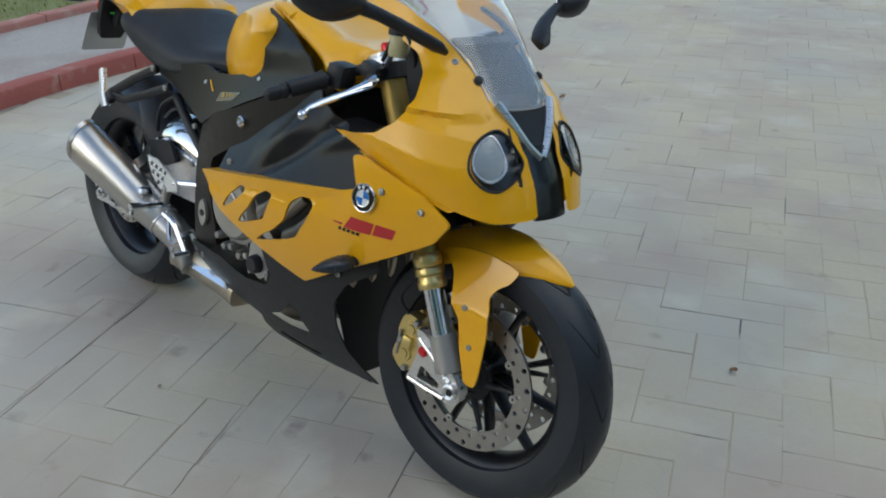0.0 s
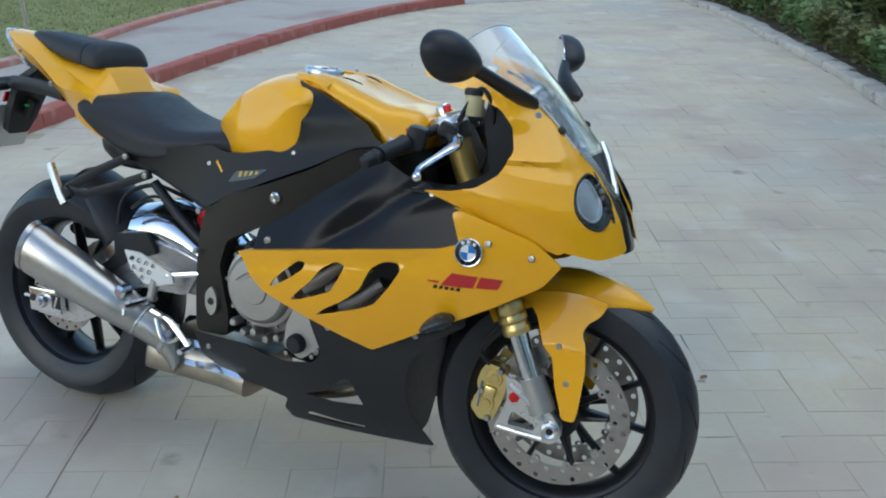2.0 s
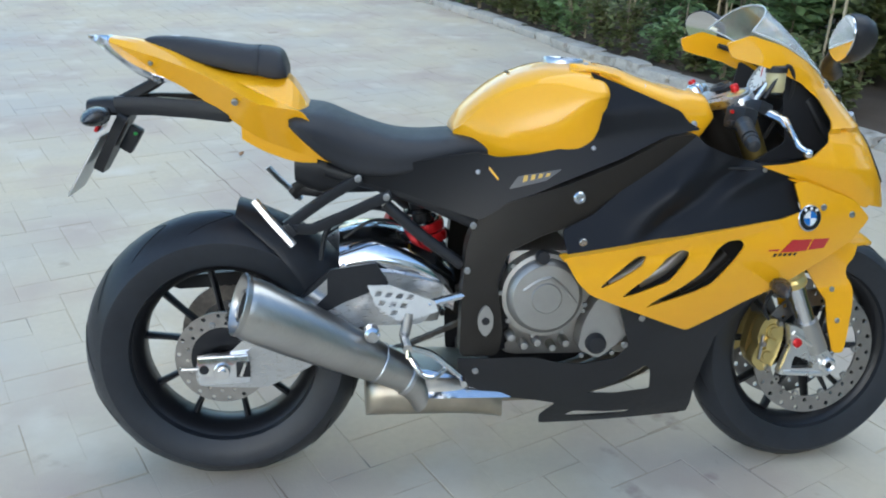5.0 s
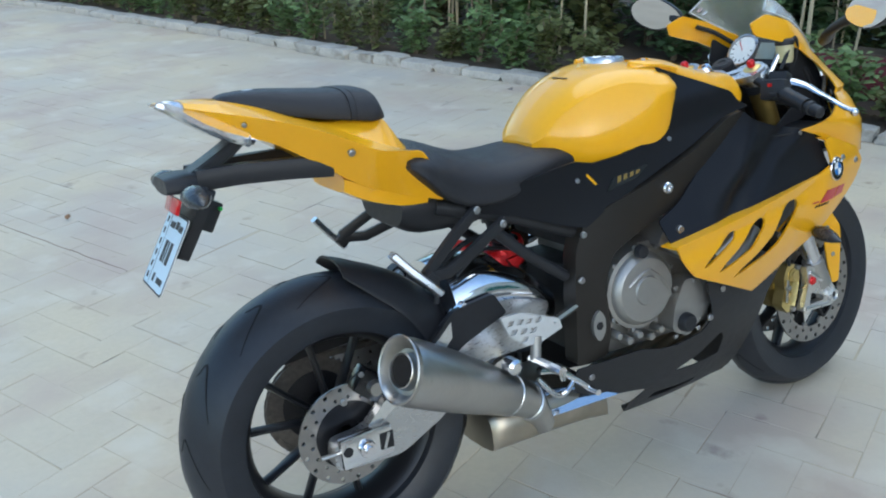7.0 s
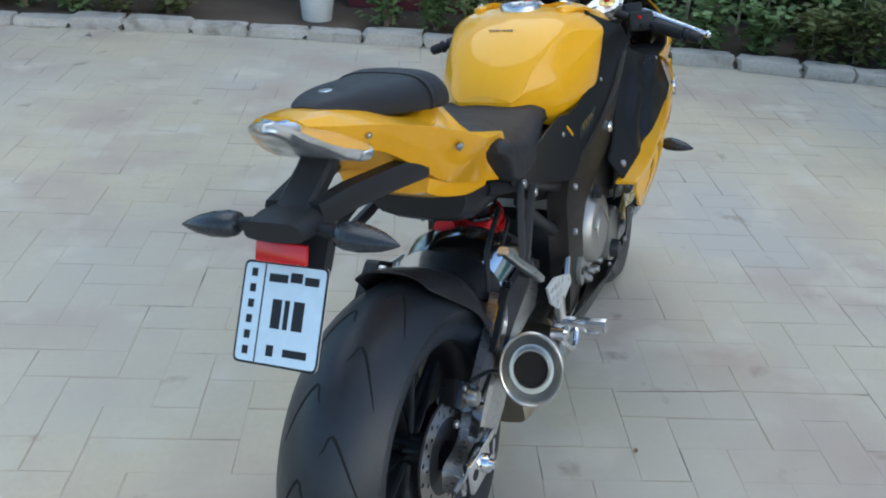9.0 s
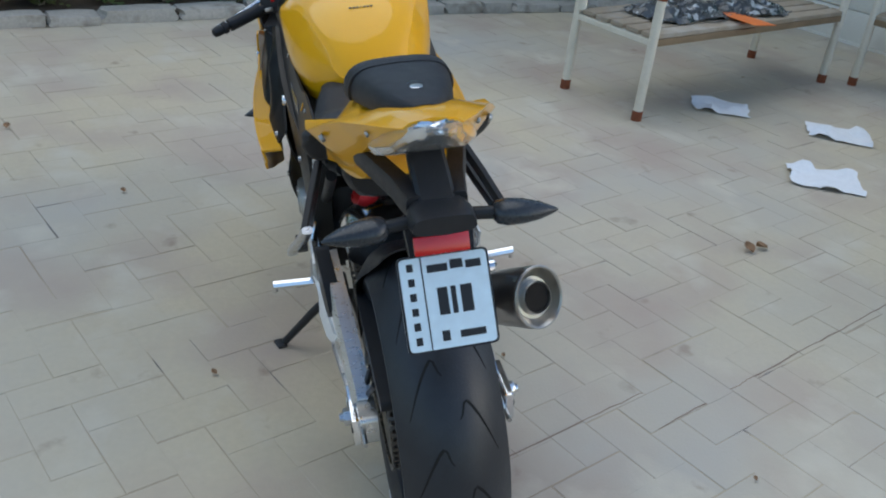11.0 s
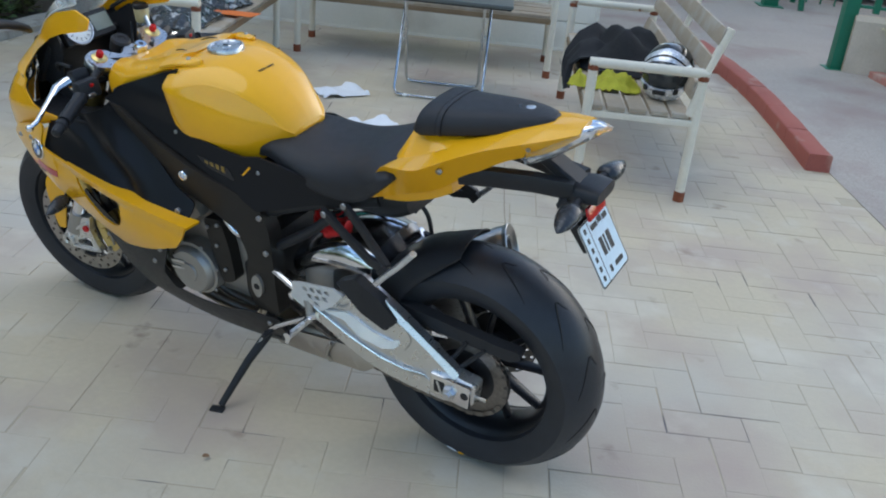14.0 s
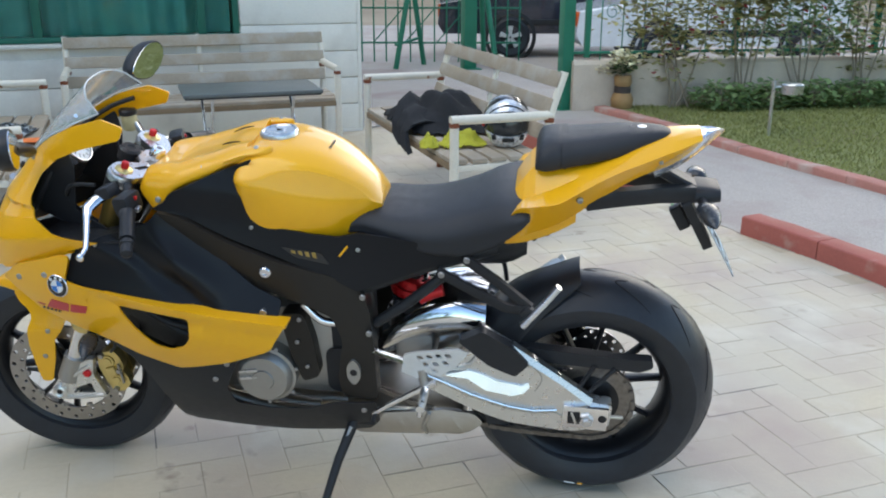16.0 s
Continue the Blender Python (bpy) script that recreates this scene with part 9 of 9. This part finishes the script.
def block_coords(w, l):
    hx, hy, e = w / 2 - GAP / 2, l / 2 - GAP / 2, 0.0013
    lower = [(-hx, -hy, -0.012), (hx, -hy, -0.012), (hx, hy, -0.012), (-hx, hy, -0.012)]
    mid = [(-hx, -hy, -e * 0.7), (hx, -hy, -e * 0.7), (hx, hy, -e * 0.7), (-hx, hy, -e * 0.7)]
    top = [(-hx + e, -hy + e, 0), (hx - e, -hy + e, 0), (hx - e, hy - e, 0), (-hx + e, hy - e, 0)]
    faces = [(8, 9, 10, 11)] + [(4 * r + i, 4 * r + (i + 1) % 4, 4 * r + 4 + (i + 1) % 4, 4 * r + 4 + i) for r in (0, 1) for i in range(4)]
    return lower + mid + top, faces


pv, pf = block_coords(PW, PL_)
paver_mesh = bpy.data.meshes.new("paver")
paver_mesh.from_pydata(pv, [], pf)
paver_mesh.materials.append(M_PAVER)
paving = tagged(new("paving"), "pale cream concrete block paving laid in herringbone", "paving", kind="structure")
anchor = Vector((0.236, 0.859, 0))
fv, ff = [], []
rnd = random.Random(8)
single = 0
cells = []
for a in range(-75, 76):
    for b in range(-75, 76):
        # unit squares of the lattice: where each block starts follows (a - b) modulo 4
        m = (a - b) % 4
        if m == 0:
            cells.append((a + 1.0, b + 0.5, 90))
        elif m == 3:
            cells.append((a + 0.5, b + 1.0, 0))
for cu, cv, turn in cells:
    c = anchor + U26 * (PW * (cu - 0.5)) + V26 * (PW * (cv - 1.0))
    if not in_yard(c.x, c.y):
        continue
    rz = radians(26 + (turn)) + rnd.gauss(0, 0.0042)
    dz = max(-0.0006, rnd.gauss(0.0002, 0.0005))
    m = Matrix.Translation((c.x + rnd.gauss(0, 0.0014), c.y + rnd.gauss(0, 0.0014), dz)) @ Euler((rnd.gauss(0, 0.002), rnd.gauss(0, 0.002), rz)).to_matrix().to_4x4()
    if single < 300 and -0.75 < c.x < 0.95 and (0.25 < c.y < 1.45 or -1.35 < c.y < -0.25):
        ob = new("paver", paver_mesh)
        ob.parent = paving
        ob.matrix_basis = m
        single += 1
    else:
        o = len(fv)
        fv.extend(tuple(m @ Vector(p)) for p in pv)
        ff.extend(tuple(k + o for k in q) for q in pf)
me = bpy.data.meshes.new("pavers_rest")
me.from_pydata(fv, [], ff)
me.materials.append(M_PAVERI)
rest = new("pavers_rest", me)
rest.parent = paving
tagged(rest, "further blocks of the same paving", kind="stuff")

# long open joints, dark with dirt
rnd = random.Random(14)
for a, b in (((0.24, -0.62), (1.39, -2.87)), ((0.39, -0.64), (0.09, -0.03)), ((0.96, -0.49), (0.80, -0.19)), ((-0.10, 1.75), (-0.46, 2.50))):
    a, b = Vector((*a, 0)), Vector((*b, 0))
    n_ = max(6, int((b - a).length / 0.04))
    side = (b - a).normalized().cross(Vector((0, 0, 1)))
    rings = []
    for k in range(n_ + 1):
        p = a.lerp(b, k / n_) + side * rnd.gauss(0, 0.0016)
        w = (0.0011 + 0.0012 * rnd.random()) * min(1, (k + 0.3) / 3, (n_ - k + 0.3) / 3)
        rings.append([p + side * -w + Vector((0, 0, -0.001)), p + side * -w + Vector((0, 0, 0.0016)), p + side * w + Vector((0, 0, 0.0016)), p + side * w + Vector((0, 0, -0.001))])
    part("open_joint", loft(rings), M_CRACK, paving)
